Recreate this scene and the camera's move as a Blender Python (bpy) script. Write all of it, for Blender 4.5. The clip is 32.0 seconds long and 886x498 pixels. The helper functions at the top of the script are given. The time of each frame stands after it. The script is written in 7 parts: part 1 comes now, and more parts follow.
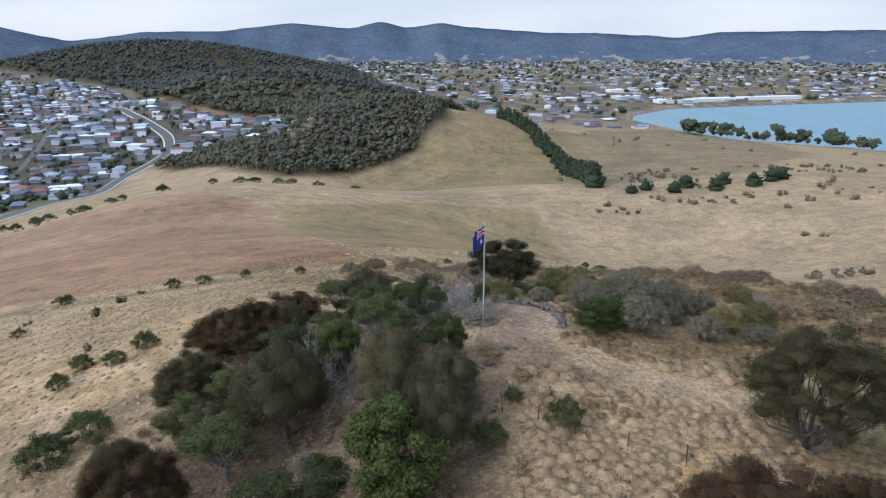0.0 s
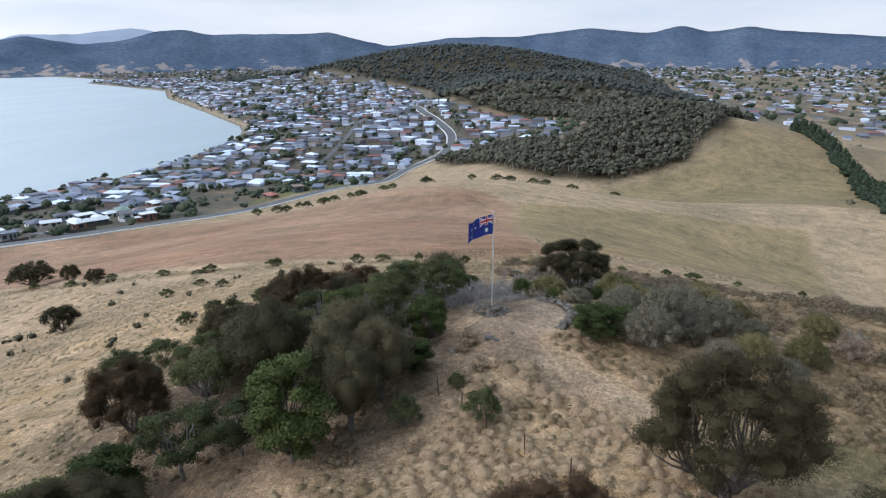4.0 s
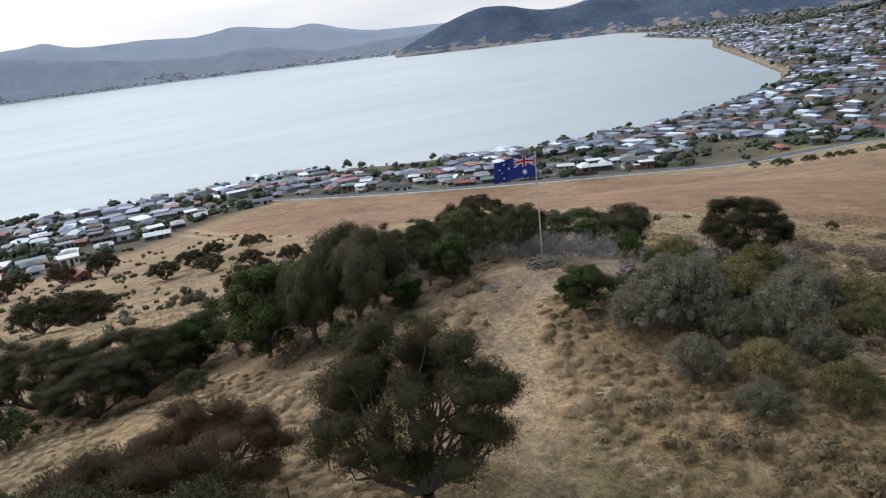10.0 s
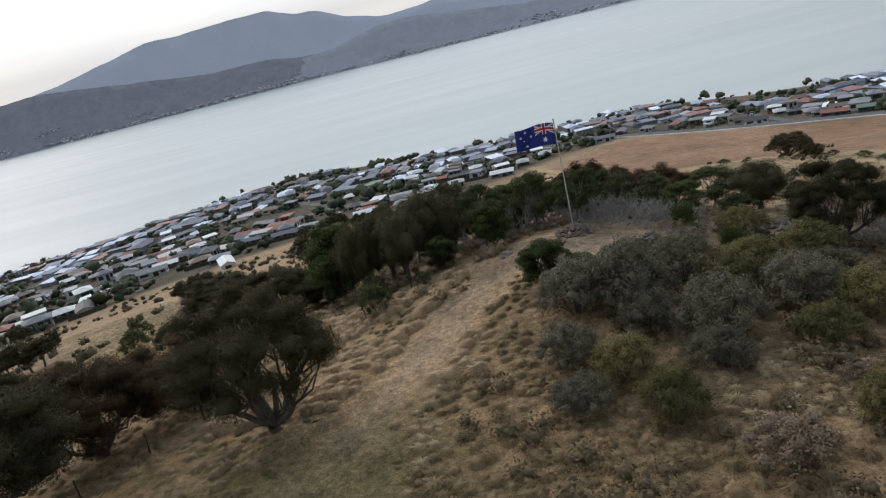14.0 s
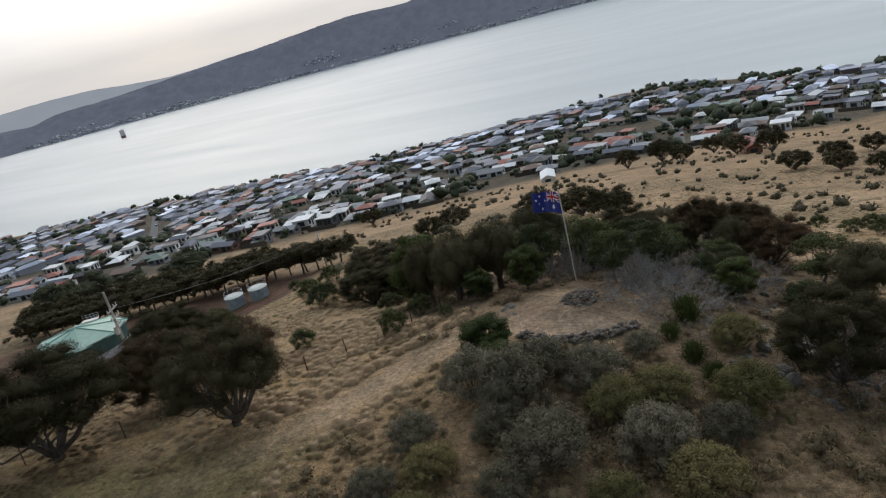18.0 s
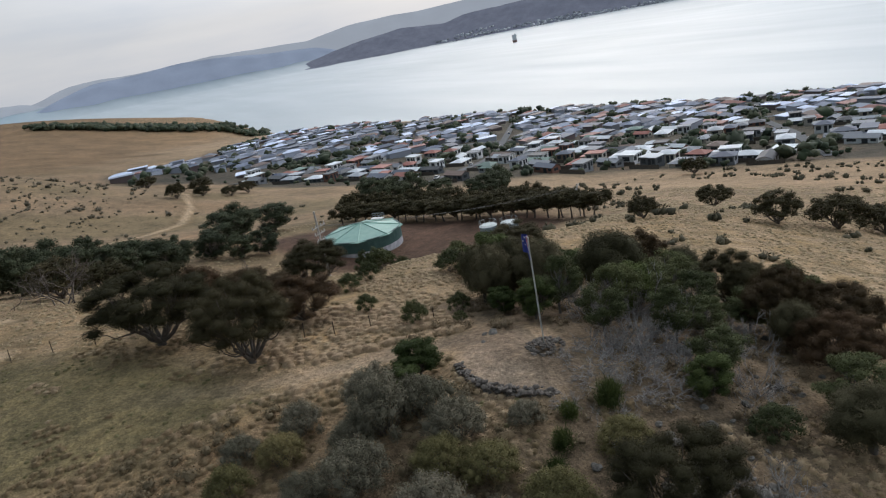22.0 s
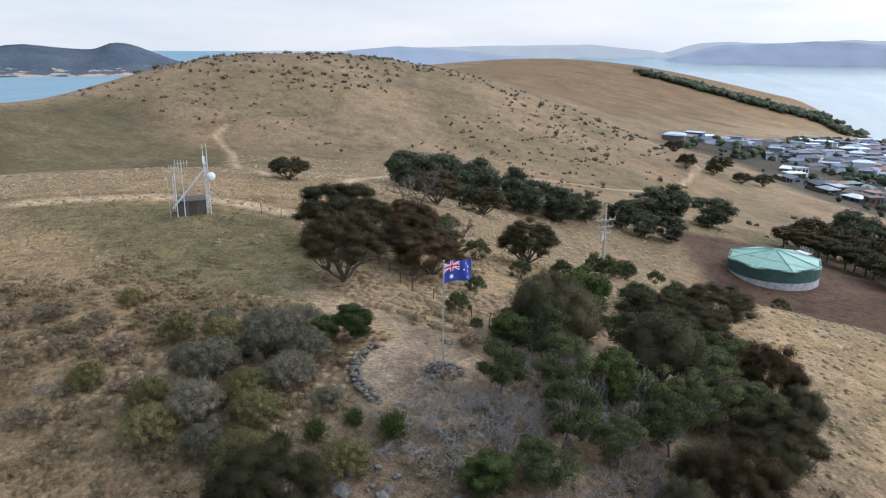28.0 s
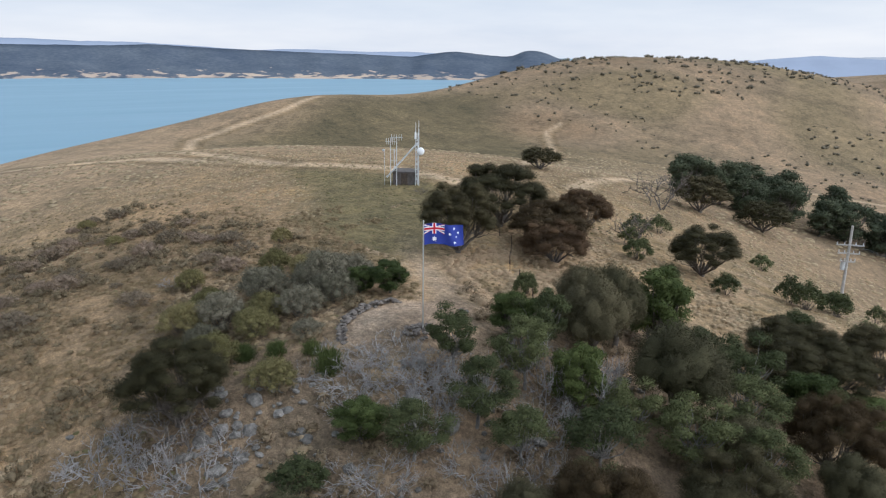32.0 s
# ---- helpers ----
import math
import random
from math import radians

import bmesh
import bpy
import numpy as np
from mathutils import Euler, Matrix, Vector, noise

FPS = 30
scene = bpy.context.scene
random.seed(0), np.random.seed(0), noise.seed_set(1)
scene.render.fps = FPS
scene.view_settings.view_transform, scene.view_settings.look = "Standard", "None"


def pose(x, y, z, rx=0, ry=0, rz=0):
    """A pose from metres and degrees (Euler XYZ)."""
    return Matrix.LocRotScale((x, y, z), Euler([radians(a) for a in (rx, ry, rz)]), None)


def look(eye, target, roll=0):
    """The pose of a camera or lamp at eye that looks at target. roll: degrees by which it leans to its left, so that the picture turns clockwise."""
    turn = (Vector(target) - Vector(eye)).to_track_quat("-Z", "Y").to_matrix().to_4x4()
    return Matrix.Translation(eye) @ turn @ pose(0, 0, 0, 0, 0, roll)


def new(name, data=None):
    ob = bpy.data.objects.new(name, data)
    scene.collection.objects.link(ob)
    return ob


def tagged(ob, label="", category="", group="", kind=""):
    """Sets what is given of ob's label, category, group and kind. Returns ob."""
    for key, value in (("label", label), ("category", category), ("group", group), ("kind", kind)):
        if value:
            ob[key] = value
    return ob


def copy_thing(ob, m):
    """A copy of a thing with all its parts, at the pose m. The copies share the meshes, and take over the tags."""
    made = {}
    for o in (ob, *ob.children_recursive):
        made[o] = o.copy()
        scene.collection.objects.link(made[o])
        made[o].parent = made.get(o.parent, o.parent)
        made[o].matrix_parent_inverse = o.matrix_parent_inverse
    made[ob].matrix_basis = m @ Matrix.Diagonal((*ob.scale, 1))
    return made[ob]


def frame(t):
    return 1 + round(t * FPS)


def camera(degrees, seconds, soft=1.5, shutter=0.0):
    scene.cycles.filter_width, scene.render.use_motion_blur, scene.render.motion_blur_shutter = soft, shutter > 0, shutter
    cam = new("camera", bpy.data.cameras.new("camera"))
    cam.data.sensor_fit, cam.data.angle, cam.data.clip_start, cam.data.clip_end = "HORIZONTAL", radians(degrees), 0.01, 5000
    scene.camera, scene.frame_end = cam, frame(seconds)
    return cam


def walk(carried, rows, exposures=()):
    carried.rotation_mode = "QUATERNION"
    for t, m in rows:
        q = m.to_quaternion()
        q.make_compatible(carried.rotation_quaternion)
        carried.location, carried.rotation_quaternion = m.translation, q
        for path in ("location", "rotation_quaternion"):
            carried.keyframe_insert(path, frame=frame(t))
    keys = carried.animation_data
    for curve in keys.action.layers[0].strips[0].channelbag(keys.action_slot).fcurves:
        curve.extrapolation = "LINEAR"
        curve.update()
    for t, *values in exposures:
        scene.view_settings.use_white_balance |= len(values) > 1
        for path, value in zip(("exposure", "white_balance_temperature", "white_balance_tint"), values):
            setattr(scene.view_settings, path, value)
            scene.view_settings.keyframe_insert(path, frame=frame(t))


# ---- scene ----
cam = camera(64.13, 32.0, 1.2)


def heading(x, y, z, yaw, pitch, roll):
    """A camera pose from its place, its turn to the left of +y, its tilt and its lean."""
    a, b = radians(yaw), radians(pitch)
    way = Vector((-math.sin(a) * math.cos(b), math.cos(a) * math.cos(b), math.sin(b)))
    return look((x, y, z), Vector((x, y, z)) + way * 10, roll)


# seconds, place, yaw, pitch, roll
PATH = [
    (0, -4.74, -39.07, 15.83, -3.45, -16.45, -0.17),
    (0.5, -3.41, -39.97, 15.77, -1.37, -16.30, 0.09),
    (1, -1.83, -40.11, 15.87, 1.00, -16.28, -0.07),
    (1.5, -0.02, -40.02, 15.91, 3.65, -16.28, -0.26),
    (2, 1.97, -39.65, 15.83, 6.58, -16.31, -0.33),
    (2.5, 4.03, -39.04, 15.27, 9.55, -16.06, -0.21),
    (3, 6.12, -38.55, 15.00, 12.79, -15.96, -0.25),
    (3.5, 8.19, -38.17, 14.92, 16.11, -15.92, -0.24),
    (4, 10.30, -37.79, 14.78, 19.44, -15.99, -0.23),
    (4.5, 12.29, -37.03, 14.38, 22.71, -15.82, -0.13),
    (6.5, 19.76, -32.48, 13.57, 36.17, -16.03, 0.23),
    (7, 21.39, -31.29, 13.41, 39.60, -15.93, 0.22),
    (7.5, 23.37, -30.00, 13.09, 43.11, -15.92, 0.44),
    (8, 24.77, -28.64, 13.38, 46.83, -16.26, -0.00),
    (8.1, 25.06, -28.31, 13.39, 49.35, -16.26, -6.76),
    (8.5, 26.20, -26.97, 13.42, 52.26, -16.62, -6.79),
    (9, 27.45, -24.98, 13.19, 55.90, -17.07, -6.83),
    (9.5, 28.28, -22.70, 12.51, 59.37, -17.15, -6.66),
    (10, 29.05, -20.65, 12.22, 62.90, -17.30, -6.68),
    (10.5, 30.15, -18.84, 12.04, 66.39, -17.37, -6.62),
    (11, 31.30, -17.17, 12.14, 69.92, -17.45, -6.51),
    (11.5, 32.50, -15.24, 11.92, 73.50, -17.41, -6.63),
    (11.9, 33.29, -13.77, 11.76, 76.37, -17.38, -6.73),
    (12, 33.49, -13.40, 11.72, 78.96, -17.16, -13.41),
    (12.5, 34.25, -11.34, 11.50, 82.69, -17.31, -13.84),
    (13, 34.80, -9.25, 11.33, 86.34, -17.43, -13.85),
    (13.5, 35.36, -6.96, 11.31, 90.02, -17.33, -14.04),
    (15.5, 35.30, 2.69, 12.82, 105.29, -17.03, -13.88),
    (16, 34.96, 4.98, 13.61, 109.05, -17.33, -13.90),
    (16.5, 34.20, 7.39, 14.08, 112.95, -17.48, -14.16),
    (17, 33.51, 9.81, 14.59, 116.97, -17.51, -14.50),
    (17.5, 32.68, 12.02, 14.90, 120.77, -17.64, -14.50),
    (18, 31.60, 14.18, 15.14, 124.65, -17.67, -14.63),
    (18.5, 30.32, 16.29, 15.37, 128.64, -17.69, -14.64),
    (19, 28.96, 18.36, 15.57, 132.52, -17.64, -14.65),
    (19.5, 27.43, 20.33, 15.86, 136.43, -17.59, -14.64),
    (20, 25.79, 22.10, 16.00, 140.23, -17.79, -14.68),
    (20.5, 24.11, 23.76, 15.94, 143.95, -17.77, -14.60),
    (21, 22.31, 25.48, 16.10, 147.84, -17.59, -14.47),
    (21.5, 20.36, 26.93, 16.30, 151.68, -17.51, -14.37),
    (22, 18.14, 28.34, 16.64, 154.61, -17.62, -11.04),
    (22.5, 15.84, 29.43, 16.99, 157.61, -17.54, -8.03),
    (23, 13.44, 29.90, 16.89, 160.81, -17.57, -5.63),
    (23.5, 11.17, 31.14, 17.29, 164.28, -17.64, -4.29),
    (24, 8.83, 31.90, 17.24, 167.89, -17.57, -3.14),
    (24.5, 6.47, 32.39, 17.21, 171.52, -17.29, -2.07),
    (25, 4.03, 32.65, 17.27, 175.29, -17.29, -1.47),
    (25.5, 1.53, 33.01, 17.15, 179.09, -17.07, -1.12),
    (27.5, -8.19, 32.53, 16.26, 194.43, -16.08, 0.09),
    (28, -10.61, 32.04, 16.01, 198.40, -15.94, 0.42),
    (28.5, -13.00, 31.23, 15.50, 202.40, -15.86, 0.27),
    (29, -15.29, 30.29, 15.23, 206.31, -15.65, 0.33),
    (29.5, -17.47, 29.22, 15.15, 210.18, -15.66, 0.50),
    (30, -19.65, 27.99, 15.07, 214.12, -15.61, 0.77),
    (30.5, -21.57, 26.63, 14.89, 217.97, -15.61, 1.29),
    (31, -23.71, 25.03, 14.58, 222.07, -15.54, 0.81),
    (31.5, -25.46, 23.45, 14.48, 225.84, -15.65, 1.06),
    (32, -27.11, 21.99, 14.05, 229.30, -15.59, 0.78),
]
# the picture darkens towards the bright western sky: seconds, stops, white balance
walk(cam, [(t, heading(*r)) for t, *r in PATH],
     [(0, -0.04, 6050, 12), (5, -0.04, 6200, 12), (7, -0.1, 6550, 12), (9, -0.24, 6700, 12), (12, -0.36, 6700, 12), (14, -0.66, 6900, 12), (17, -0.82, 6900, 12), (20, -0.82, 6800, 12), (22, -0.62, 6650, 12), (25, -0.2, 6450, 12), (28, -0.03, 6250, 12), (32, -0.05, 6250, 12)])
# ---- end of path ----

# ---------------------------------------------------------------- world and light
SUN_AZ, SUN_EL = 138.0, 24.0      # degrees to the left of +y, and up
world = bpy.data.worlds.new("overcast_sky")
scene.world = world
world.use_nodes = True
wn, wl = world.node_tree.nodes, world.node_tree.links
wn.clear()
w_out, w_bg = wn.new("ShaderNodeOutputWorld"), wn.new("ShaderNodeBackground")
w_sky = wn.new("ShaderNodeTexSky")
w_sky.sky_type, w_sky.sun_disc = "NISHITA", False
w_sky.sun_elevation, w_sky.sun_rotation = radians(SUN_EL), radians(-SUN_AZ)
w_sky.dust_density, w_sky.ozone_density = 2.0, 2.0
w_co, w_map, w_noise = wn.new("ShaderNodeTexCoord"), wn.new("ShaderNodeMapping"), wn.new("ShaderNodeTexNoise")
w_map.inputs["Scale"].default_value = (1.6, 1.6, 9.0)
w_noise.inputs["Scale"].default_value, w_noise.inputs["Detail"].default_value, w_noise.inputs["Roughness"].default_value = 1.7, 5.0, 0.55
w_ramp = wn.new("ShaderNodeValToRGB")
w_ramp.color_ramp.elements[0].position, w_ramp.color_ramp.elements[0].color = 0.30, (7.5, 8.3, 9.4, 1)
w_ramp.color_ramp.elements[1].position, w_ramp.color_ramp.elements[1].color = 0.72, (10.0, 10.3, 10.6, 1)
w_mix = wn.new("ShaderNodeMix")
w_mix.data_type = "RGBA"
w_mix.inputs["Factor"].default_value = 0.92
wl.new(w_co.outputs["Generated"], w_map.inputs["Vector"])
wl.new(w_map.outputs["Vector"], w_noise.inputs["Vector"])
wl.new(w_noise.outputs["Fac"], w_ramp.inputs["Fac"])
wl.new(w_sky.outputs["Color"], w_mix.inputs["A"])
wl.new(w_ramp.outputs["Color"], w_mix.inputs["B"])
# the cloud thins to a pale blue away from the light and above the horizon
w_dot, w_sep = wn.new("ShaderNodeVectorMath"), wn.new("ShaderNodeSeparateXYZ")
w_dot.operation = "DOT_PRODUCT"
w_dot.inputs[1].default_value = (-math.sin(radians(110)), math.cos(radians(110)), 0.0)
wl.new(w_co.outputs["Generated"], w_dot.inputs[0])
wl.new(w_co.outputs["Generated"], w_sep.inputs[0])
w_side, w_up, w_and = wn.new("ShaderNodeMapRange"), wn.new("ShaderNodeMapRange"), wn.new("ShaderNodeMath")
w_side.inputs["From Min"].default_value, w_side.inputs["From Max"].default_value = 0.55, -0.35
w_up.inputs["From Min"].default_value, w_up.inputs["From Max"].default_value = 0.02, 0.22
w_and.operation = "MULTIPLY"
wl.new(w_dot.outputs["Value"], w_side.inputs["Value"])
wl.new(w_sep.outputs["Z"], w_up.inputs["Value"])
wl.new(w_side.outputs["Result"], w_and.inputs[0])
wl.new(w_up.outputs["Result"], w_and.inputs[1])
w_blue = wn.new("ShaderNodeMix")
w_blue.data_type = "RGBA"
w_blue.inputs["B"].default_value = (6.4, 8.1, 9.6, 1)
wl.new(w_and.outputs[0], w_blue.inputs["Factor"])
wl.new(w_mix.outputs["Result"], w_blue.inputs["A"])
# the cloud glows broadly round the veiled sun
w_sun, w_glow, w_lift = wn.new("ShaderNodeVectorMath"), wn.new("ShaderNodeMapRange"), wn.new("ShaderNodeVectorMath")
w_sun.operation = "DOT_PRODUCT"
w_sun.inputs[1].default_value = (-math.sin(radians(112)) * 0.93, math.cos(radians(112)) * 0.93, 0.36)
wl.new(w_co.outputs["Generated"], w_sun.inputs[0])
w_glow.interpolation_type = "SMOOTHSTEP"
w_glow.inputs["From Min"].default_value, w_glow.inputs["From Max"].default_value = 0.05, 1.0
w_glow.inputs["To Min"].default_value, w_glow.inputs["To Max"].default_value = 0.0, 3.5
wl.new(w_sun.outputs["Value"], w_glow.inputs["Value"])
w_lift.operation = "SCALE"
wl.new(w_blue.outputs["Result"], w_lift.inputs[0])
w_low, w_high, w_gain, w_mul = wn.new("ShaderNodeMapRange"), wn.new("ShaderNodeMapRange"), wn.new("ShaderNodeMath"), wn.new("ShaderNodeMath")
for node, lo, hi, a, b in ((w_low, 0.04, 0.26, 1.25, 0.92), (w_high, 0.05, 0.24, 0.12, 1.0)):
    node.inputs["From Min"].default_value, node.inputs["From Max"].default_value = lo, hi
    node.inputs["To Min"].default_value, node.inputs["To Max"].default_value = a, b
    wl.new(w_sep.outputs["Z"], node.inputs["Value"])
w_mul.operation, w_gain.operation = "MULTIPLY", "ADD"
wl.new(w_glow.outputs["Result"], w_mul.inputs[0])
wl.new(w_high.outputs["Result"], w_mul.inputs[1])
wl.new(w_mul.outputs[0], w_gain.inputs[0])
wl.new(w_low.outputs["Result"], w_gain.inputs[1])
wl.new(w_gain.outputs[0], w_lift.inputs["Scale"])
wl.new(w_lift.outputs["Vector"], w_bg.inputs["Color"])
wl.new(w_bg.outputs["Background"], w_out.inputs["Surface"])
w_bg.inputs["Strength"].default_value = 0.078

sun_data = bpy.data.lights.new("sun", "SUN")
sun_data.energy, sun_data.angle, sun_data.color = 0.58, radians(40), (1.0, 0.93, 0.84)
sun = new("sun", sun_data)
sa, se = radians(SUN_AZ), radians(SUN_EL)
sun.matrix_world = look(Vector((-math.sin(sa) * math.cos(se), math.cos(sa) * math.cos(se), math.sin(se))) * 300, (0, 0, 0))
scene.view_settings.exposure = 0.0

# ---------------------------------------------------------------- helpers
SEA = -112.0
rng = random.Random(7)


def mesh_obj(name, verts, faces, mats=(), smooth=False):
    me = bpy.data.meshes.new(name)
    me.from_pydata([tuple(v) for v in verts], [], [tuple(f) for f in faces])
    for m in mats:
        me.materials.append(m)
    if smooth:
        me.shade_smooth()
    return new(name, me)


def part(name, bm, material, parent=None, label=""):
    """One bmesh as one mesh object under a thing or a part."""
    me = bpy.data.meshes.new(name)
    bm.to_mesh(me)
    bm.free()
    me.materials.append(material)
    ob = new(name, me)
    if parent is not None:
        ob.parent = parent
    if label:
        tagged(ob, label)
    return ob


def box(bm, x0, y0, z0, x1, y1, z1, m=None):
    g = bmesh.ops.create_cube(bm, size=1.0, matrix=Matrix.Translation(((x0 + x1) / 2, (y0 + y1) / 2, (z0 + z1) / 2)) @ Matrix.Diagonal((x1 - x0, y1 - y0, z1 - z0, 1)))
    if m is not None:
        bmesh.ops.transform(bm, matrix=m, verts=g["verts"])
    return g["verts"]


def rod(bm, a, b, r0, r1=None, n=8):
    """A tapered rod from a to b."""
    a, b = Vector(a), Vector(b)
    d = b - a
    m = Matrix.Translation((a + b) / 2) @ d.to_track_quat("Z", "Y").to_matrix().to_4x4()
    bmesh.ops.create_cone(bm, cap_ends=True, segments=n, radius1=r0, radius2=r0 if r1 is None else r1, depth=d.length, matrix=m)


# ---------------------------------------------------------------- the lie of the land
COAST_WEST = [(190, -4230), (-150, -2300), (-258, -1489), (-285, -1130), (-240, -1060), (-395, -932), (-465, -763), (-530, -615),
              (-565, -458), (-640, -350), (-735, -240), (-740, -160), (-690, -60), (-668, 40), (-668, 180), (-596, 266),
              (-543, 385), (-530, 500), (-545, 620), (-600, 810), (-650, 905), (-700, 970), (-920, 1170), (-1270, 1480),
              (-1500, 1745), (-2150, 2080), (-2200, 2300), (-3000, 2600), (-4400, 2800)]
COAST_EAST = [(-4400, 4700), (3000, 4700), (2800, 1500), (1020, 1434), (795, 1386), (509, 1313), (404, 1194), (376, 1123), (400, 976),
              (433, 865), (534, 781), (720, 600), (800, 300), (850, -100), (1000, -500), (1450, -1300), (1300, -2600), (700, -4200)]
COAST = np.array(COAST_WEST + COAST_EAST, float)
# hills and hollows: centre, reach and rise
HILLS_NEAR = [(-13, -19, 7.0, -1.7), (0, 0, 10, 1.9), (0, 0, 30, 3.7), (30, -25, 25, 1.7), (25, 15, 22, 3.1),
              (-25, 20, 25, 2.5), (15, 40, 30, 1.2), (-45, -60, 45, 10.2), (10, -75, 45, 2.7), (70, -40, 50, 5.1),
              (-40, 60, 55, -1.4), (60, 60, 60, -8.8), (-100, -20, 70, -10.4), (120, -160, 70, -0.6), (-50, -95, 40, -10.1),
              (-20, -80, 40, -16.2), (-200, 310, 70, -5.8), (200, -60, 70, -14.8), (185, -35, 48, 15.9), (172, -85, 42, 17.6),
              (190, -125, 42, 9.6), (190, -170, 45, 3.8), (120, -70, 42, -0.9), (120, -15, 42, 3.8), (235, -90, 60, 8.5),
              (160, -205, 45, 5.7), (140, -125, 42, 2.2), (-40, -100, 30, 5.1), (-20, -37, 16, 1.0), (-60, -98, 25, 2.8),
              (-22, -112, 22, 1.4)]
HILLS_FAR = [(0, 0, 220, 50.3), (130, -250, 90, 16.0), (40, -230, 80, -3.9), (-60, -200, 80, -0.1), (-160, -150, 90, -6.0),
              (-130, -300, 110, 4.2), (-105, 300, 90, 12.9), (-30, 440, 90, -18.6), (70, 630, 130, 11.0), (-20, 620, 120, 21.0),
              (-120, 730, 160, 6.7), (300, 420, 150, 1.6), (-250, 600, 150, -27.9), (-650, 1950, 480, 110.5), (-280, 1100, 300, 75.9),
              (-464, 1085, 200, -38.6), (200, -900, 250, 30.0), (150, -1400, 450, 61.5), (250, -550, 200, 43.5), (-220, 120, 110, -5.0),
              (100, 200, 110, -33.5), (330, 100, 220, 17.8), (300, -300, 200, 34.7), (-300, -100, 120, -2.4), (200, -220, 90, 12.9),
              (100, 480, 110, -16.2), (350, 700, 160, 7.3), (80, -330, 110, 28.2), (-60, -1000, 180, -3.8)]


def ring_distance(x, y, ring):
    """Distance to a closed line, positive inside it."""
    x, y = np.asarray(x, float), np.asarray(y, float)
    best, inside = np.full(x.shape, 1e9), np.zeros(x.shape, bool)
    for (ax, ay), (bx, by) in zip(ring, np.roll(ring, -1, 0)):
        dx, dy = bx - ax, by - ay
        t = np.clip(((x - ax) * dx + (y - ay) * dy) / (dx * dx + dy * dy), 0, 1)
        best = np.minimum(best, np.hypot(x - ax - t * dx, y - ay - t * dy))
        inside ^= ((ay > y) != (by > y)) & (x < (bx - ax) * (y - ay) / (by - ay + 1e-12) + ax)
    return np.where(inside, best, -best)


def heights(x, y):
    x, y = np.asarray(x, float), np.asarray(y, float)
    d = ring_distance(x, y, COAST)
    r = np.clip(d, 0, None)
    k = np.clip((1000 - y) / 500, 0, 1)
    rise = 12 + 48 * k * k * (3 - 2 * k)
    z = np.where(d > 0, SEA + 3 * np.clip(d / 8, 0, 1) + rise * np.tanh((r / 520) ** 1.2), SEA + 0.08 * np.maximum(d, -60))
    inland = np.clip(d / 60, 0, 1)
    for a, b, w, h in HILLS_NEAR + HILLS_FAR:
        z = z + h * inland * np.exp(-((x - a) ** 2 + (y - b) ** 2) / (w * w))
    return z


def gz(x, y):
    return float(heights(np.array([x]), np.array([y]))[0])


# ---------------------------------------------------------------- materials
def nodes_of(name):
    m = bpy.data.materials.new(name)
    m.use_nodes = True
    nt = m.node_tree
    return m, nt.nodes, nt.links, nt.nodes["Principled BSDF"]


def noise_node(n, l, scale, detail=4.0, rough=0.55, coord="Object"):
    co, tx = n.new("ShaderNodeTexCoord"), n.new("ShaderNodeTexNoise")
    tx.inputs["Scale"].default_value, tx.inputs["Detail"].default_value, tx.inputs["Roughness"].default_value = scale, detail, rough
    l.new(co.outputs[coord], tx.inputs["Vector"])
    return tx


def ramp_node(n, stops):
    r = n.new("ShaderNodeValToRGB")
    e = r.color_ramp.elements
    while len(e) < len(stops):
        e.new(0.5)
    for el, (p, c) in zip(e, stops):
        el.position, el.color = p, (*c, 1)
    return r


def mix_node(n, l, kind, fac, a, b):
    m = n.new("ShaderNodeMix")
    m.data_type, m.blend_type = "RGBA", kind
    for key, v in (("Factor", fac), ("A", a), ("B", b)):
        if isinstance(v, bpy.types.NodeSocket):
            l.new(v, m.inputs[key])
        elif key == "Factor":
            m.inputs[key].default_value = v
        else:
            m.inputs[key].default_value = (*v, 1)
    return m.outputs["Result"]


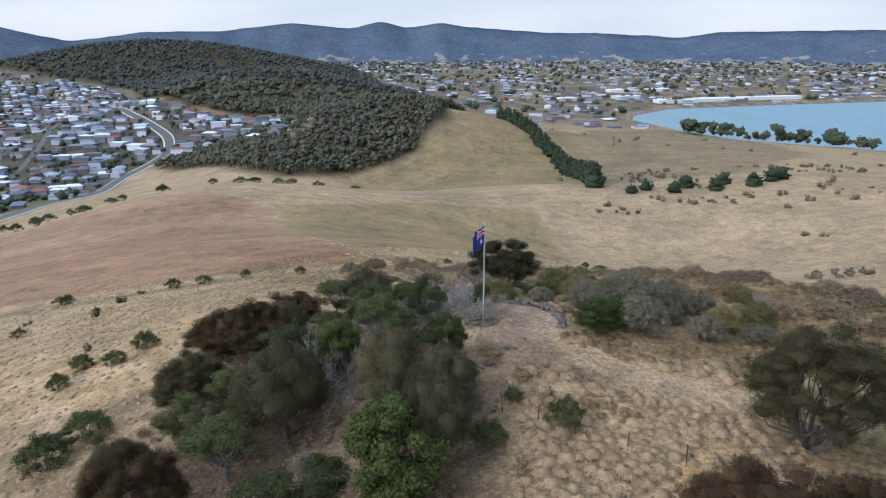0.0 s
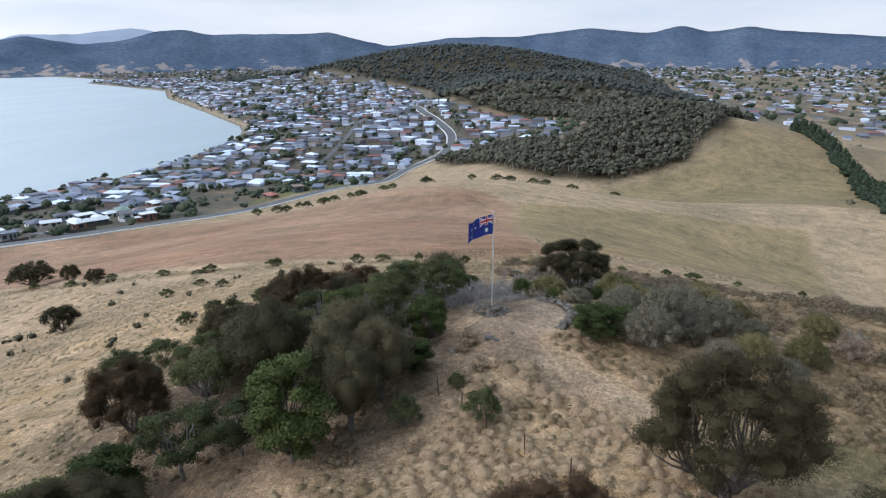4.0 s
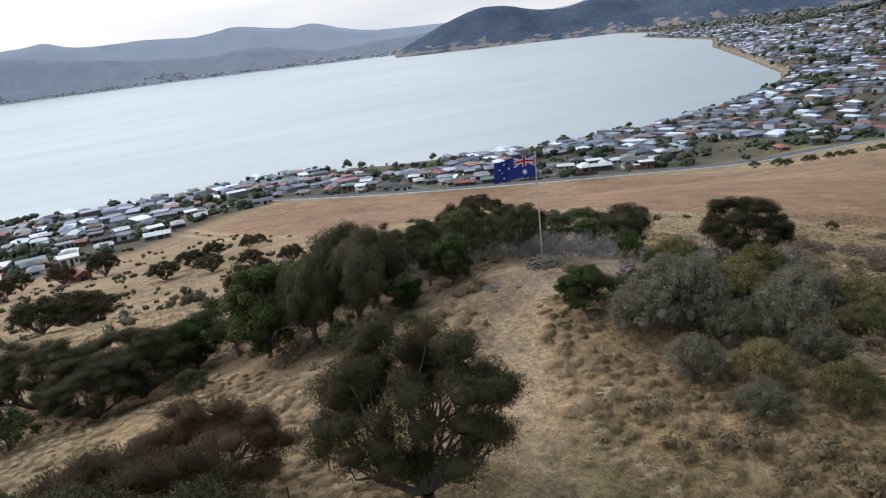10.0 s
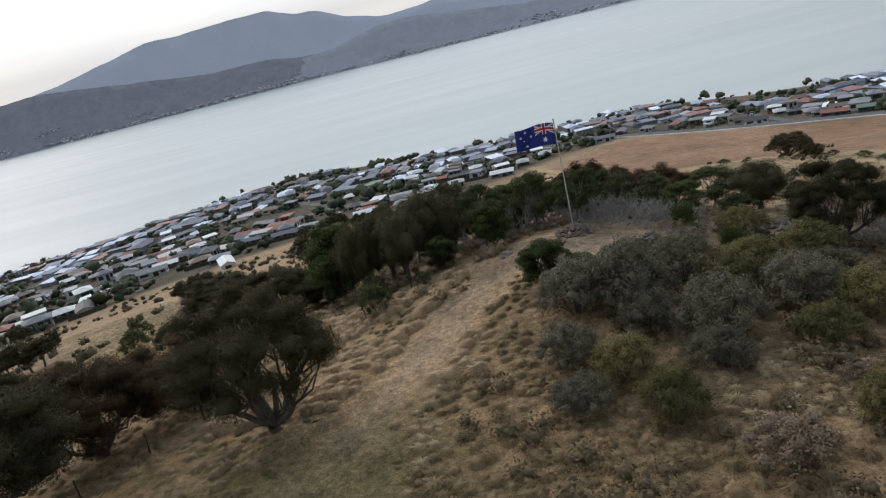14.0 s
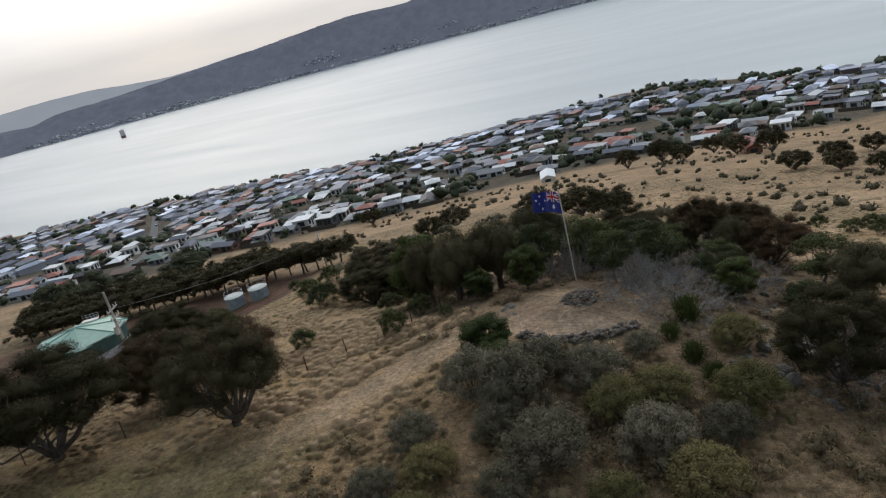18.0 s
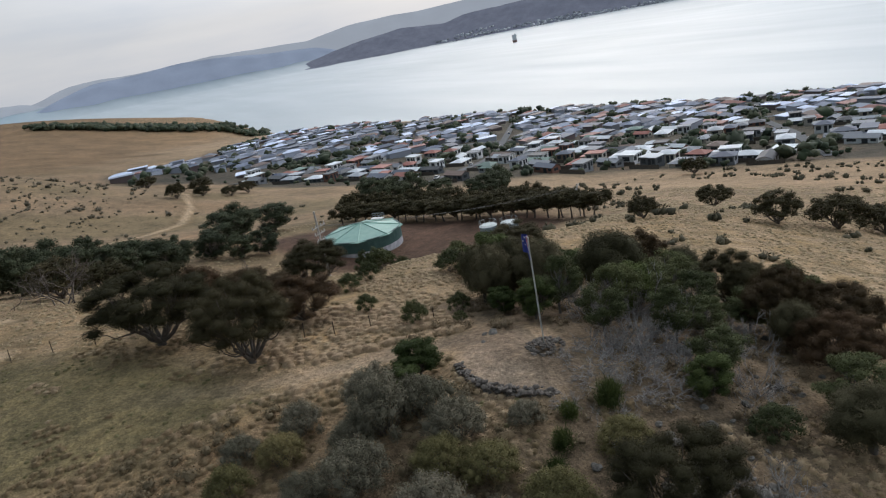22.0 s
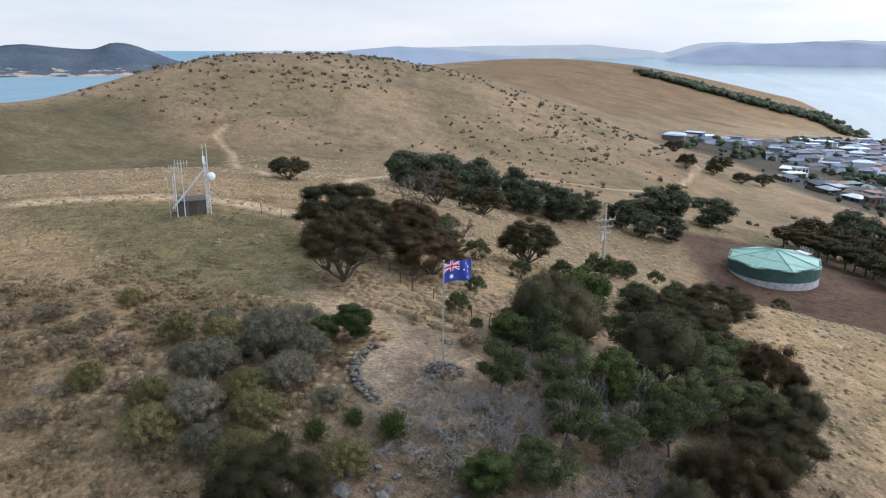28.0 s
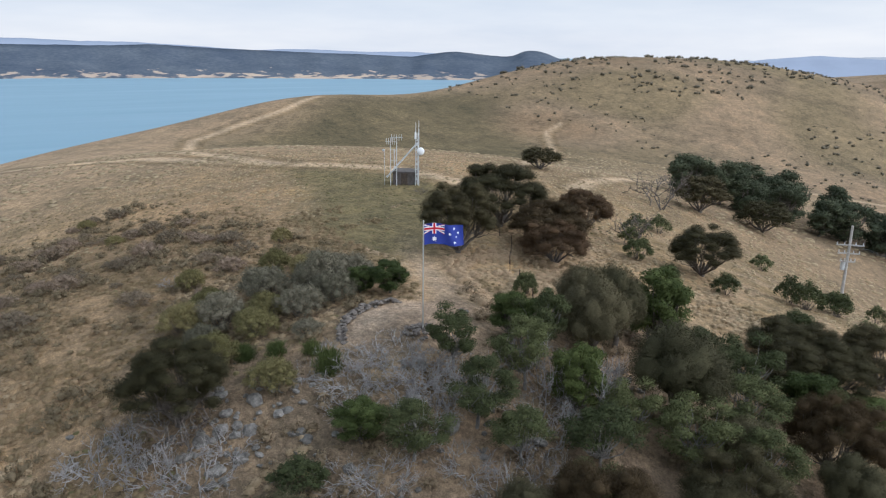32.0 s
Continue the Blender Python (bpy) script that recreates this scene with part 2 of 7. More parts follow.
def surface(name, c0, c1, scale=3.0, rough=0.8, fine=40.0, bump=0.3, depth=0.02, metal=0.0, spread=0.0, coord="Object", spec=0.3):
    """Two tones mixed by coarse and fine noise, fine relief, and a little change from object to object."""
    m, n, l, p = nodes_of(name)
    big, small = noise_node(n, l, scale, 5, coord=coord), noise_node(n, l, fine, 3, coord=coord)
    mixed = n.new("ShaderNodeMath")
    mixed.operation = "MULTIPLY_ADD"
    l.new(small.outputs["Fac"], mixed.inputs[0])
    mixed.inputs[1].default_value = 0.45
    l.new(big.outputs["Fac"], mixed.inputs[2])
    r = ramp_node(n, [(0.45, c0), (0.95, c1)])
    l.new(mixed.outputs[0], r.inputs["Fac"])
    col = r.outputs["Color"]
    if spread:
        info, hsv, mr = n.new("ShaderNodeObjectInfo"), n.new("ShaderNodeHueSaturation"), n.new("ShaderNodeMapRange")
        mr.inputs["To Min"].default_value, mr.inputs["To Max"].default_value = 1 - spread, 1 + spread
        l.new(info.outputs["Random"], mr.inputs["Value"])
        l.new(mr.outputs["Result"], hsv.inputs["Value"])
        l.new(col, hsv.inputs["Color"])
        col = hsv.outputs["Color"]
    l.new(col, p.inputs["Base Color"])
    p.inputs["Roughness"].default_value, p.inputs["Metallic"].default_value = rough, metal
    p.inputs["Specular IOR Level"].default_value = spec
    if bump:
        b = n.new("ShaderNodeBump")
        b.inputs["Strength"].default_value, b.inputs["Distance"].default_value = bump, depth
        l.new(small.outputs["Fac"], b.inputs["Height"])
        l.new(b.outputs["Normal"], p.inputs["Normal"])
    return m


def leaf_material(name, c0, c1, rough=0.75):
    """Foliage whose tone shifts from leaf to leaf, from clump to clump and from plant to plant."""
    m, n, l, p = nodes_of(name)
    geo, info = n.new("ShaderNodeNewGeometry"), n.new("ShaderNodeObjectInfo")
    patch, grain = noise_node(n, l, 1.1, 2, 0.5), noise_node(n, l, 11.0, 3, 0.65)
    a, b = n.new("ShaderNodeMath"), n.new("ShaderNodeMath")
    a.operation = b.operation = "MULTIPLY_ADD"
    l.new(geo.outputs["Random Per Island"], a.inputs[0])
    a.inputs[1].default_value = 0.34
    l.new(grain.outputs["Fac"], a.inputs[2])
    l.new(patch.outputs["Fac"], b.inputs[0])
    b.inputs[1].default_value = 0.75
    l.new(a.outputs[0], b.inputs[2])
    r = ramp_node(n, [(0.0, c0), (1.0, c1)])
    mr0 = n.new("ShaderNodeMapRange")
    mr0.inputs["From Min"].default_value, mr0.inputs["From Max"].default_value = 0.62, 1.5
    l.new(b.outputs[0], mr0.inputs["Value"])
    l.new(mr0.outputs["Result"], r.inputs["Fac"])
    hsv, mr, hue = n.new("ShaderNodeHueSaturation"), n.new("ShaderNodeMapRange"), n.new("ShaderNodeMapRange")
    mr.inputs["To Min"].default_value, mr.inputs["To Max"].default_value = 0.72, 1.28
    hue.inputs["To Min"].default_value, hue.inputs["To Max"].default_value = 0.512, 0.488
    l.new(info.outputs["Random"], mr.inputs["Value"])
    l.new(mr.outputs["Result"], hsv.inputs["Value"])
    l.new(info.outputs["Random"], hue.inputs["Value"])
    l.new(hue.outputs["Result"], hsv.inputs["Hue"])
    l.new(r.outputs["Color"], hsv.inputs["Color"])
    l.new(hsv.outputs["Color"], p.inputs["Base Color"])
    p.inputs["Roughness"].default_value, p.inputs["Specular IOR Level"].default_value = rough, 0.15
    bp = n.new("ShaderNodeBump")
    bp.inputs["Strength"].default_value, bp.inputs["Distance"].default_value = 0.6, 0.05
    l.new(grain.outputs["Fac"], bp.inputs["Height"])
    l.new(bp.outputs["Normal"], p.inputs["Normal"])
    thin, mixed, sink = n.new("ShaderNodeBsdfTranslucent"), n.new("ShaderNodeMixShader"), n["Material Output"]
    l.new(hsv.outputs["Color"], thin.inputs["Color"])
    mixed.inputs["Fac"].default_value = 0.25
    l.new(p.outputs["BSDF"], mixed.inputs[1])
    l.new(thin.outputs["BSDF"], mixed.inputs[2])
    l.new(mixed.outputs["Shader"], sink.inputs["Surface"])
    return m


def ground_material():
    """Soil and dry grass: the tint of each paddock, broken up at three sizes."""
    m, n, l, p = nodes_of("dry_grassland")
    at = n.new("ShaderNodeAttribute")
    at.attribute_name = "tint"
    big, mid, fine = noise_node(n, l, 0.03, 6, 0.6), noise_node(n, l, 0.9, 4, 0.7), noise_node(n, l, 4.0, 4, 0.7)
    r1 = ramp_node(n, [(0.30, (0.74, 0.76, 0.74)), (0.70, (1.22, 1.18, 1.12))])
    r2 = ramp_node(n, [(0.30, (0.62, 0.64, 0.62)), (0.52, (1.0, 1.0, 1.0)), (0.72, (1.28, 1.24, 1.16))])
    r3 = ramp_node(n, [(0.32, (0.48, 0.47, 0.45)), (0.52, (1.0, 0.99, 0.97)), (0.68, (1.5, 1.47, 1.40))])
    for t, r in ((big, r1), (mid, r2), (fine, r3)):
        l.new(t.outputs["Fac"], r.inputs["Fac"])
    c = mix_node(n, l, "MULTIPLY", 1.0, at.outputs["Color"], r1.outputs["Color"])
    c = mix_node(n, l, "MULTIPLY", 1.0, c, r2.outputs["Color"])
    c = mix_node(n, l, "MULTIPLY", 0.8, c, r3.outputs["Color"])
    grit = noise_node(n, l, 17.0, 3, 0.7)
    r4 = ramp_node(n, [(0.32, (0.50, 0.50, 0.49)), (0.50, (1.0, 1.0, 1.0)), (0.68, (1.5, 1.48, 1.44))])
    l.new(grit.outputs["Fac"], r4.inputs["Fac"])
    c = mix_node(n, l, "MULTIPLY", 0.8, c, r4.outputs["Color"])
    patch = noise_node(n, l, 0.17, 5, 0.72)
    r5 = ramp_node(n, [(0.34, (0.66, 0.69, 0.70)), (0.50, (1.0, 1.0, 1.0)), (0.66, (1.26, 1.22, 1.18))])
    l.new(patch.outputs["Fac"], r5.inputs["Fac"])
    c = mix_node(n, l, "MULTIPLY", 0.85, c, r5.outputs["Color"])
    l.new(c, p.inputs["Base Color"])
    p.inputs["Roughness"].default_value, p.inputs["Specular IOR Level"].default_value = 0.95, 0.1
    b = n.new("ShaderNodeBump")
    b.inputs["Strength"].default_value, b.inputs["Distance"].default_value = 0.8, 0.45
    l.new(mid.outputs["Fac"], b.inputs["Height"])
    b2 = n.new("ShaderNodeBump")
    b2.inputs["Strength"].default_value, b2.inputs["Distance"].default_value = 0.5, 0.05
    l.new(fine.outputs["Fac"], b2.inputs["Height"])
    l.new(b.outputs["Normal"], b2.inputs["Normal"])
    l.new(b2.outputs["Normal"], p.inputs["Normal"])
    return m


def water_material():
    m, n, l, p = nodes_of("sea_water")
    big, w1, w2 = noise_node(n, l, 0.0016, 4, 0.5), noise_node(n, l, 0.03, 4, 0.6), noise_node(n, l, 0.25, 3, 0.6)
    r = ramp_node(n, [(0.3, (0.17, 0.235, 0.27)), (0.7, (0.22, 0.29, 0.325))])
    l.new(big.outputs["Fac"], r.inputs["Fac"])
    wide, part_x, east = n.new("ShaderNodeTexCoord"), n.new("ShaderNodeSeparateXYZ"), n.new("ShaderNodeMapRange")
    east.inputs["From Min"].default_value, east.inputs["From Max"].default_value = -100.0, 600.0
    l.new(wide.outputs["Object"], part_x.inputs[0])
    l.new(part_x.outputs["X"], east.inputs["Value"])
    l.new(mix_node(n, l, "MIX", east.outputs["Result"], r.outputs["Color"], (0.115, 0.245, 0.33)), p.inputs["Base Color"])
    rr = n.new("ShaderNodeMapRange")
    rr.inputs["To Min"].default_value, rr.inputs["To Max"].default_value = 0.42, 0.53
    # long slicks and ruffled lanes
    co, mp, lane = n.new("ShaderNodeTexCoord"), n.new("ShaderNodeMapping"), n.new("ShaderNodeTexNoise")
    mp.inputs["Scale"].default_value, mp.inputs["Rotation"].default_value = (0.011, 0.0016, 0.01), (0, 0, 0.35)
    lane.inputs["Scale"].default_value, lane.inputs["Detail"].default_value, lane.inputs["Roughness"].default_value = 1.0, 6, 0.62
    l.new(co.outputs["Object"], mp.inputs["Vector"])
    l.new(mp.outputs["Vector"], lane.inputs["Vector"])
    l.new(lane.outputs["Fac"], rr.inputs["Value"])
    rr.inputs["From Min"].default_value, rr.inputs["From Max"].default_value = 0.35, 0.65
    l.new(rr.outputs["Result"], p.inputs["Roughness"])
    p.inputs["IOR"].default_value = 2.5
    b1, b2 = n.new("ShaderNodeBump"), n.new("ShaderNodeBump")
    b1.inputs["Strength"].default_value, b1.inputs["Distance"].default_value = 0.06, 1.0
    b2.inputs["Strength"].default_value, b2.inputs["Distance"].default_value = 0.15, 0.3
    l.new(w1.outputs["Fac"], b1.inputs["Height"])
    l.new(w2.outputs["Fac"], b2.inputs["Height"])
    l.new(b1.outputs["Normal"], b2.inputs["Normal"])
    l.new(b2.outputs["Normal"], p.inputs["Normal"])
    return m


M_GROUND, M_SEA = ground_material(), water_material()
M_STONE = surface("grey_field_stone", (0.055, 0.047, 0.041), (0.185, 0.16, 0.14), 2.0, 0.9, 14, 0.6, 0.03, spread=0.3)
M_POLE = surface("galvanised_pole", (0.42, 0.42, 0.40), (0.60, 0.60, 0.58), 1.0, 0.45, 30, 0.1, 0.002, metal=0.7)
M_BARK = surface("grey_bark", (0.06, 0.05, 0.042), (0.17, 0.145, 0.125), 2.0, 0.95, 18, 0.7, 0.03)
M_DEADWOOD = surface("bleached_dead_wood", (0.15, 0.138, 0.132), (0.36, 0.342, 0.33), 2.0, 0.9, 18, 0.4, 0.02)
M_GREY_BARK = surface("pale_grey_bark", (0.10, 0.092, 0.085), (0.25, 0.235, 0.22), 2.0, 0.95, 18, 0.6, 0.02)
M_SHEOAK = leaf_material("sheoak_foliage", (0.026, 0.023, 0.011), (0.096, 0.083, 0.040))
M_SHEOAK_GREY = leaf_material("grey_olive_sheoak_foliage", (0.040, 0.036, 0.018), (0.140, 0.124, 0.068))
M_GREEN = leaf_material("green_foliage", (0.028, 0.044, 0.012), (0.108, 0.132, 0.042))
M_WATTLE = leaf_material("dark_green_foliage", (0.036, 0.045, 0.018), (0.125, 0.138, 0.058))
M_GUM = leaf_material("blue_green_foliage", (0.028, 0.036, 0.020), (0.100, 0.115, 0.066))
M_RUST = leaf_material("rust_brown_foliage", (0.028, 0.020, 0.011), (0.118, 0.076, 0.038))
M_HEATH_LEAF = leaf_material("grey_brown_heath_foliage", (0.130, 0.098, 0.070), (0.310, 0.240, 0.172))
M_SCRUB = leaf_material("grey_green_scrub_foliage", (0.085, 0.079, 0.055), (0.250, 0.225, 0.160))
M_OLIVE = leaf_material("olive_scrub_foliage", (0.095, 0.085, 0.036), (0.275, 0.235, 0.105))

# ---------------------------------------------------------------- ground and sea
DRY, PALE, BROWN = np.array((0.40, 0.315, 0.215)), np.array((0.49, 0.41, 0.305)), np.array((0.36, 0.248, 0.175))
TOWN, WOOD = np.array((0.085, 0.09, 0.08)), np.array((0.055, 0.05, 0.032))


def soft(d, w):
    """0 outside, 1 inside, over a seam w wide."""
    k = np.clip(d / w * 0.5 + 0.5, 0, 1)
    return k * k * (3 - 2 * k)


def line_distance(x, y, line):
    best = np.full(np.shape(x), 1e9)
    for (ax, ay), (bx, by) in zip(line, line[1:]):
        dx, dy = bx - ax, by - ay
        t = np.clip(((x - ax) * dx + (y - ay) * dy) / (dx * dx + dy * dy), 0, 1)
        best = np.minimum(best, np.hypot(x - ax - t * dx, y - ay - t * dy))
    return best


def ring(*p):
    return np.array(p, float)


# plan of the place
TOWN_RING = ring((-258, -1000), (-60, -640), (6, -580), (4, -500), (-50, -460), (-78, -340), (-95, -275), (-130, -235), (-190, -205), (-213, -157), (-244, -119), (-277, -94), (-300, -50), (-330, 0), (-420, 60), (-431, 112), (-354, 175), (-283, 236),
                 (-250, 330), (-245, 500), (-255, 610), (-240, 645), (-207, 655), (-184, 658), (-148, 628), (-110, 580), (-80, 564), (-86, 633), (-128, 765), (-203, 800), (-255, 850), (-355, 980), (-480, 1270), (-610, 1420), (-740, 1500), (-900, 1640), (-1350, 1870), (-1800, 2350), (-2400, 2300), (-2150, 2080), (-1270, 1480), (-700, 970),
                 (-545, 620), (-543, 385), (-668, 180), (-690, -60), (-740, -200), (-565, -458), (-465, -763))
FOREST_RING = ring((30, 575), (8, 505), (-45, 471), (-90, 474), (-124, 498), (-180, 572), (-215, 620), (-248, 635), (-207, 656), (-184, 659), (-148, 630), (-110, 582), (-78, 562), (-84, 633), (-126, 767), (-200, 804), (-252, 854), (-352, 984), (-478, 1274), (-608, 1424), (-738, 1504), (-900, 1650), (-1350, 1880), (-1750, 2350), (-1300, 2750), (-700, 2650), (-200, 2350),
                   (-60, 1700), (20, 1300), (60, 1000), (70, 720))
GREEN_FIELD = ring((-55, 455), (10, 500), (35, 560), (60, 640), (125, 620), (118, 490), (108, 350), (40, 380))
LAWN = ring((-262, 352), (-268, 372), (-274, 440), (-290, 550), (-278, 568), (-262, 520), (-252, 420), (-250, 370))
EAST_FIELD = ring((125, 640), (125, 490), (115, 350), (200, 380), (330, 520), (420, 800), (380, 960), (250, 900))
BROWN_FIELD = ring((-15, 90), (-36, 160), (-56, 235), (-100, 275), (-200, 300), (-290, 230), (-350, 165), (-430, 100), (-330, 30), (-230, 48), (-142, 60), (-79, 60), (-44, 58), (-13, 62))
OLIVE_FIELD = ring((-13, 92), (-36, 160), (-56, 240), (10, 290), (60, 300), (60, 180), (40, 110))
SOUTH_BROWN = ring((20, -640), (120, -600), (300, -900), (400, -1600), (200, -3000), (-100, -2200), (-250, -1150), (-60, -850))
TOWER_GREEN = ring((60, -22), (48, -19), (37, -16), (28, -11), (20, -8), (14, -9), (15, -15), (20, -23), (27, -29), (31, -30), (49, -28))
SADDLE_GREEN = ring((66, -44), (84, -100), (116, -142), (160, -160), (176, -150), (176, -110), (160, -84), (146, -58), (110, -34))
YARD = ring((-12, -128), (-40, -135), (-66, -98), (-60, -78), (-44, -74), (-20, -100))
NORTH_FENCE = [(-430, 20), (-226, 45), (-142, 57), (-79, 57), (-44, 54), (-13, 55), (18, 76), (60, 105), (105, 108), (170, 100)]
TRACKS = [[(29, -48), (35, -59), (53, -106), (59, -146), (45, -165), (28, -184), (8, -200), (-6, -222), (-15, -262), (-20, -310), (-15, -326)], [(43, -53), (80, -100), (103, -130), (120, -146), (124, -158)],
          [(28, -31), (34, -32), (45, -31), (62, -24), (87, -17), (141, -3)], [(62, -24), (96, -22), (125, -35), (146, -45), (153, -59), (159, -78), (170, -95)]]
PATHWAY = [(0.5, -1.5), (2.2, -3.8), (4.6, -5.6), (8.0, -7.3), (11.5, -9.2), (16, -11.5), (24, -17)]
ROAD = [(-640, -60), (-560, 10), (-512, 45), (-431, 112), (-354, 175), (-283, 236), (-245, 320), (-232, 390), (-245, 500), (-262, 615), (-234, 680), (-250, 735), (-330, 850), (-400, 980), (-475, 1120)]
FIRE_LINE = [(1.5, -10.8), (3, -11.3), (5, -12.6), (7.0, -13.9), (9, -15.8)]


def ground_tint(x, y):
    wob = np.array([noise.noise((a * 0.02, b * 0.02, 0.0)) for a, b in zip(x, y)])
    near = np.array([noise.noise((a * 0.35, b * 0.35, 3.0)) if abs(a) + abs(b) < 160 else 0.0 for a, b in zip(x, y)])
    c = np.empty((len(x), 3))
    c[:] = DRY

    def lay(mask, colour, strength=1.0):
        m = (mask * strength)[:, None]
        c[:] = c * (1 - m) + np.array(colour) * m

    def inside(area, w):
        return soft(ring_distance(x, y, area) + wob * w * 1.5, w)

    d = line_distance(x, y, NORTH_FENCE)
    lay(soft(60 - np.hypot(x + 40, y - 20) + wob * 20, 40), PALE, 0.6)
    lay(np.clip(0.5 + near * 1.2, 0, 1) * soft(70 - np.hypot(x, y), 20), (0.33, 0.255, 0.145), 0.8)
    lay(inside(BROWN_FIELD, 3), BROWN, 0.95)
    lay(inside(BROWN_FIELD, 5) * np.clip(wob * 2.5, 0, 1), (0.29, 0.185, 0.125), 0.8)
    lay(inside(OLIVE_FIELD, 3), (0.31, 0.25, 0.145), 0.95)
    lay(soft(3.4 - np.abs(d - 3.5), 2.0), (0.50, 0.41, 0.29), 0.8)
    lay(soft(1.6 - d, 1.4), (0.27, 0.215, 0.125), 0.7)
    lay(soft(x * 0.9 + y * 0.5 - 4, 6) * soft(58 - np.hypot(x, y) + wob * 20, 16) * soft(y + 9 + 0.1 * x, 8), (0.29, 0.22, 0.145), 0.75)
    lay(inside(GREEN_FIELD, 6), (0.26, 0.215, 0.125), 0.95)
    lay(inside(GREEN_FIELD, 6) * soft(y - 560 + wob * 40, 60), (0.33, 0.25, 0.16), 0.7)
    lay(inside(EAST_FIELD, 8), (0.26, 0.215, 0.145), 0.9)
    lay(inside(SOUTH_BROWN, 30), (0.32, 0.23, 0.14), 0.9)
    lay(inside(SOUTH_BROWN, 30) * np.clip(wob * 2, 0, 1), (0.25, 0.19, 0.12), 0.7)
    south = soft(-y - 120, 40) * soft(620 + y, 200) * soft(x + 90, 60)
    lay(south * np.clip(wob * 3 + 0.2, 0, 1), (0.29, 0.245, 0.15), 0.8)
    lay(south * np.clip(-wob * 3 - 0.3, 0, 1), (0.36, 0.265, 0.17), 0.7)
    lay(inside(SADDLE_GREEN, 14), (0.185, 0.165, 0.10), 0.92)
    lay(inside(TOWER_GREEN, 3), (0.185, 0.17, 0.10), 0.95)
    lay(inside(YARD, 3), (0.15, 0.10, 0.08), 0.95)
    lay(inside(TOWN_RING, 14), TOWN, 0.9)
    spot = np.array([noise.noise((a * 0.028, b * 0.028, 12.0)) if -800 < a < 40 and -1050 < b < 1000 else 0.0 for a, b in zip(x, y)])
    lay(inside(TOWN_RING, 14) * np.clip(spot * 4 - 0.8, 0, 1), (0.22, 0.165, 0.115), 0.5)
    lay(inside(LAWN, 5), (0.145, 0.165, 0.065), 0.9)
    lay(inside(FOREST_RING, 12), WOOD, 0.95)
    lay(soft(y - 1350, 100) * soft(-330 - x, 60) * (1 - inside(FOREST_RING, 20)), TOWN, 0.9)
    plain = soft(y - 1050 + 0.15 * x, 200) * (1 - inside(FOREST_RING, 20)) * soft(x + 900, 300)
    lay(plain, (0.15, 0.145, 0.12), 0.95)
    lay(plain * np.clip(wob * 4, 0, 1), (0.33, 0.25, 0.17), 0.9)
    near_k = soft(90 - np.hypot(x, y), 60)[:, None]
    # ground to the north is tinted greyer and bluer, standing in for haze
    north_k = soft(y - 150, 120)[:, None]
    mid = (1 - north_k) * np.array((0.86, 0.79, 0.79)) + north_k * np.array((0.88, 0.85, 0.86))
    c *= (1 - near_k) * mid + near_k * np.array((0.80, 0.72, 0.68))
    c *= 1 - 0.24 * soft(-y - 45, 40)[:, None] * soft(x + 70, 60)[:, None]
    for t, half in zip(TRACKS, (1.15, 0.7, 1.3, 1.1)):
        q = line_distance(x, y, t)
        lay(soft(0.9 - np.abs(q - half - 1.1) + wob * 0.5, 1.0), (0.19, 0.135, 0.080), 0.8)
        lay(soft(half - q, 1.0), (0.47, 0.35, 0.245), 0.95)
    lay(soft(0.9 + near * 1.3 - line_distance(x, y, PATHWAY), 1.1) * soft(15 - x, 8), (0.34, 0.265, 0.205), 0.65)
    lay(soft(3.8 + near * 0.4 - np.hypot(x - 0.85, y), 0.6) * soft(x + 0.9 + near, 1.4), (0.37, 0.285, 0.225), 0.9)
    lay(soft(0.55 + near * 0.4 - line_distance(x, y, FIRE_LINE), 0.8), (0.42, 0.27, 0.13), 0.7)
    # dark soil and undergrowth of the grove, with the trees' shade painted in
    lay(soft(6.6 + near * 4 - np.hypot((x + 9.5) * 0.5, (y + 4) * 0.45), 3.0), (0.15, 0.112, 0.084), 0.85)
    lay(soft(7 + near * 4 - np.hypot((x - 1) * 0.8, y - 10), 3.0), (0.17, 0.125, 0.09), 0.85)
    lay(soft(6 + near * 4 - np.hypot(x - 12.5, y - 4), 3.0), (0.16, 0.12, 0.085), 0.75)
    coast = ring_distance(x, y, COAST)
    lay(soft(7 - np.abs(coast - 5), 4), (0.34, 0.27, 0.20), 0.8)
    lay(soft(-coast, 3), (0.12, 0.12, 0.11), 1.0)
    return c


def polar_sheet(name, radii, turns, zfun):
    n = len(radii)
    a = np.linspace(0, 2 * math.pi, turns, endpoint=False)
    x, y = np.outer(radii, np.cos(a)).ravel(), np.outer(radii, np.sin(a)).ravel()
    x, y = np.append(x, 0.0), np.append(y, 0.0)
    z = zfun(x, y)
    i, j = np.meshgrid(np.arange(n - 1), np.arange(turns), indexing="ij")
    k = (j + 1) % turns
    quads = np.stack([i * turns + j, (i + 1) * turns + j, (i + 1) * turns + k, i * turns + k], -1).reshape(-1, 4)
    tip = n * turns
    fan = [(tip, q, (q + 1) % turns) for q in range(turns)]
    me = bpy.data.meshes.new(name)
    me.from_pydata(np.stack([x, y, z], 1).tolist(), [], quads.tolist() + fan)
    me.shade_smooth()
    return me, x, y


def rough_heights(x, y):
    """The land with small humps on the knoll."""
    z = heights(x, y)
    r = np.hypot(x, y)
    hump = np.array([noise.fractal((a * 0.55, b * 0.55, 1.0), 0.8, 2.0, 3) if q < 75 else 0.0 for a, b, q in zip(x, y, r)])
    flat = soft(np.hypot(x - 0.6, y) - 4.0, 2.0) * soft(line_distance(x, y, PATHWAY) - 1.0, 1.5)
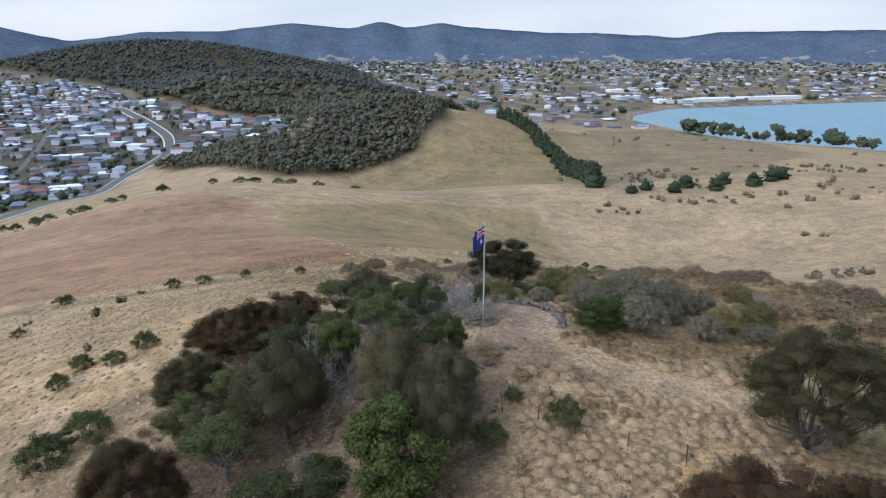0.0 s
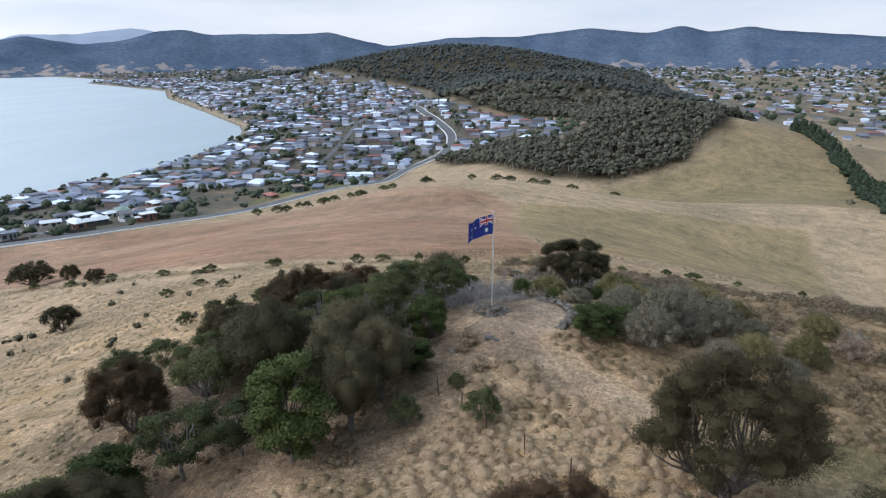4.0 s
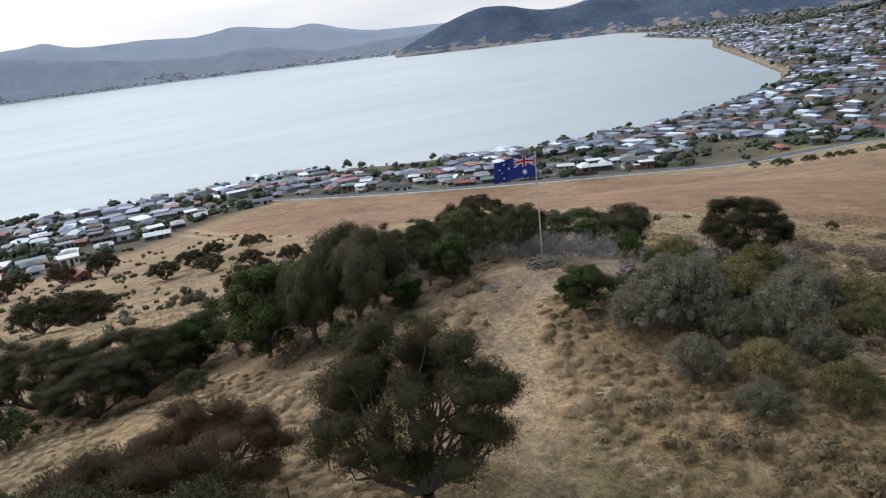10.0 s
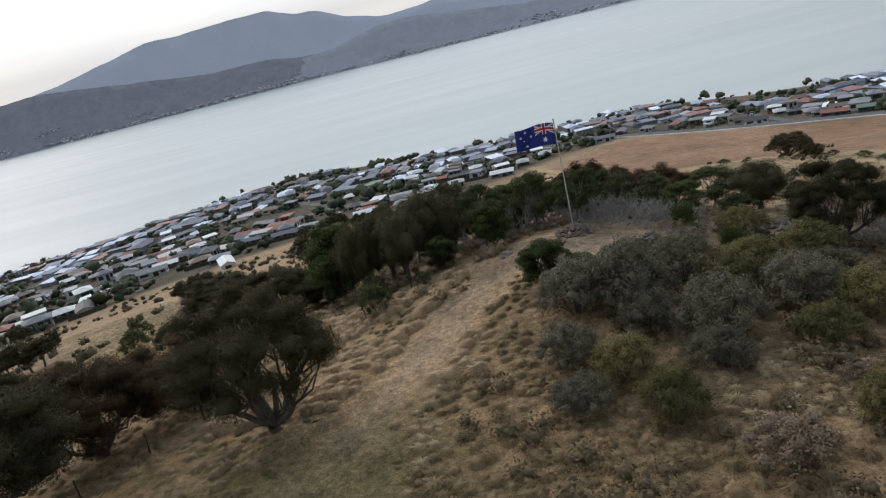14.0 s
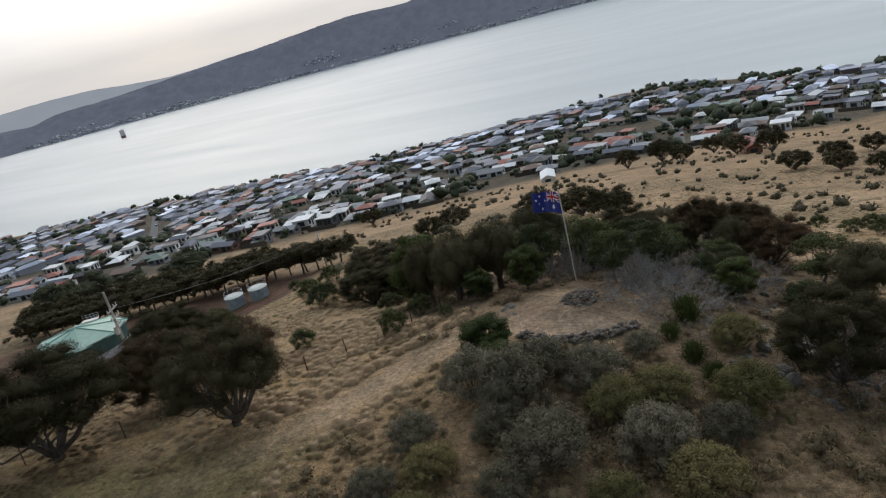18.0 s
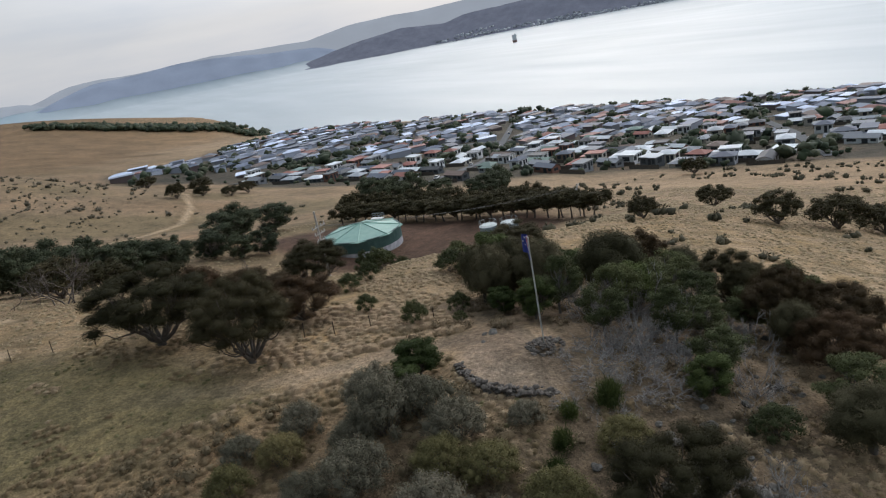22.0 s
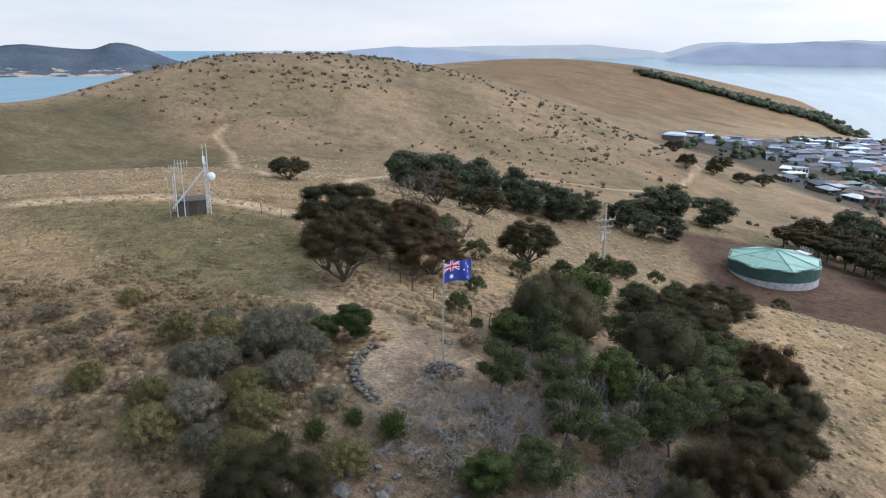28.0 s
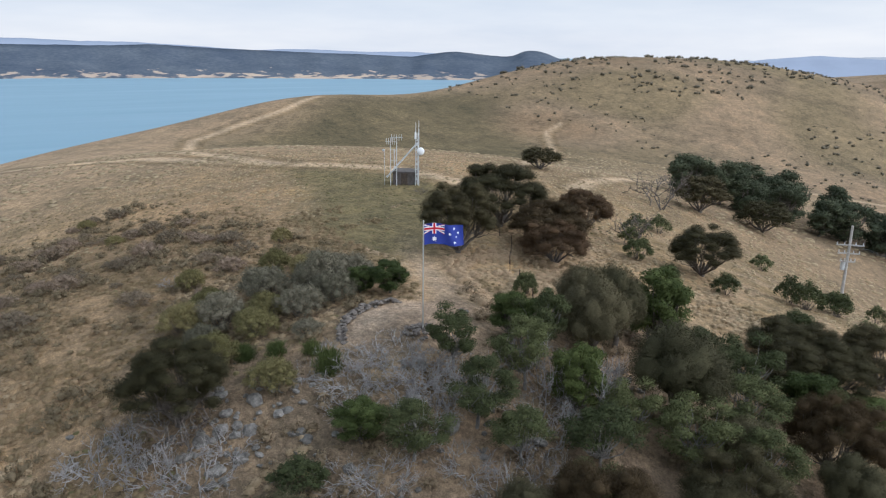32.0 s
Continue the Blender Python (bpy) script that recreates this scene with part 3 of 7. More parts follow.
    return z + hump * 0.09 * (0.2 + 0.8 * flat) * np.clip((75 - r) / 20, 0, 1)


radii = np.concatenate([np.arange(0.5, 46, 0.36), np.geomspace(46, 330, 210), np.geomspace(333, 4900, 160)])
me, gx, gy = polar_sheet("ground", radii, 960, rough_heights)
at = me.color_attributes.new("tint", "FLOAT_COLOR", "POINT")
tint = np.ones((len(gx), 4), np.float32)
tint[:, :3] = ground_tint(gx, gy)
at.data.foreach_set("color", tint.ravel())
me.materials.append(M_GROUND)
ground = tagged(new("ground", me), "dry tan grassland on rounded hills with paddocks", "ground", kind="structure")


def sea_level(x, y):
    r = np.hypot(x, y)
    return SEA + np.clip((r - 4250) / 700, 0, 1) ** 1.5 * 92.0


me, _, _ = polar_sheet("sea", np.concatenate([np.geomspace(300, 4200, 40), np.linspace(4260, 4985, 14)]), 240, sea_level)
me.materials.append(M_SEA)
sea = tagged(new("sea", me), "calm silvery blue river estuary under an overcast sky", "water", kind="structure")


# ---------------------------------------------------------------- far hills
def far_surface(name, c0, c1, scale):
    return surface(name, c0, c1, scale, 1.0, scale * 8, 0.0, spec=0.0)


def far_slopes(name, forest0, forest1, field, low, high):
    """Wooded slopes with cleared fields on their lower parts."""
    m, n, l, p = nodes_of(name)
    a, b, fine = noise_node(n, l, 0.004, 5, 0.6), noise_node(n, l, 0.011, 4, 0.6), noise_node(n, l, 0.05, 3, 0.6)
    wood = ramp_node(n, [(0.3, forest0), (0.7, forest1)])
    l.new(fine.outputs["Fac"], wood.inputs["Fac"])
    co, sep, mr, add = n.new("ShaderNodeTexCoord"), n.new("ShaderNodeSeparateXYZ"), n.new("ShaderNodeMapRange"), n.new("ShaderNodeMath")
    l.new(co.outputs["Object"], sep.inputs[0])
    l.new(sep.outputs["Z"], mr.inputs["Value"])
    mr.inputs["From Min"].default_value, mr.inputs["From Max"].default_value = low, high
    mr.inputs["To Min"].default_value, mr.inputs["To Max"].default_value = 0.10, -0.25
    add.operation = "ADD"
    l.new(b.outputs["Fac"], add.inputs[0])
    l.new(mr.outputs["Result"], add.inputs[1])
    cut = ramp_node(n, [(0.56, (0, 0, 0)), (0.60, (1, 1, 1))])
    l.new(add.outputs[0], cut.inputs["Fac"])
    tone = ramp_node(n, [(0.3, (0.75, 0.78, 0.85)), (0.7, (1.2, 1.15, 1.1))])
    l.new(a.outputs["Fac"], tone.inputs["Fac"])
    c = mix_node(n, l, "MIX", cut.outputs["Color"], wood.outputs["Color"], field)
    l.new(mix_node(n, l, "MULTIPLY", 1.0, c, tone.outputs["Color"]), p.inputs["Base Color"])
    p.inputs["Roughness"].default_value, p.inputs["Specular IOR Level"].default_value = 1.0, 0.0
    return m


# the blue cast of these woods is distance haze put into the base colour
M_HILL_NEAR = far_slopes("hazed_far_forest", (0.060, 0.086, 0.128), (0.100, 0.130, 0.178), (0.25, 0.22, 0.21), -100, -10)
M_HILL_EAST = far_slopes("hazed_east_shore", (0.075, 0.095, 0.125), (0.11, 0.13, 0.155), (0.42, 0.34, 0.27), -110, -50)


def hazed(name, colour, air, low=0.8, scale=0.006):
    """Distant slopes with haze painted in: a bluish base colour plus an even glow."""
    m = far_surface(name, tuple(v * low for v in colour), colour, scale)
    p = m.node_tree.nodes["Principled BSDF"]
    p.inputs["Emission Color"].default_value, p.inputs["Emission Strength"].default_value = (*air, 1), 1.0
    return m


# thicker haze is a paler, stronger glow; the darkest has the least
M_HILL_HAZE_BLUE = hazed("haze_blue_range", (0.11, 0.13, 0.16), (0.25, 0.31, 0.43))
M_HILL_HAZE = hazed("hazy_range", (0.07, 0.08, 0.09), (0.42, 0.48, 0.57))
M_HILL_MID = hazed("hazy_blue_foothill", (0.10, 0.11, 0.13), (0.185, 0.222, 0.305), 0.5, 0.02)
M_HILL_HAZE_DARK = hazed("hazed_dark_forest", (0.10, 0.105, 0.12), (0.125, 0.145, 0.205), 0.35, 0.02)


def far_range(name, label, profile, near, far, rough, material, foot=None):
    """A range of hills along the horizon: bearing to the left of +y and crest angle as seen from the knoll, both in degrees."""
    az = np.array([p[0] for p in profile], float)
    el = np.array([p[1] for p in profile], float)
    steps = np.arange(az[0], az[-1] + 0.01, 0.22)
    crest = np.interp(steps, az, el)
    k = np.ones(5) / 5
    crest = np.convolve(np.pad(crest, 2, mode="edge"), k, "valid")
    verts, faces, rows = [], [], 9
    for i, (a, e) in enumerate(zip(steps, crest)):
        wob = noise.fractal((a * 0.35, near * 0.01, 0.0), 0.6, 2.0, 5) * rough
        top = 15 + far * math.tan(radians(e + wob))
        bottom = SEA - 3 if foot is None else foot
        for j in range(rows):
            t = j / (rows - 1)
            d = near + (far - near) * t + 40 * noise.noise((a * 0.6, t * 4, 2.0)) * (1 if 0 < j else 0.5)
            z = bottom + (top - bottom) * (t ** 1.25) + (18 * noise.noise((a * 0.5, t * 3.0, 7.0)) * math.sin(math.pi * t))
            verts.append((-math.sin(radians(a)) * d, math.cos(radians(a)) * d, z))
        # the far side falls away
        verts.append((-math.sin(radians(a)) * (far + 60), math.cos(radians(a)) * (far + 60), bottom))
    w = rows + 1
    for i in range(len(steps) - 1):
        for j in range(w - 1):
            faces.append((i * w + j, (i + 1) * w + j, (i + 1) * w + j + 1, i * w + j + 1))
    ob = mesh_obj(name, verts, faces, [material], smooth=True)
    return tagged(ob, label, "hills", kind="structure")


far_range("backdrop_north_range", "forested haze-tinted blue-green range behind the suburbs", [(-60, 0.30), (-50, 0.60), (-40, 0.35), (-34, 0.60), (-24.4, 0.53), (-21.6, 0.15), (-18.4, 0.33), (-15, 0.51), (-11.2, 0.54), (-5.4, 1.00), (-3.3, 1.35), (-1.8, 1.03), (-0.5, 0.96), (1.4, 1.43), (3.6, 0.90), (5.8, 1.08), (8.2, 1.30), (13.6, 0.70), (18.7, 0.64), (21.2, 0.32), (23.6, 0.03), (25.8, 0.46),
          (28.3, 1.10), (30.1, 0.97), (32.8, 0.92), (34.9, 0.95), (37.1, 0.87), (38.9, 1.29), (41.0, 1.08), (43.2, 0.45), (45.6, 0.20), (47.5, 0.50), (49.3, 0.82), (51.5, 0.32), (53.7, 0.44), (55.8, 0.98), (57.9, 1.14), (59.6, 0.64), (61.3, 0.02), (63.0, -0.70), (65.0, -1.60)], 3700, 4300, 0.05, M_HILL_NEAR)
far_range("backdrop_west_range", "tall haze-tinted blue range across the river", [(36, 0.40), (38.5, 0.80), (40.6, 1.04), (42.1, 1.36), (44.4, 1.14), (46.2, 0.87), (47.9, 0.86), (49.6, 0.93), (50.6, 0.56), (53, 0.30), (57, 0.30), (60.7, 0.25), (64.6, 0.32), (66.2, 0.35), (68.5, 0.72), (70.9, 1.40), (72.8, 1.20), (74.6, 1.45), (76.8, 1.78), (78, 1.50), (80.2, 1.30), (83.2, 1.50), (86, 1.40), (88, 1.50), (89.6, 1.97), (91.2, 1.75), (94, 1.63), (96.9, 2.29),
          (98.9, 3.26), (100.4, 3.26), (102.6, 4.00), (106.2, 3.90), (109.3, 3.70), (111.5, 3.73), (113.9, 3.13), (118, 2.2), (124, 1.2), (128, 0.9), (132, 0.4), (138, -0.6), (142, -1.4)], 4600, 4850, 0.05, M_HILL_HAZE_BLUE)
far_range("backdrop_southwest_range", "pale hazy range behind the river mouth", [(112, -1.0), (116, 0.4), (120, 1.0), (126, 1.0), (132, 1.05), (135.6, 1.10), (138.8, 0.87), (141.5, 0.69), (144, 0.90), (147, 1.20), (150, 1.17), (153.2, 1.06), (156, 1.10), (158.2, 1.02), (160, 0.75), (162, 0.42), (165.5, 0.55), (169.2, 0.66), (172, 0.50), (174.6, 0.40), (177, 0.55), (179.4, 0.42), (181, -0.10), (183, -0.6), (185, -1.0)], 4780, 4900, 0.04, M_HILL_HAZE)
far_range("backdrop_south_headland", "haze-tinted blue wooded headland across the estuary", [(158.5, -1.2), (160, -0.55), (161.5, -0.10), (164.6, 0.02), (168, 0.42), (171.3, 0.60), (174, 0.38), (177.7, 0.30), (179.8, -0.25), (181, -0.60), (182, -1.0)], 4600, 4760, 0.03, M_HILL_HAZE_BLUE)
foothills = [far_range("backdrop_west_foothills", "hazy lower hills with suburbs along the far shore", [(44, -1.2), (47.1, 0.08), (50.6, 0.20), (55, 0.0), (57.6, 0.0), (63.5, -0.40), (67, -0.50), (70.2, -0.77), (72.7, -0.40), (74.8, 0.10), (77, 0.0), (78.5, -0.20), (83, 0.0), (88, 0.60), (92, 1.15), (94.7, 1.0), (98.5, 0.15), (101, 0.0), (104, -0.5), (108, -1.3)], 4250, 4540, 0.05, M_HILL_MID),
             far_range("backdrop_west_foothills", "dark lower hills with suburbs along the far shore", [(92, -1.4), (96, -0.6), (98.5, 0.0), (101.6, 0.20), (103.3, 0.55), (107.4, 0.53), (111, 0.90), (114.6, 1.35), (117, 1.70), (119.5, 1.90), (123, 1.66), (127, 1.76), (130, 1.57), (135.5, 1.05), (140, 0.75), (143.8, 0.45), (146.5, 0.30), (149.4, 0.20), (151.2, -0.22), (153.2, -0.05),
                        (154.5, 0.08), (156, -0.08), (157.8, -0.30), (160, -0.70), (162, -1.1), (164, -1.7)], 4256, 4566, 0.05, M_HILL_HAZE_DARK)]
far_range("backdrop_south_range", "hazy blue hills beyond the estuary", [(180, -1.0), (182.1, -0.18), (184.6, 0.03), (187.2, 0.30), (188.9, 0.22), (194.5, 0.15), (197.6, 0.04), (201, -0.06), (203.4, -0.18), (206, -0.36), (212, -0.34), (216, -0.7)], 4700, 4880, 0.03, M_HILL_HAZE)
far_range("backdrop_south_spit", "low wooded spit with pale fields in the estuary", [(183, -1.22), (187, -1.10), (190.7, -0.96), (191.6, -0.75), (195.4, -0.43), (198.4, -0.13), (202.3, 0.04), (205.6, -0.26), (208.5, -0.65), (211, -1.2)], 3700, 4050, 0.03, M_HILL_HAZE_BLUE)
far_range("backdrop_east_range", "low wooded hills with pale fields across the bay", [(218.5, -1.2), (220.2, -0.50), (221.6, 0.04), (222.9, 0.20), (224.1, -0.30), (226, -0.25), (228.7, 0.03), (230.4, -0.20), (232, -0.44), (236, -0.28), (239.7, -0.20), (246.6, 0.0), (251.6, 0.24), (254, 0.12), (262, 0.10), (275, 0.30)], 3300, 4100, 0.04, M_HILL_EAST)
far_range("backdrop_east_haze", "pale haze-tinted blue ridge beyond the eastern shore", [(224, -0.7), (228, -0.2), (232, -0.05), (236, -0.1), (239.5, 0.02), (241.5, 0.05), (244, -0.1), (248, 0.15), (252, 0.35), (258, 0.45), (266, 0.7), (276, 0.6)], 4300, 4700, 0.04, M_HILL_HAZE_BLUE)


# ---------------------------------------------------------------- fast meshes
def tri_mesh(name, verts, tris, material, flat=False):
    """A mesh from arrays of points and triangles."""
    verts, tris = np.asarray(verts, np.float32), np.asarray(tris, np.int32)
    me = bpy.data.meshes.new(name)
    me.vertices.add(len(verts))
    me.vertices.foreach_set("co", verts.ravel())
    me.loops.add(tris.size)
    me.loops.foreach_set("vertex_index", tris.ravel())
    me.polygons.add(len(tris))
    me.polygons.foreach_set("loop_start", np.arange(0, tris.size, 3, dtype=np.int32))
    me.polygons.foreach_set("loop_total", np.full(len(tris), 3, np.int32))
    me.update(calc_edges=True)
    if flat:
        me.shade_flat()
    if material is not None:
        me.materials.append(material)
    return me


def gather(pieces):
    """Joins (points, triangles) pairs into one pair."""
    vs, ts, n = [], [], 0
    for v, t in pieces:
        vs.append(v)
        ts.append(np.asarray(t) + n)
        n += len(v)
    return np.concatenate(vs), np.concatenate(ts)


ICO_BM = bmesh.new()
bmesh.ops.create_icosphere(ICO_BM, subdivisions=1, radius=1.0)
ICO_V = np.array([v.co[:] for v in ICO_BM.verts])
ICO_T = np.array([[v.index for v in f.verts] for f in ICO_BM.faces])
ICO_BM.free()
ICO2_BM = bmesh.new()
bmesh.ops.create_icosphere(ICO2_BM, subdivisions=2, radius=1.0)
ICO2_V = np.array([v.co[:] for v in ICO2_BM.verts])
ICO2_T = np.array([[v.index for v in f.verts] for f in ICO2_BM.faces])
ICO2_BM.free()


def unit(r, n, up=0.0):
    d = r.normal(size=(n, 3))
    d[:, 2] += up
    return d / np.linalg.norm(d, axis=1)[:, None]


def blades(base, tip, width, r, facing=None):
    """Thin slivers from base to tip, turned at random or towards the given ways."""
    n = len(base)
    along = tip - base
    side = np.cross(along, unit(r, n) if facing is None else facing + r.normal(size=(n, 3)) * 0.3)
    side /= np.linalg.norm(side, axis=1)[:, None] + 1e-9
    w = np.broadcast_to(np.asarray(width, float), (n,))[:, None]
    mid = (base + tip) / 2
    v = np.stack([base, mid + side * w, tip, mid - side * w], 1).reshape(-1, 3)
    k = np.arange(n)[:, None] * 4
    return v, np.concatenate([k + [0, 1, 2], k + [0, 2, 3]])


def needles(base, tip, width, r, facing=None):
    """Single slivers, broad at the base."""
    n = len(base)
    side = np.cross(tip - base, unit(r, n) if facing is None else facing + r.normal(size=(n, 3)) * 0.3)
    side /= np.linalg.norm(side, axis=1)[:, None] + 1e-9
    w = np.broadcast_to(np.asarray(width, float), (n,))[:, None]
    v = np.stack([base + side * w, tip, base - side * w], 1).reshape(-1, 3)
    return v, np.arange(n * 3).reshape(-1, 3)


def tube(path, radii, sides=5):
    """A bark tube along a line of points."""
    path, radii = np.asarray(path, float), np.asarray(radii, float)
    n = len(path)
    v = []
    for i in range(n):
        d = path[min(i + 1, n - 1)] - path[max(i - 1, 0)]
        d = d / (np.linalg.norm(d) + 1e-9)
        a = np.cross(d, (0.31, 0.95, 0.05))
        a /= np.linalg.norm(a) + 1e-9
        b = np.cross(d, a)
        for k in range(sides):
            t = 2 * math.pi * k / sides
            v.append(path[i] + radii[i] * (math.cos(t) * a + math.sin(t) * b))
    t = []
    for i in range(n - 1):
        for k in range(sides):
            p, q = i * sides + k, i * sides + (k + 1) % sides
            t += [(p, q, q + sides), (p, q + sides, p + sides)]
    return np.array(v), np.array(t)


def limb(a, b, r0, r1, r, sag=0.12, steps=5, sides=5):
    """A crooked limb from a to b."""
    a, b = np.asarray(a, float), np.asarray(b, float)
    s = np.linspace(0, 1, steps)[:, None]
    p = a + (b - a) * s + (r.normal(size=(steps, 3)) * sag * np.linalg.norm(b - a) * 0.35) * np.sin(math.pi * s)
    p[:, 2] += np.sin(math.pi * s[:, 0]) * -sag * np.linalg.norm(b - a) * 0.5
    return tube(p, np.linspace(r0, r1, steps), sides)


def outward(d, rad, r, lift=0.25, loose=0.3):
    """The way a leafy surface faces: out from its clump, a little upward and uneven."""
    n = d / rad
    n = n / np.linalg.norm(n, axis=1)[:, None] + r.normal(size=d.shape) * loose
    n[:, 2] += lift
    return n / np.linalg.norm(n, axis=1)[:, None]


def soft_mesh(name, pieces, material):
    """One mesh of foliage from (points, triangles, facings)."""
    vs, ts, ns, k = [], [], [], 0
    for v, t, f in pieces:
        vs.append(v)
        ts.append(np.asarray(t) + k)
        ns.append(f)
        k += len(v)
    v, t, f = np.concatenate(vs), np.concatenate(ts), np.concatenate(ns)
    face = np.cross(v[t[:, 1]] - v[t[:, 0]], v[t[:, 2]] - v[t[:, 0]])
    turn = (face * f[t].sum(1)).sum(1) < 0
    t[turn] = t[turn][:, ::-1]
    me = tri_mesh(name, v, t, material)
    me.normals_split_custom_set_from_vertices(f.tolist())
    return me


def heart(centre, rad, r, core, wob=0.20, fine=True):
    """The dense inside of a clump."""
    iv, it = (ICO2_V, ICO2_T) if fine else (ICO_V, ICO_T)
    return centre + iv * (1 + wob * r.normal(size=(len(iv), 1))) * rad * core, it, outward(iv, rad, r, 0.25, 0.12)


def lump(centre, rad, r, count, length, width, droop=0.3, core=0.6, fine=True, shell=0.52):
    """A rounded mass of fine needles."""
    rad = np.asarray(rad, float) * np.ones(3)
    d = unit(r, count, 0.35)
    deep = shell + (1 - shell) * r.random((count, 1)) ** 0.7
    ruffle = np.array([noise.noise((q[0] * 2.4 + centre[0] * 3, q[1] * 2.4 + centre[1] * 3, q[2] * 2.4 + centre[2])) for q in d])[:, None]
    base = centre + d * rad * deep * (1 + 0.34 * ruffle)
    face = outward(d, rad, r)
    way = unit(r, count) * 0.8
    way[:, 2] -= droop
    way -= face * ((way * face).sum(1)[:, None] - 0.35)
    way /= np.linalg.norm(way, axis=1)[:, None]
    tip = base + way * (length * (0.5 + 0.9 * r.random((count, 1))))
    v, t = needles(base, tip, width * (0.7 + 0.6 * r.random(count)), r, face)
    return [heart(centre, rad, r, core, 0.20, fine), (v, t, np.repeat(face, 3, 0))]


def spray(centre, rad, r, count, size, core=0.4):
    """A loose mass of small leaves."""
    rad = np.asarray(rad, float) * np.ones(3)
    d = unit(r, count, 0.25)
    c = centre + d * rad * (0.35 + 0.7 * r.random((count, 1)) ** 0.7)
    way = unit(r, count, 0.25)
    face = outward(d, rad, r, 0.35, 0.4)
    way -= face * ((way * face).sum(1)[:, None] - 0.3)
    v, t = blades(c, c + way * size * (0.7 + 0.6 * r.random((count, 1))), size * 0.30, r, face)
    out = [(v, t, np.repeat(face, 4, 0))]
    if core:
        out.append(heart(centre, rad, r, core, 0.2, False))
    return out


def sheoak_meshes(seed, h, w, open_form, foliage, count=230, n_clumps=44, fine=True):
    """A she-oak: short crooked trunk, spreading limbs, and soft needle foliage: in flat-bottomed cushions at the limb ends, or in close rounded hoods."""
    r = np.random.RandomState(seed)
    bark, crown, ends = [], [], []
    fork = h * (0.06 if open_form else 0.18)
    bark.append(limb((0, 0, -0.25), (r.normal() * 0.1, r.normal() * 0.1, fork), 0.05 * h, 0.042 * h, r, 0.05, 4, 7))
    if open_form:
        for i in range(n_clumps):
            t = (i + 0.5) / n_clumps
            a = i * 2.39996 + r.normal() * 0.25
            el = math.asin(min(1.0, t * 0.97)) - 0.04
            lobe = noise.noise((math.cos(a) * 1.7 + seed, math.sin(a) * 1.7, el * 1.6))
            rr = 0.95 + 0.20 * lobe + 0.05 * r.normal() - (0.28 if i % 5 == 0 else 0.0)
            size = w * (0.072 + 0.040 * r.random())
            rx = (w / 2 - size * 0.5) * math.cos(el) * rr
            z = h * 0.43 + h * 0.48 * math.sin(el) * rr
            c = np.array((math.cos(a) * rx, math.sin(a) * rx, max(z, h * 0.22)))
            crown += lump(c, (size * 1.18, size * 1.18, size * 0.66), r, count, w * (0.017 if fine else 0.050), w * (0.0017 if fine else 0.0085), 0.1, 0.48, fine, 0.45)
            ends.append(c - (0, 0, size * 0.3))
    else:
        n = 13
        for i in range(n):
            t = (i + 0.5) / n
            a = i * 2.39996 + r.normal() * 0.3
            sz = -0.35 + 1.35 * t
            q = math.sqrt(max(0.0, 1 - sz * sz))
            size = w * (0.17 + 0.10 * r.random())
            c = np.array((math.cos(a) * (w / 2 - size * 0.85) * q, math.sin(a) * (w / 2 - size * 0.85) * q, h * 0.54 + sz * (h * 0.46 - size * 0.9) * r.uniform(0.85, 1.05)))
            crown += lump(c, (size, size, size * 1.12), r, count, h * 0.038, h * 0.0029, 0.5, 0.60, shell=0.56)
            ends.append(c - (0, 0, size * 0.5))
        crown.append(heart(np.array((0, 0, h * 0.55)), np.array((w * 0.27, w * 0.27, h * 0.27)), r, 1.0, 0.2))
    hubs = []
    for k in range(9):
        a = k * 2 * math.pi / 9 + r.random() * 0.6
        far = 0.20 if open_form and k % 2 else 0.12
        q = np.array((math.cos(a) * w * far, math.sin(a) * w * far, fork + h * r.uniform(0.14, 0.26)))
        bark.append(limb((0, 0, fork - 0.05), q, 0.026 * h, 0.018 * h, r, 0.1, 4, 6))
        hubs.append(q)
    for c in ends:
        q = min(hubs, key=lambda p: np.hypot(*(p - c)[:2]) + abs(p[2] - c[2]) * 0.2)
        bark.append(limb(q, c, 0.012 * h, 0.004 * h, r, 0.16, 5, 3))
    return tri_mesh("trunk", *gather(bark), M_BARK), soft_mesh("crown", crown, foliage)


def broadleaf_meshes(seed, h, w, foliage, n_clumps=34, leaf=0.15, count=170, low=0.12, flat=0.75, bark_material=None, core=0.5):
    """A leafy tree: limbs that carry loose sprays of leaves."""
    r = np.random.RandomState(seed)
    bark, crown = [], []
    fork = h * max(0.12, low)
    lean = r.normal(size=2) * 0.07 * h
    bark.append(limb((0, 0, -0.25), (lean[0] * 0.5, lean[1] * 0.5, fork), 0.03 * h, 0.022 * h, r, 0.06, 4, 6))
    mid, half = h * (low + 1.0) / 2, h * (1.0 - low) / 2
    for i in range(n_clumps):
        d = unit(r, 1, 0.1)[0]
        k = 0.45 + 0.5 * r.random() ** 0.5
        c = np.array((lean[0] + d[0] * w * 0.44 * k, lean[1] + d[1] * w * 0.44 * k, mid + d[2] * half * k))
        size = w * (0.10 + 0.07 * r.random())
        crown += spray(c, (size, size, size * flat), r, count, leaf, core)
        bark.append(limb((lean[0] * 0.5, lean[1] * 0.5, fork - 0.05), c, 0.012 * h, 0.004 * h, r, 0.2, 5, 3))
    return tri_mesh("trunk", *gather(bark), bark_material or M_BARK), soft_mesh("crown", crown, foliage)


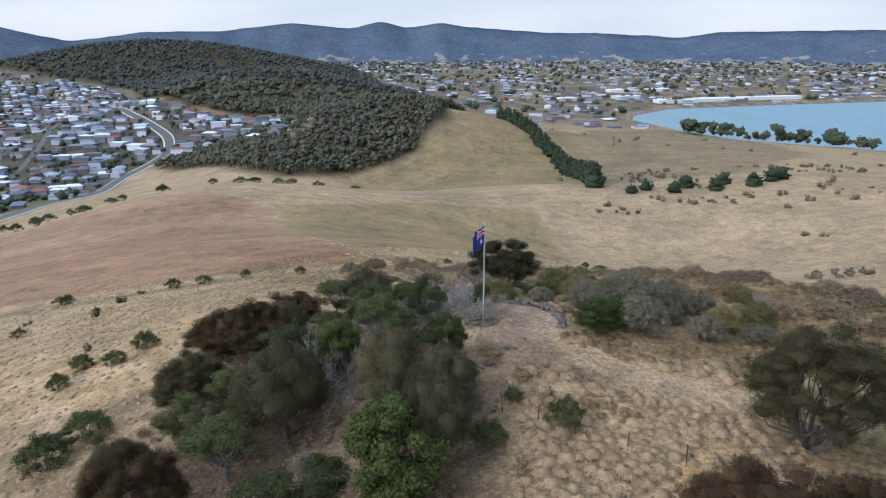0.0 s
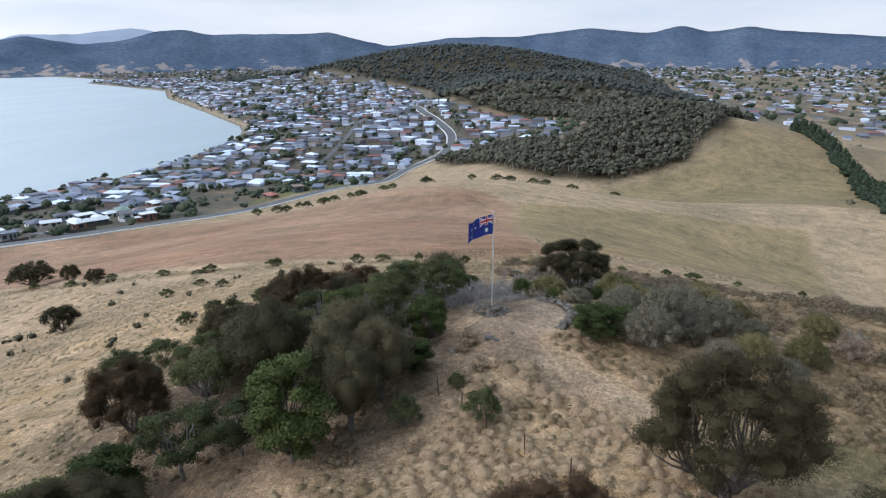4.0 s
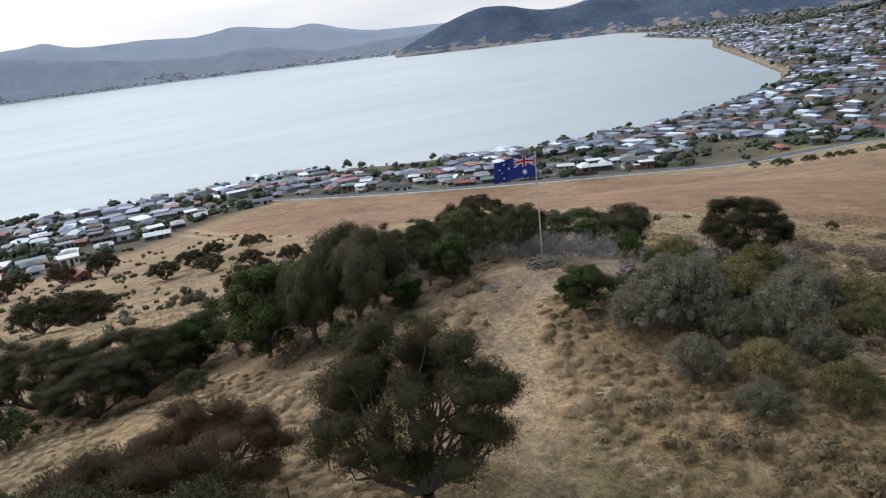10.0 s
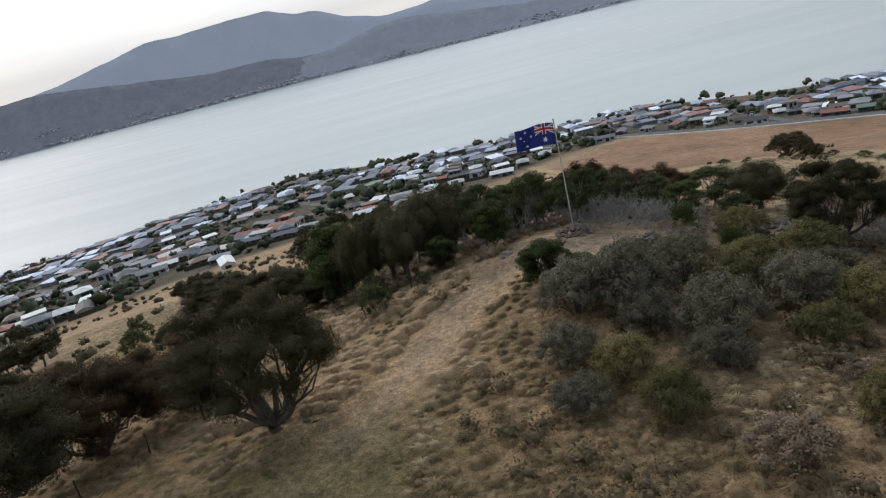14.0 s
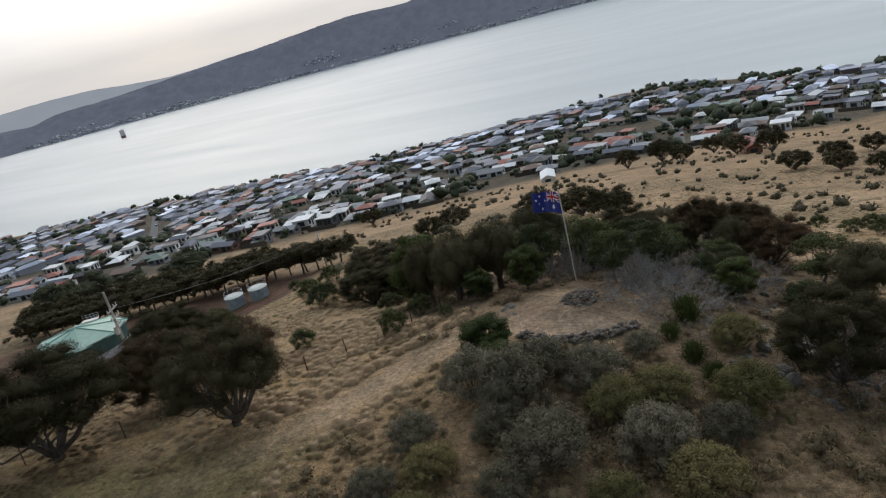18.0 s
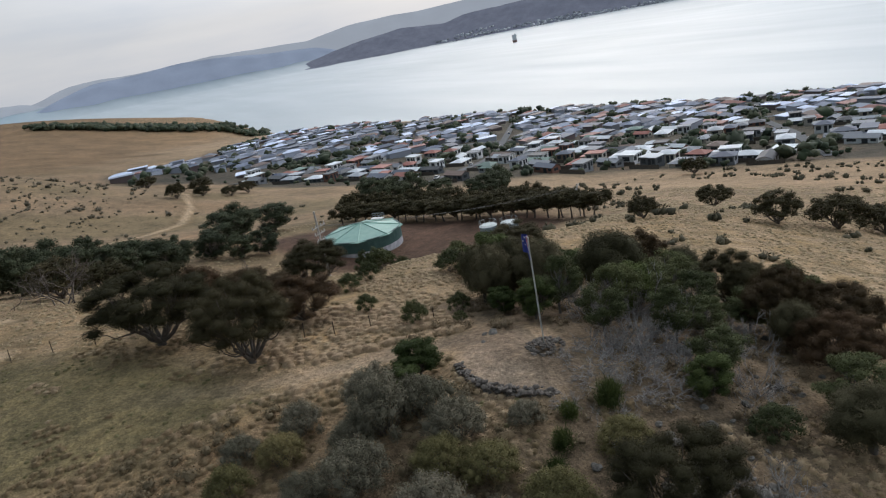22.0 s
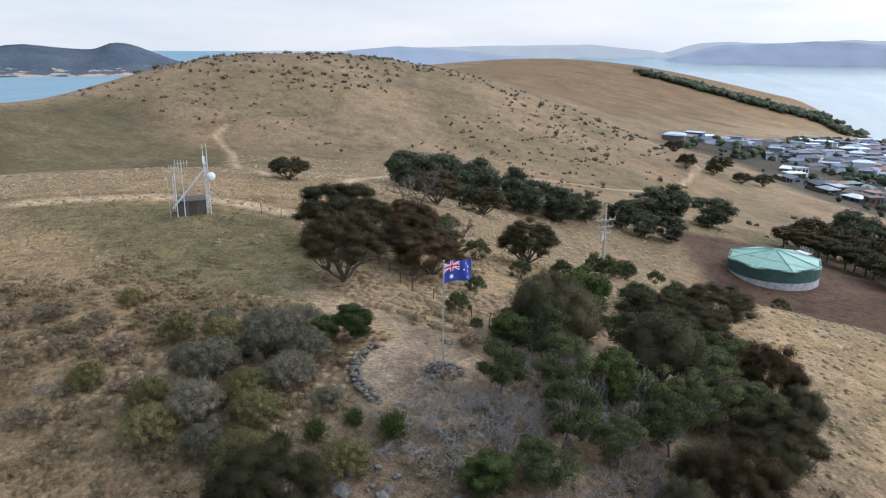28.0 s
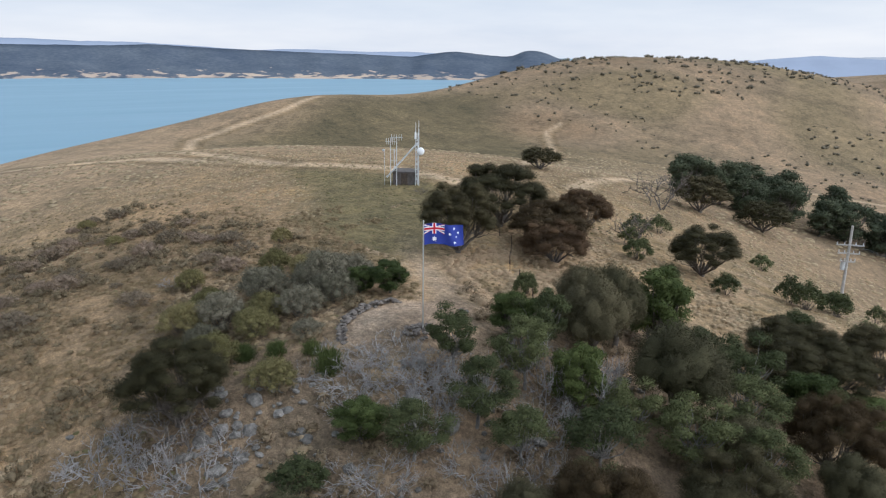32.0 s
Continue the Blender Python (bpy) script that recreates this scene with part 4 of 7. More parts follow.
def shrub_meshes(seed, h, w, foliage, tufts=26, count=110, leaf=0.085, bare=0.0, thin=0.006):
    """A rounded scrub bush: many stems from the ground under a patchy coat of small leaves."""
    r = np.random.RandomState(seed)
    twig, coat = [], []
    for i in range(tufts):
        a, t = i * 2.39996, math.sqrt((i + 0.5) / tufts)
        rad = w / 2 * t * (0.75 + 0.3 * r.random())
        z = h * (0.20 + 0.56 * math.sqrt(max(0.0, 1 - t * t)) * (0.75 + 0.5 * r.random()))
        c = np.array((math.cos(a) * rad, math.sin(a) * rad, z))
        s = w * (0.095 + 0.07 * r.random())
        if r.random() >= bare:
            coat += spray(c, (s, s, s * 1.1), r, count, leaf, 0.42)
        twig.append(limb((c[0] * 0.15, c[1] * 0.15, -0.12), c + (0, 0, s * 1.1), 0.008 * w + thin, 0.003, r, 0.15, 4, 3))
    return tri_mesh("stem", *gather(twig), M_BARK), soft_mesh("foliage", coat, foliage)


def dead_mesh(seed, h, w, material, stems=11):
    """Bleached bare branches."""
    r = np.random.RandomState(seed)
    out = []

    def grow(p, d, length, rad, depth):
        d = d / np.linalg.norm(d)
        q = p + d * length
        out.append(limb(p, q, rad, rad * 0.6, r, 0.30, 4, 3))
        if depth > 0:
            for _ in range(3):
                grow(p + (q - p) * (0.45 + 0.55 * r.random()), d + unit(r, 1)[0] * 0.95, length * (0.5 + 0.25 * r.random()), max(rad * 0.6, 0.006), depth - 1)

    for i in range(stems):
        a = i * 2 * math.pi / stems + r.random()
        foot = np.array((math.cos(a), math.sin(a), 0)) * w * 0.16 * r.random()
        grow(foot - (0, 0, 0.1), np.array((math.cos(a) * w, math.sin(a) * w, h * (0.5 + 0.9 * r.random()))), h * 0.45, 0.013 * h + 0.009, 3)
    return tri_mesh("branchwork", *gather(out), material)


def spike_mesh(seed, h, w, foliage):
    """A dense upright bush of stiff green shoots."""
    r = np.random.RandomState(seed)
    n = 1500
    d = unit(r, n, 1.1)
    base = np.stack([r.normal(size=n) * w * 0.18, r.normal(size=n) * w * 0.18, r.random(n) * h * 0.6 - 0.05], 1)
    tip = base + d * np.array((w * 0.32, w * 0.32, h * 0.38)) * (0.6 + 0.5 * r.random((n, 1)))
    return tri_mesh("foliage", *needles(base, tip, 0.016, r), foliage)


def plant(name, label, category, meshes, names=("trunk", "crown"), group=""):
    """A template thing with its parts; copies share its meshes."""
    root = tagged(new(name), label, category, group)
    for n, me in zip(names, meshes):
        ob = new(n, me)
        ob.parent = root
    return root


def set_at(root, m):
    """Moves a thing with a stretched pose: place and turn on the root, stretch on its scale."""
    loc, rot, sc = m.decompose()
    root.matrix_basis = Matrix.LocRotScale(loc, rot, sc)
    return root


def again(root, m):
    loc, rot, sc = m.decompose()
    c = copy_thing(root, Matrix.LocRotScale(loc, rot, None))
    c.scale = sc
    return c


class Kind:
    """A kind of plant with a few shapes, placed by turns."""

    def __init__(self, shapes, w, h):
        self.shapes, self.used, self.w, self.h, self.i = shapes, [False] * len(shapes), w, h, 0

    def put(self, x, y, w, h, turn=None, label=""):
        k = self.i % len(self.shapes)
        self.i += 1
        turn = rng.uniform(0, 360) if turn is None else turn
        m = pose(x, y, gz(x, y) - 0.05, 0, 0, turn) @ Matrix.Diagonal((w / self.w, w / self.w, h / self.h, 1))
        if self.used[k]:
            ob = again(self.shapes[k], m)
        else:
            self.used[k] = True
            ob = set_at(self.shapes[k], m)
        if label:
            ob["label"] = label
        return ob


# ---------------------------------------------------------------- flagpole, flag and stone cairn
def cloth(name, colour):
    return surface(name, tuple(c * 0.85 for c in colour), colour, 6, 0.75, 60, 0.15, 0.004)


M_FLAG_BLUE, M_FLAG_RED, M_FLAG_WHITE = cloth("blue_flag_cloth", (0.022, 0.040, 0.245)), cloth("red_flag_cloth", (0.50, 0.015, 0.03)), cloth("white_flag_cloth", (0.80, 0.80, 0.82))
FLAG_W, FLAG_H = 2.2, 1.1


def wave(u, v, lift=0.0):
    """A point of the waving flag: u along the fly and v up the hoist, both 0 to 1."""
    way, side = Vector((-0.45, -0.893, 0)), Vector((0.893, -0.45, 0))
    x = u * FLAG_W * (0.97 - 0.03 * v)
    off = 0.13 * math.sin(u * 7.2 + v * 0.9) * u ** 0.7 + 0.035 * math.sin(u * 15 + 2 * v)
    z = 4.78 + v * FLAG_H - 0.13 * u * u + 0.05 * math.sin(u * 6.0)
    slope = Vector((way.x, way.y, 0)) + side * 0.13 * 7.2 * math.cos(u * 7.2 + v * 0.9) * u ** 0.7 / FLAG_W
    n = Vector((-slope.y, slope.x, 0)).normalized()
    return way * (x + 0.045) + side * off + Vector((0, 0, z)) + n * lift


def flag_patch(bm, corners, lift):
    """A straight-edged piece of bunting, cut fine enough to follow the cloth. corners: four (u, v)."""
    (a, b, c, d), n = [Vector((*p, 0)) for p in corners], 14
    for s in (lift, -lift):
        grid = []
        for i in range(n + 1):
            row = []
            for j in range(3):
                p = a.lerp(b, i / n).lerp(d.lerp(c, i / n), j / 2)
                row.append(bm.verts.new(wave(p.x, p.y, s)))
            grid.append(row)
        for i in range(n):
            for j in range(2):
                bm.faces.new((grid[i][j], grid[i + 1][j], grid[i + 1][j + 1], grid[i][j + 1]))


def flag_star(bm, u, v, r, points, lift):
    for s in (lift, -lift):
        mid = bm.verts.new(wave(u, v, s))
        rim = []
        for k in range(points * 2):
            q = r if k % 2 == 0 else r * 0.46
            t = math.pi * k / points + math.pi / 2
            rim.append(bm.verts.new(wave(u + q * math.cos(t) / FLAG_W, v + q * math.sin(t) / FLAG_H, s)))
        for k in range(points * 2):
            bm.faces.new((mid, rim[k], rim[(k + 1) % (points * 2)]))


def flagpole():
    root = tagged(new("flagpole"), "slender grey metal flagpole flying a blue national flag", "flagpole")
    bm = bmesh.new()
    rod(bm, (0, 0, -0.3), (0, 0, 6.0), 0.038, 0.026, 12)
    pole = part("pole", bm, M_POLE, root)
    bm = bmesh.new()
    bmesh.ops.create_uvsphere(bm, u_segments=12, v_segments=8, radius=0.05, matrix=Matrix.Translation((0, 0, 6.03)))
    part("finial", bm, M_POLE, pole)
    bm = bmesh.new()
    rod(bm, (0.045, 0.0, 1.1), (0.045, 0, 5.9), 0.006, 0.006, 5)
    part("halyard", bm, M_FLAG_WHITE, pole, "thin pale halyard rope")
    bm = bmesh.new()
    n, m = 40, 14
    grid = [[bm.verts.new(wave(i / n, j / m)) for j in range(m + 1)] for i in range(n + 1)]
    for i in range(n):
        for j in range(m):
            bm.faces.new((grid[i][j], grid[i + 1][j], grid[i + 1][j + 1], grid[i][j + 1]))
    flag = part("flag", bm, M_FLAG_BLUE, root, "waving blue ensign with a red and white canton and white stars")
    for p in flag.data.polygons:
        p.use_smooth = True
    bm = bmesh.new()
    for a, b in (((0, 0.5), (0.5, 1.0)), ((0, 1.0), (0.5, 0.5))):
        dx, dy = 0.0, 0.075
        flag_patch(bm, [(a[0], max(0.5, min(1, a[1] - dy))), (b[0], max(0.5, min(1, b[1] - dy))), (b[0], max(0.5, min(1, b[1] + dy))), (a[0], max(0.5, min(1, a[1] + dy)))], 0.004)
    part("white_saltire", bm, M_FLAG_WHITE, flag)
    bm = bmesh.new()
    for a, b in (((0, 0.5), (0.5, 1.0)), ((0, 1.0), (0.5, 0.5))):
        flag_patch(bm, [(a[0], max(0.5, min(1, a[1] - 0.022))), (b[0], max(0.5, min(1, b[1] - 0.022))), (b[0], max(0.5, min(1, b[1] + 0.022))), (a[0], max(0.5, min(1, a[1] + 0.022)))], 0.007)
    part("red_saltire", bm, M_FLAG_RED, flag)
    bm = bmesh.new()
    flag_patch(bm, [(0, 0.66), (0.5, 0.66), (0.5, 0.84), (0, 0.84)], 0.010)
    flag_patch(bm, [(0.2, 0.5), (0.3, 0.5), (0.3, 1.0), (0.2, 1.0)], 0.010)
    part("white_cross", bm, M_FLAG_WHITE, flag)
    bm = bmesh.new()
    flag_patch(bm, [(0, 0.70), (0.5, 0.70), (0.5, 0.80), (0, 0.80)], 0.013)
    flag_patch(bm, [(0.222, 0.5), (0.278, 0.5), (0.278, 1.0), (0.222, 1.0)], 0.013)
    part("red_cross", bm, M_FLAG_RED, flag)
    for u, v, r, k in ((0.25, 0.25, 0.165, 7), (0.75, 0.17, 0.08, 7), (0.625, 0.56, 0.08, 7), (0.75, 0.83, 0.08, 7), (0.86, 0.63, 0.08, 7), (0.80, 0.45, 0.05, 5)):
        bm = bmesh.new()
        flag_star(bm, u, v, r, k, 0.006)
        part("star", bm, M_FLAG_WHITE, flag)
    root.matrix_basis = pose(0, 0, gz(0, 0))
    return root


flagpole()


def stone_mesh(seed):
    bm = bmesh.new()
    bmesh.ops.create_icosphere(bm, subdivisions=1, radius=0.5)
    for v in bm.verts:
        k = noise.noise((v.co.x * 2.1 + seed * 9.1, v.co.y * 2.1, v.co.z * 2.1))
        v.co *= 1 + 0.55 * k
        v.co.z *= 0.72
    me = bpy.data.meshes.new("stone")
    bm.to_mesh(me)
    bm.free()
    me.materials.append(M_STONE)
    return me


STONES = [stone_mesh(i) for i in range(7)]


def stone(parent, x, y, z, size):
    ob = new("stone", rng.choice(STONES))
    ob.matrix_basis = Matrix.LocRotScale((x, y, z), Euler((rng.uniform(-0.4, 0.4), rng.uniform(-0.4, 0.4), rng.uniform(0, 6.28))), (size * rng.uniform(0.8, 1.3), size * rng.uniform(0.7, 1.1), size * rng.uniform(0.7, 1.0)))
    ob.parent = parent
    return ob


cairn = tagged(new("stone_cairn"), "low heap of dark grey stones round the flagpole foot", "cairn")
for i in range(90):
    a, q = rng.uniform(0, 6.283), math.sqrt(rng.random()) * 0.98
    stone(cairn, math.cos(a) * q * 1.05, math.sin(a) * q, gz(0, 0) + 0.02 + 0.42 * (1 - q) ** 0.8 * rng.uniform(0.6, 1), rng.uniform(0.17, 0.33))
ring_wall = tagged(new("stone_wall"), "curved dry-stone retaining wall of dark rocks edging the gravel pad", "wall")
for i in range(250):
    a = radians(rng.uniform(-27, 72))
    q = 3.78 + rng.uniform(-0.2, 0.25)
    x, y = 0.85 + q * math.cos(a), q * math.sin(a)
    edge = min(1.0, (math.degrees(a) + 32) / 14, (76 - math.degrees(a)) / 16)
    stone(ring_wall, x, y, gz(x, y) - 0.12 + rng.random() * 0.42 * max(edge, 0.25), rng.uniform(0.18, 0.36))

# ---------------------------------------------------------------- trees and bushes on the knoll
OPEN = Kind([plant("sheoak_tree", "wide open-branched she-oak with dark olive drooping foliage", "tree", sheoak_meshes(s, 5.8, 7.2, True, M_SHEOAK, 1500, 62)) for s in (11, 12)], 7.2, 5.8)
DENSE = Kind([plant("sheoak_tree", "dense rounded she-oak with grey-green needle foliage", "tree", sheoak_meshes(s, 4.8, 4.2, False, M_SHEOAK_GREY, 2300)) for s in (21, 22, 23)], 4.2, 4.8)
RUST = Kind([plant("sheoak_tree", "low spreading she-oak with rust-brown seed-laden foliage", "tree", sheoak_meshes(s, 4.0, 6.5, True, M_RUST, 1500, 58)) for s in (31, 32)], 6.5, 4.0)
GREEN = Kind([plant("green_tree", "bright green leafy tree with a slim dark trunk", "tree", broadleaf_meshes(s, 5.0, 3.8, M_GREEN, 44, 0.15, 420)) for s in (41, 42)], 3.8, 5.0)
WATTLE = Kind([plant("wattle_tree", "dark green leafy tree with crooked grey limbs", "tree", broadleaf_meshes(s, 4.2, 4.2, M_WATTLE, 32, 0.12, 420, 0.28, 0.5, M_GREY_BARK, 0.3)) for s in (51, 52, 53)], 4.2, 4.2)
GUM = Kind([plant("gum_tree", "blue-green eucalypt with an uneven airy crown", "tree", broadleaf_meshes(s, 8.0, 7.5, M_GUM, 44, 0.34, 170, 0.08, 0.8, None, 0.5)) for s in (61, 62, 63)], 7.5, 8.0)
FAR_OAK = Kind([plant("sheoak_tree", "spreading dark she-oak standing on the dry hillside", "tree", sheoak_meshes(s, 5.8, 7.2, True, M_SHEOAK, 120, 56, False)) for s in (13, 14)], 7.2, 5.8)
ROW_OAK = Kind([plant("sheoak_tree", "slim-trunked dark she-oak in a close row", "tree", broadleaf_meshes(s, 6.0, 6.6, M_SHEOAK, 34, 0.30, 120, 0.42, 0.7, None, 0.6)) for s in (16, 17)], 6.6, 6.0)
SCRUB = Kind([plant("scrub_bush", "grey-green twiggy scrub bush in dry grass", "bush", shrub_meshes(s, 2.4, 3.2, M_SCRUB, 36, 330, 0.095, 0.06, 0.002), ("stem", "foliage")) for s in (71, 72, 73)], 3.2, 2.4)
OLIVE = Kind([plant("scrub_bush", "olive green rounded scrub bush in dry grass", "bush", shrub_meshes(s, 2.4, 3.2, M_OLIVE, 36, 330, 0.095, 0.0, 0.002), ("stem", "foliage")) for s in (81, 82)], 3.2, 2.4)
LOW = Kind([plant("low_bush", "low grey-brown scrub bush on the dry slope", "bush", shrub_meshes(s, 1.2, 1.8, M_HEATH_LEAF, 15, 150, 0.085, 0.05, 0.001), ("stem", "foliage")) for s in (75, 76, 77)], 1.8, 1.2)
BUSH = Kind([plant("round_bush", "dark green rounded bush standing in dry grass", "bush", shrub_meshes(s, 2.0, 2.0, M_WATTLE, 26, 190, 0.095, 0.0, 0.002), ("stem", "foliage")) for s in (91, 92, 93)], 2.0, 2.0)
FAR_BUSH = Kind([plant("round_bush", "dark rounded bush on the dry hillside", "bush", shrub_meshes(s, 2.0, 2.0, M_WATTLE, 16, 110, 0.14, 0.0, 0.002), ("stem", "foliage")) for s in (94, 97)], 2.0, 2.0)
SPIKE = Kind([plant("spiky_bush", "small dense bright-green spiky bush", "bush", (spike_mesh(s, 1.3, 1.2, M_GREEN),), ("foliage",)) for s in (95, 96)], 1.2, 1.3)
DEAD = Kind([plant("dead_bush", "bleached grey bare branches of a dead bush", "dead bush", (dead_mesh(s, 2.2, 3.0, M_DEADWOOD),), ("branchwork",)) for s in (101, 102, 103)], 3.0, 2.2)
BARE = Kind([plant("bare_tree", "nearly leafless tree with thin dark branches", "tree", (dead_mesh(111, 4.0, 1.6, M_BARK, 5),), ("branchwork",))], 3.0, 4.0)

# the trees by the path: x, y, width, height
for k, spots in (
    (OPEN, [(12.4, -13.6, 6.3, 5.8), (16.8, -22.6, 8.6, 6.2), (-16.6, -2.6, 4.6, 4.0), (-12.2, -19.9, 6.8, 4.4), (-14.4, -25.2, 6.2, 4.2), (-9.8, -22.4, 5.6, 3.6), (2.4, -32.6, 6.2, 4.6), (3.0, 12.0, 5.2, 4.4)]),
    (RUST, [(10.2, -21.6, 6.4, 4.2), (7.4, -19.2, 5.8, 3.5), (-16.6, 5.0, 5.0, 3.5), (-12.6, 7.6, 4.6, 3.2), (13.5, -30.5, 5.5, 4.2), (-16.8, -11.4, 4.6, 4.3), (-14.2, 3.0, 4.4, 4.2)]),
    (DENSE, [(-3.4, -11.8, 3.0, 4.6), (-18.6, -8.8, 3.0, 3.0), (-16.4, -1.2, 2.8, 3.2), (-3.0, -9.4, 3.2, 4.4), (-5.4, -7.6, 4.0, 4.6), (-10.8, -7.2, 4.8, 5.1), (-14.8, -6.8, 2.8, 3.0), (-4.8, -10.4, 3.2, 4.7), (-7.5, 12.6, 3.8, 3.2), (-12.4, 5.3, 2.6, 3.2)]),
    (GREEN, [(-5.4, -13.8, 4.2, 5.2), (-2.4, -4.2, 2.4, 2.8), (-15.8, -18.4, 4.4, 2.6), (-13.6, -16.6, 3.4, 3.6), (-2.0, -7.2, 2.2, 1.9), (6.1, -2.4, 2.6, 2.2), (7.6, -1.2, 2.2, 1.8), (-8.4, -2.4, 2.8, 3.6), (-4.4, 6.9, 2.6, 2.1)]),
    (WATTLE, [(-11.0, -14.4, 4.2, 4.2), (-8.6, -13.0, 3.6, 3.2), (-13.2, -9.6, 4.0, 3.6), (-13.4, -4.6, 3.8, 3.6), (-15.6, -6.0, 3.6, 3.2), (-6.2, -1.4, 3.2, 3.8), (-3.4, 0.8, 2.8, 3.4), (-6.8, 2.4, 3.2, 3.4), (-9.4, 2.2, 2.8, 2.6), (-11.0, -3.4, 2.8, 3.2), (-6.6, 5.8, 3.2, 2.7), (-11.6, -0.4, 3.4, 3.3), (-13.0, 2.0, 3.2, 2.6), (-4.4, -4.6, 3.2, 3.8), (-9.8, 10.6, 3.8, 3.0)]),
    (BUSH, [(2.5, -10.6, 1.7, 1.8), (-29.7, 8.7, 1.6, 1.3), (-29.6, 12.4, 1.8, 1.3), (-26.6, 11.2, 1.8, 1.2), (-4.7, 10.1, 2.4, 1.5), (-6.2, -17.8, 1.8, 1.4), (-25.0, 13.4, 2.0, 1.5), (-24.3, -4.2, 3.0, 2.2), (-23.2, -1.6, 2.8, 1.8), (-8.3, -26.4, 3.0, 2.2), (-5.1, -36.2, 2.8, 2.4), (-6.6, -39.0, 2.6, 2.2), (-1.0, -11.2, 1.6, 1.5), (-1.5, -29.5, 2.2, 1.9), (1.5, -26.0, 2.0, 1.7), (3.2, -17.5, 1.6, 1.5), (-11.5, -31, 2.4, 1.9), (0.5, -8.2, 0.9, 0.8), (6.4, -29.0, 2.6, 2.2)]),
    (FAR_BUSH, [(-56, 43, 2.0, 1.2), (-49, 39, 1.8, 1.2), (-56.7, 36.8, 2.2, 1.3), (-3.7, -36.2, 2.2, 2.4), (-6.0, -39.8, 2.3, 2.2), (-16.5, -33, 2.2, 1.8), (-9.5, -45, 2.2, 1.9), (-14, -52, 2.4, 1.8), (-22, -44, 2.0, 1.6), (-4, -58, 2.4, 2.0), (6, -52, 2.4, 1.9), (14, -44, 2.6, 2.0), (9.8, -32.6, 2.2, 2.0), (12.8, -38.0, 2.6, 2.2)]),
    (SPIKE, [(4.0, 6.5, 1.1, 1.2), (2.6, 5.2, 1.0, 1.0), (0.5, 5.5, 1.4, 1.7), (5.2, 7.6, 1.1, 1.2)]),
    (DEAD, [(-0.8, 2.8, 3.4, 1.9), (-2.2, 4.0, 3.4, 2.1), (-1.2, 5.4, 3.0, 1.5), (-3.4, 4.8, 3.0, 1.7), (-3.0, 2.6, 3.0, 2.0), (-0.2, 4.2, 2.6, 1.3), (-2.4, 6.2, 2.6, 1.3), (-8.4, 4.2, 2.8, 1.8), (-10.4, 2.0, 2.6, 2.2), (-5.4, 8.4, 2.6, 1.3), (-0.4, 11.2, 2.6, 1.4), (0.6, 14.2, 3.0, 2.0), (-1.0, 13.0, 3.4, 3.0), (-4.4, 2.8, 3.2, 2.6), (2.2, 4.6, 1.6, 0.9), (3.2, 13.6, 3.2, 2.4), (-7.6, -5.0, 3.4, 4.2), (-8.8, -3.0, 3.4, 4.4), (-7.2, -2.4, 3.0, 4.2), (-4.8, -2.6, 2.8, 4.0), (-5.2, 1.4, 3.4, 3.0), (-4.0, 2.0, 3.2, 2.6), (-2.4, 1.4, 2.8, 2.0), (-5.6, 4.4, 3.0, 2.6), (-8.8, -10.6, 2.6, 1.8), (-6.8, 7.4, 3.0, 2.4), (1.4, 6.6, 2.4, 1.0), (-9.0, 0.6, 2.8, 4.0), (3.0, 15.6, 3.4, 3.0), (20.0, 6.0, 2.0, 1.0), (-10.8, 4.2, 2.6, 3.6)]),
    (BARE, [(9.4, -32.4, 3.0, 4.8), (1.6, 12.4, 3.0, 3.4), (30.0, -24.0, 1.4, 1.0), (24.0, -60.0, 6.0, 7.5)]),
    (OLIVE, [(13.6, 6.0, 2.2, 1.4), (7.4, 6.0, 2.6, 1.6), (8.8, 4.6, 2.6, 1.7), (14.2, -1.0, 2.2, 1.6), (16.8, -0.2, 2.2, 1.7), (18.2, 5.4, 2.0, 1.5), (6.2, 9.0, 3.0, 1.9), (11.6, 8.4, 2.8, 1.8), (24, -4.5, 1.8, 1.3), (1.8, 7.9, 2.4, 1.5)]),
    (SCRUB, [(14.2, 2.2, 2.2, 1.4), (11.2, 0.6, 2.2, 1.7), (15.6, -2.8, 2.0, 1.3), (8.6, 8.6, 2.2, 1.5), (9.6, 0.6, 3.0, 3.0), (7.6, 0.9, 2.8, 2.2), (9.0, -1.6, 3.2, 2.4), (12.6, -2.6, 2.2, 1.7), (12.1, 3.0, 3.2, 2.3), (4.4, 4.4, 1.7, 1.1), (10.4, 6.6, 3.0, 2.1), (7.2, 3.2, 2.8, 2.0)]),
):
    for x, y, w, h in spots:
        k.put(x, y, w, h)

# the scrubby eastern slope of the knoll
for i in range(300):
    a, q = radians(rng.uniform(-12, 104)), 13 + 47 * math.sqrt(rng.random())
    x, y = q * math.cos(a), q * math.sin(a)
    if y < -6 + x * 0.05 or noise.noise((x * 0.09, y * 0.09, 3.0)) < -0.12:
        continue
    s = rng.uniform(0.8, 2.2)
    rng.choice((LOW, LOW, LOW, LOW, OLIVE if q > 25 and i % 3 == 0 else LOW)).put(x, y, s * 1.25, s * rng.uniform(0.45, 0.7))

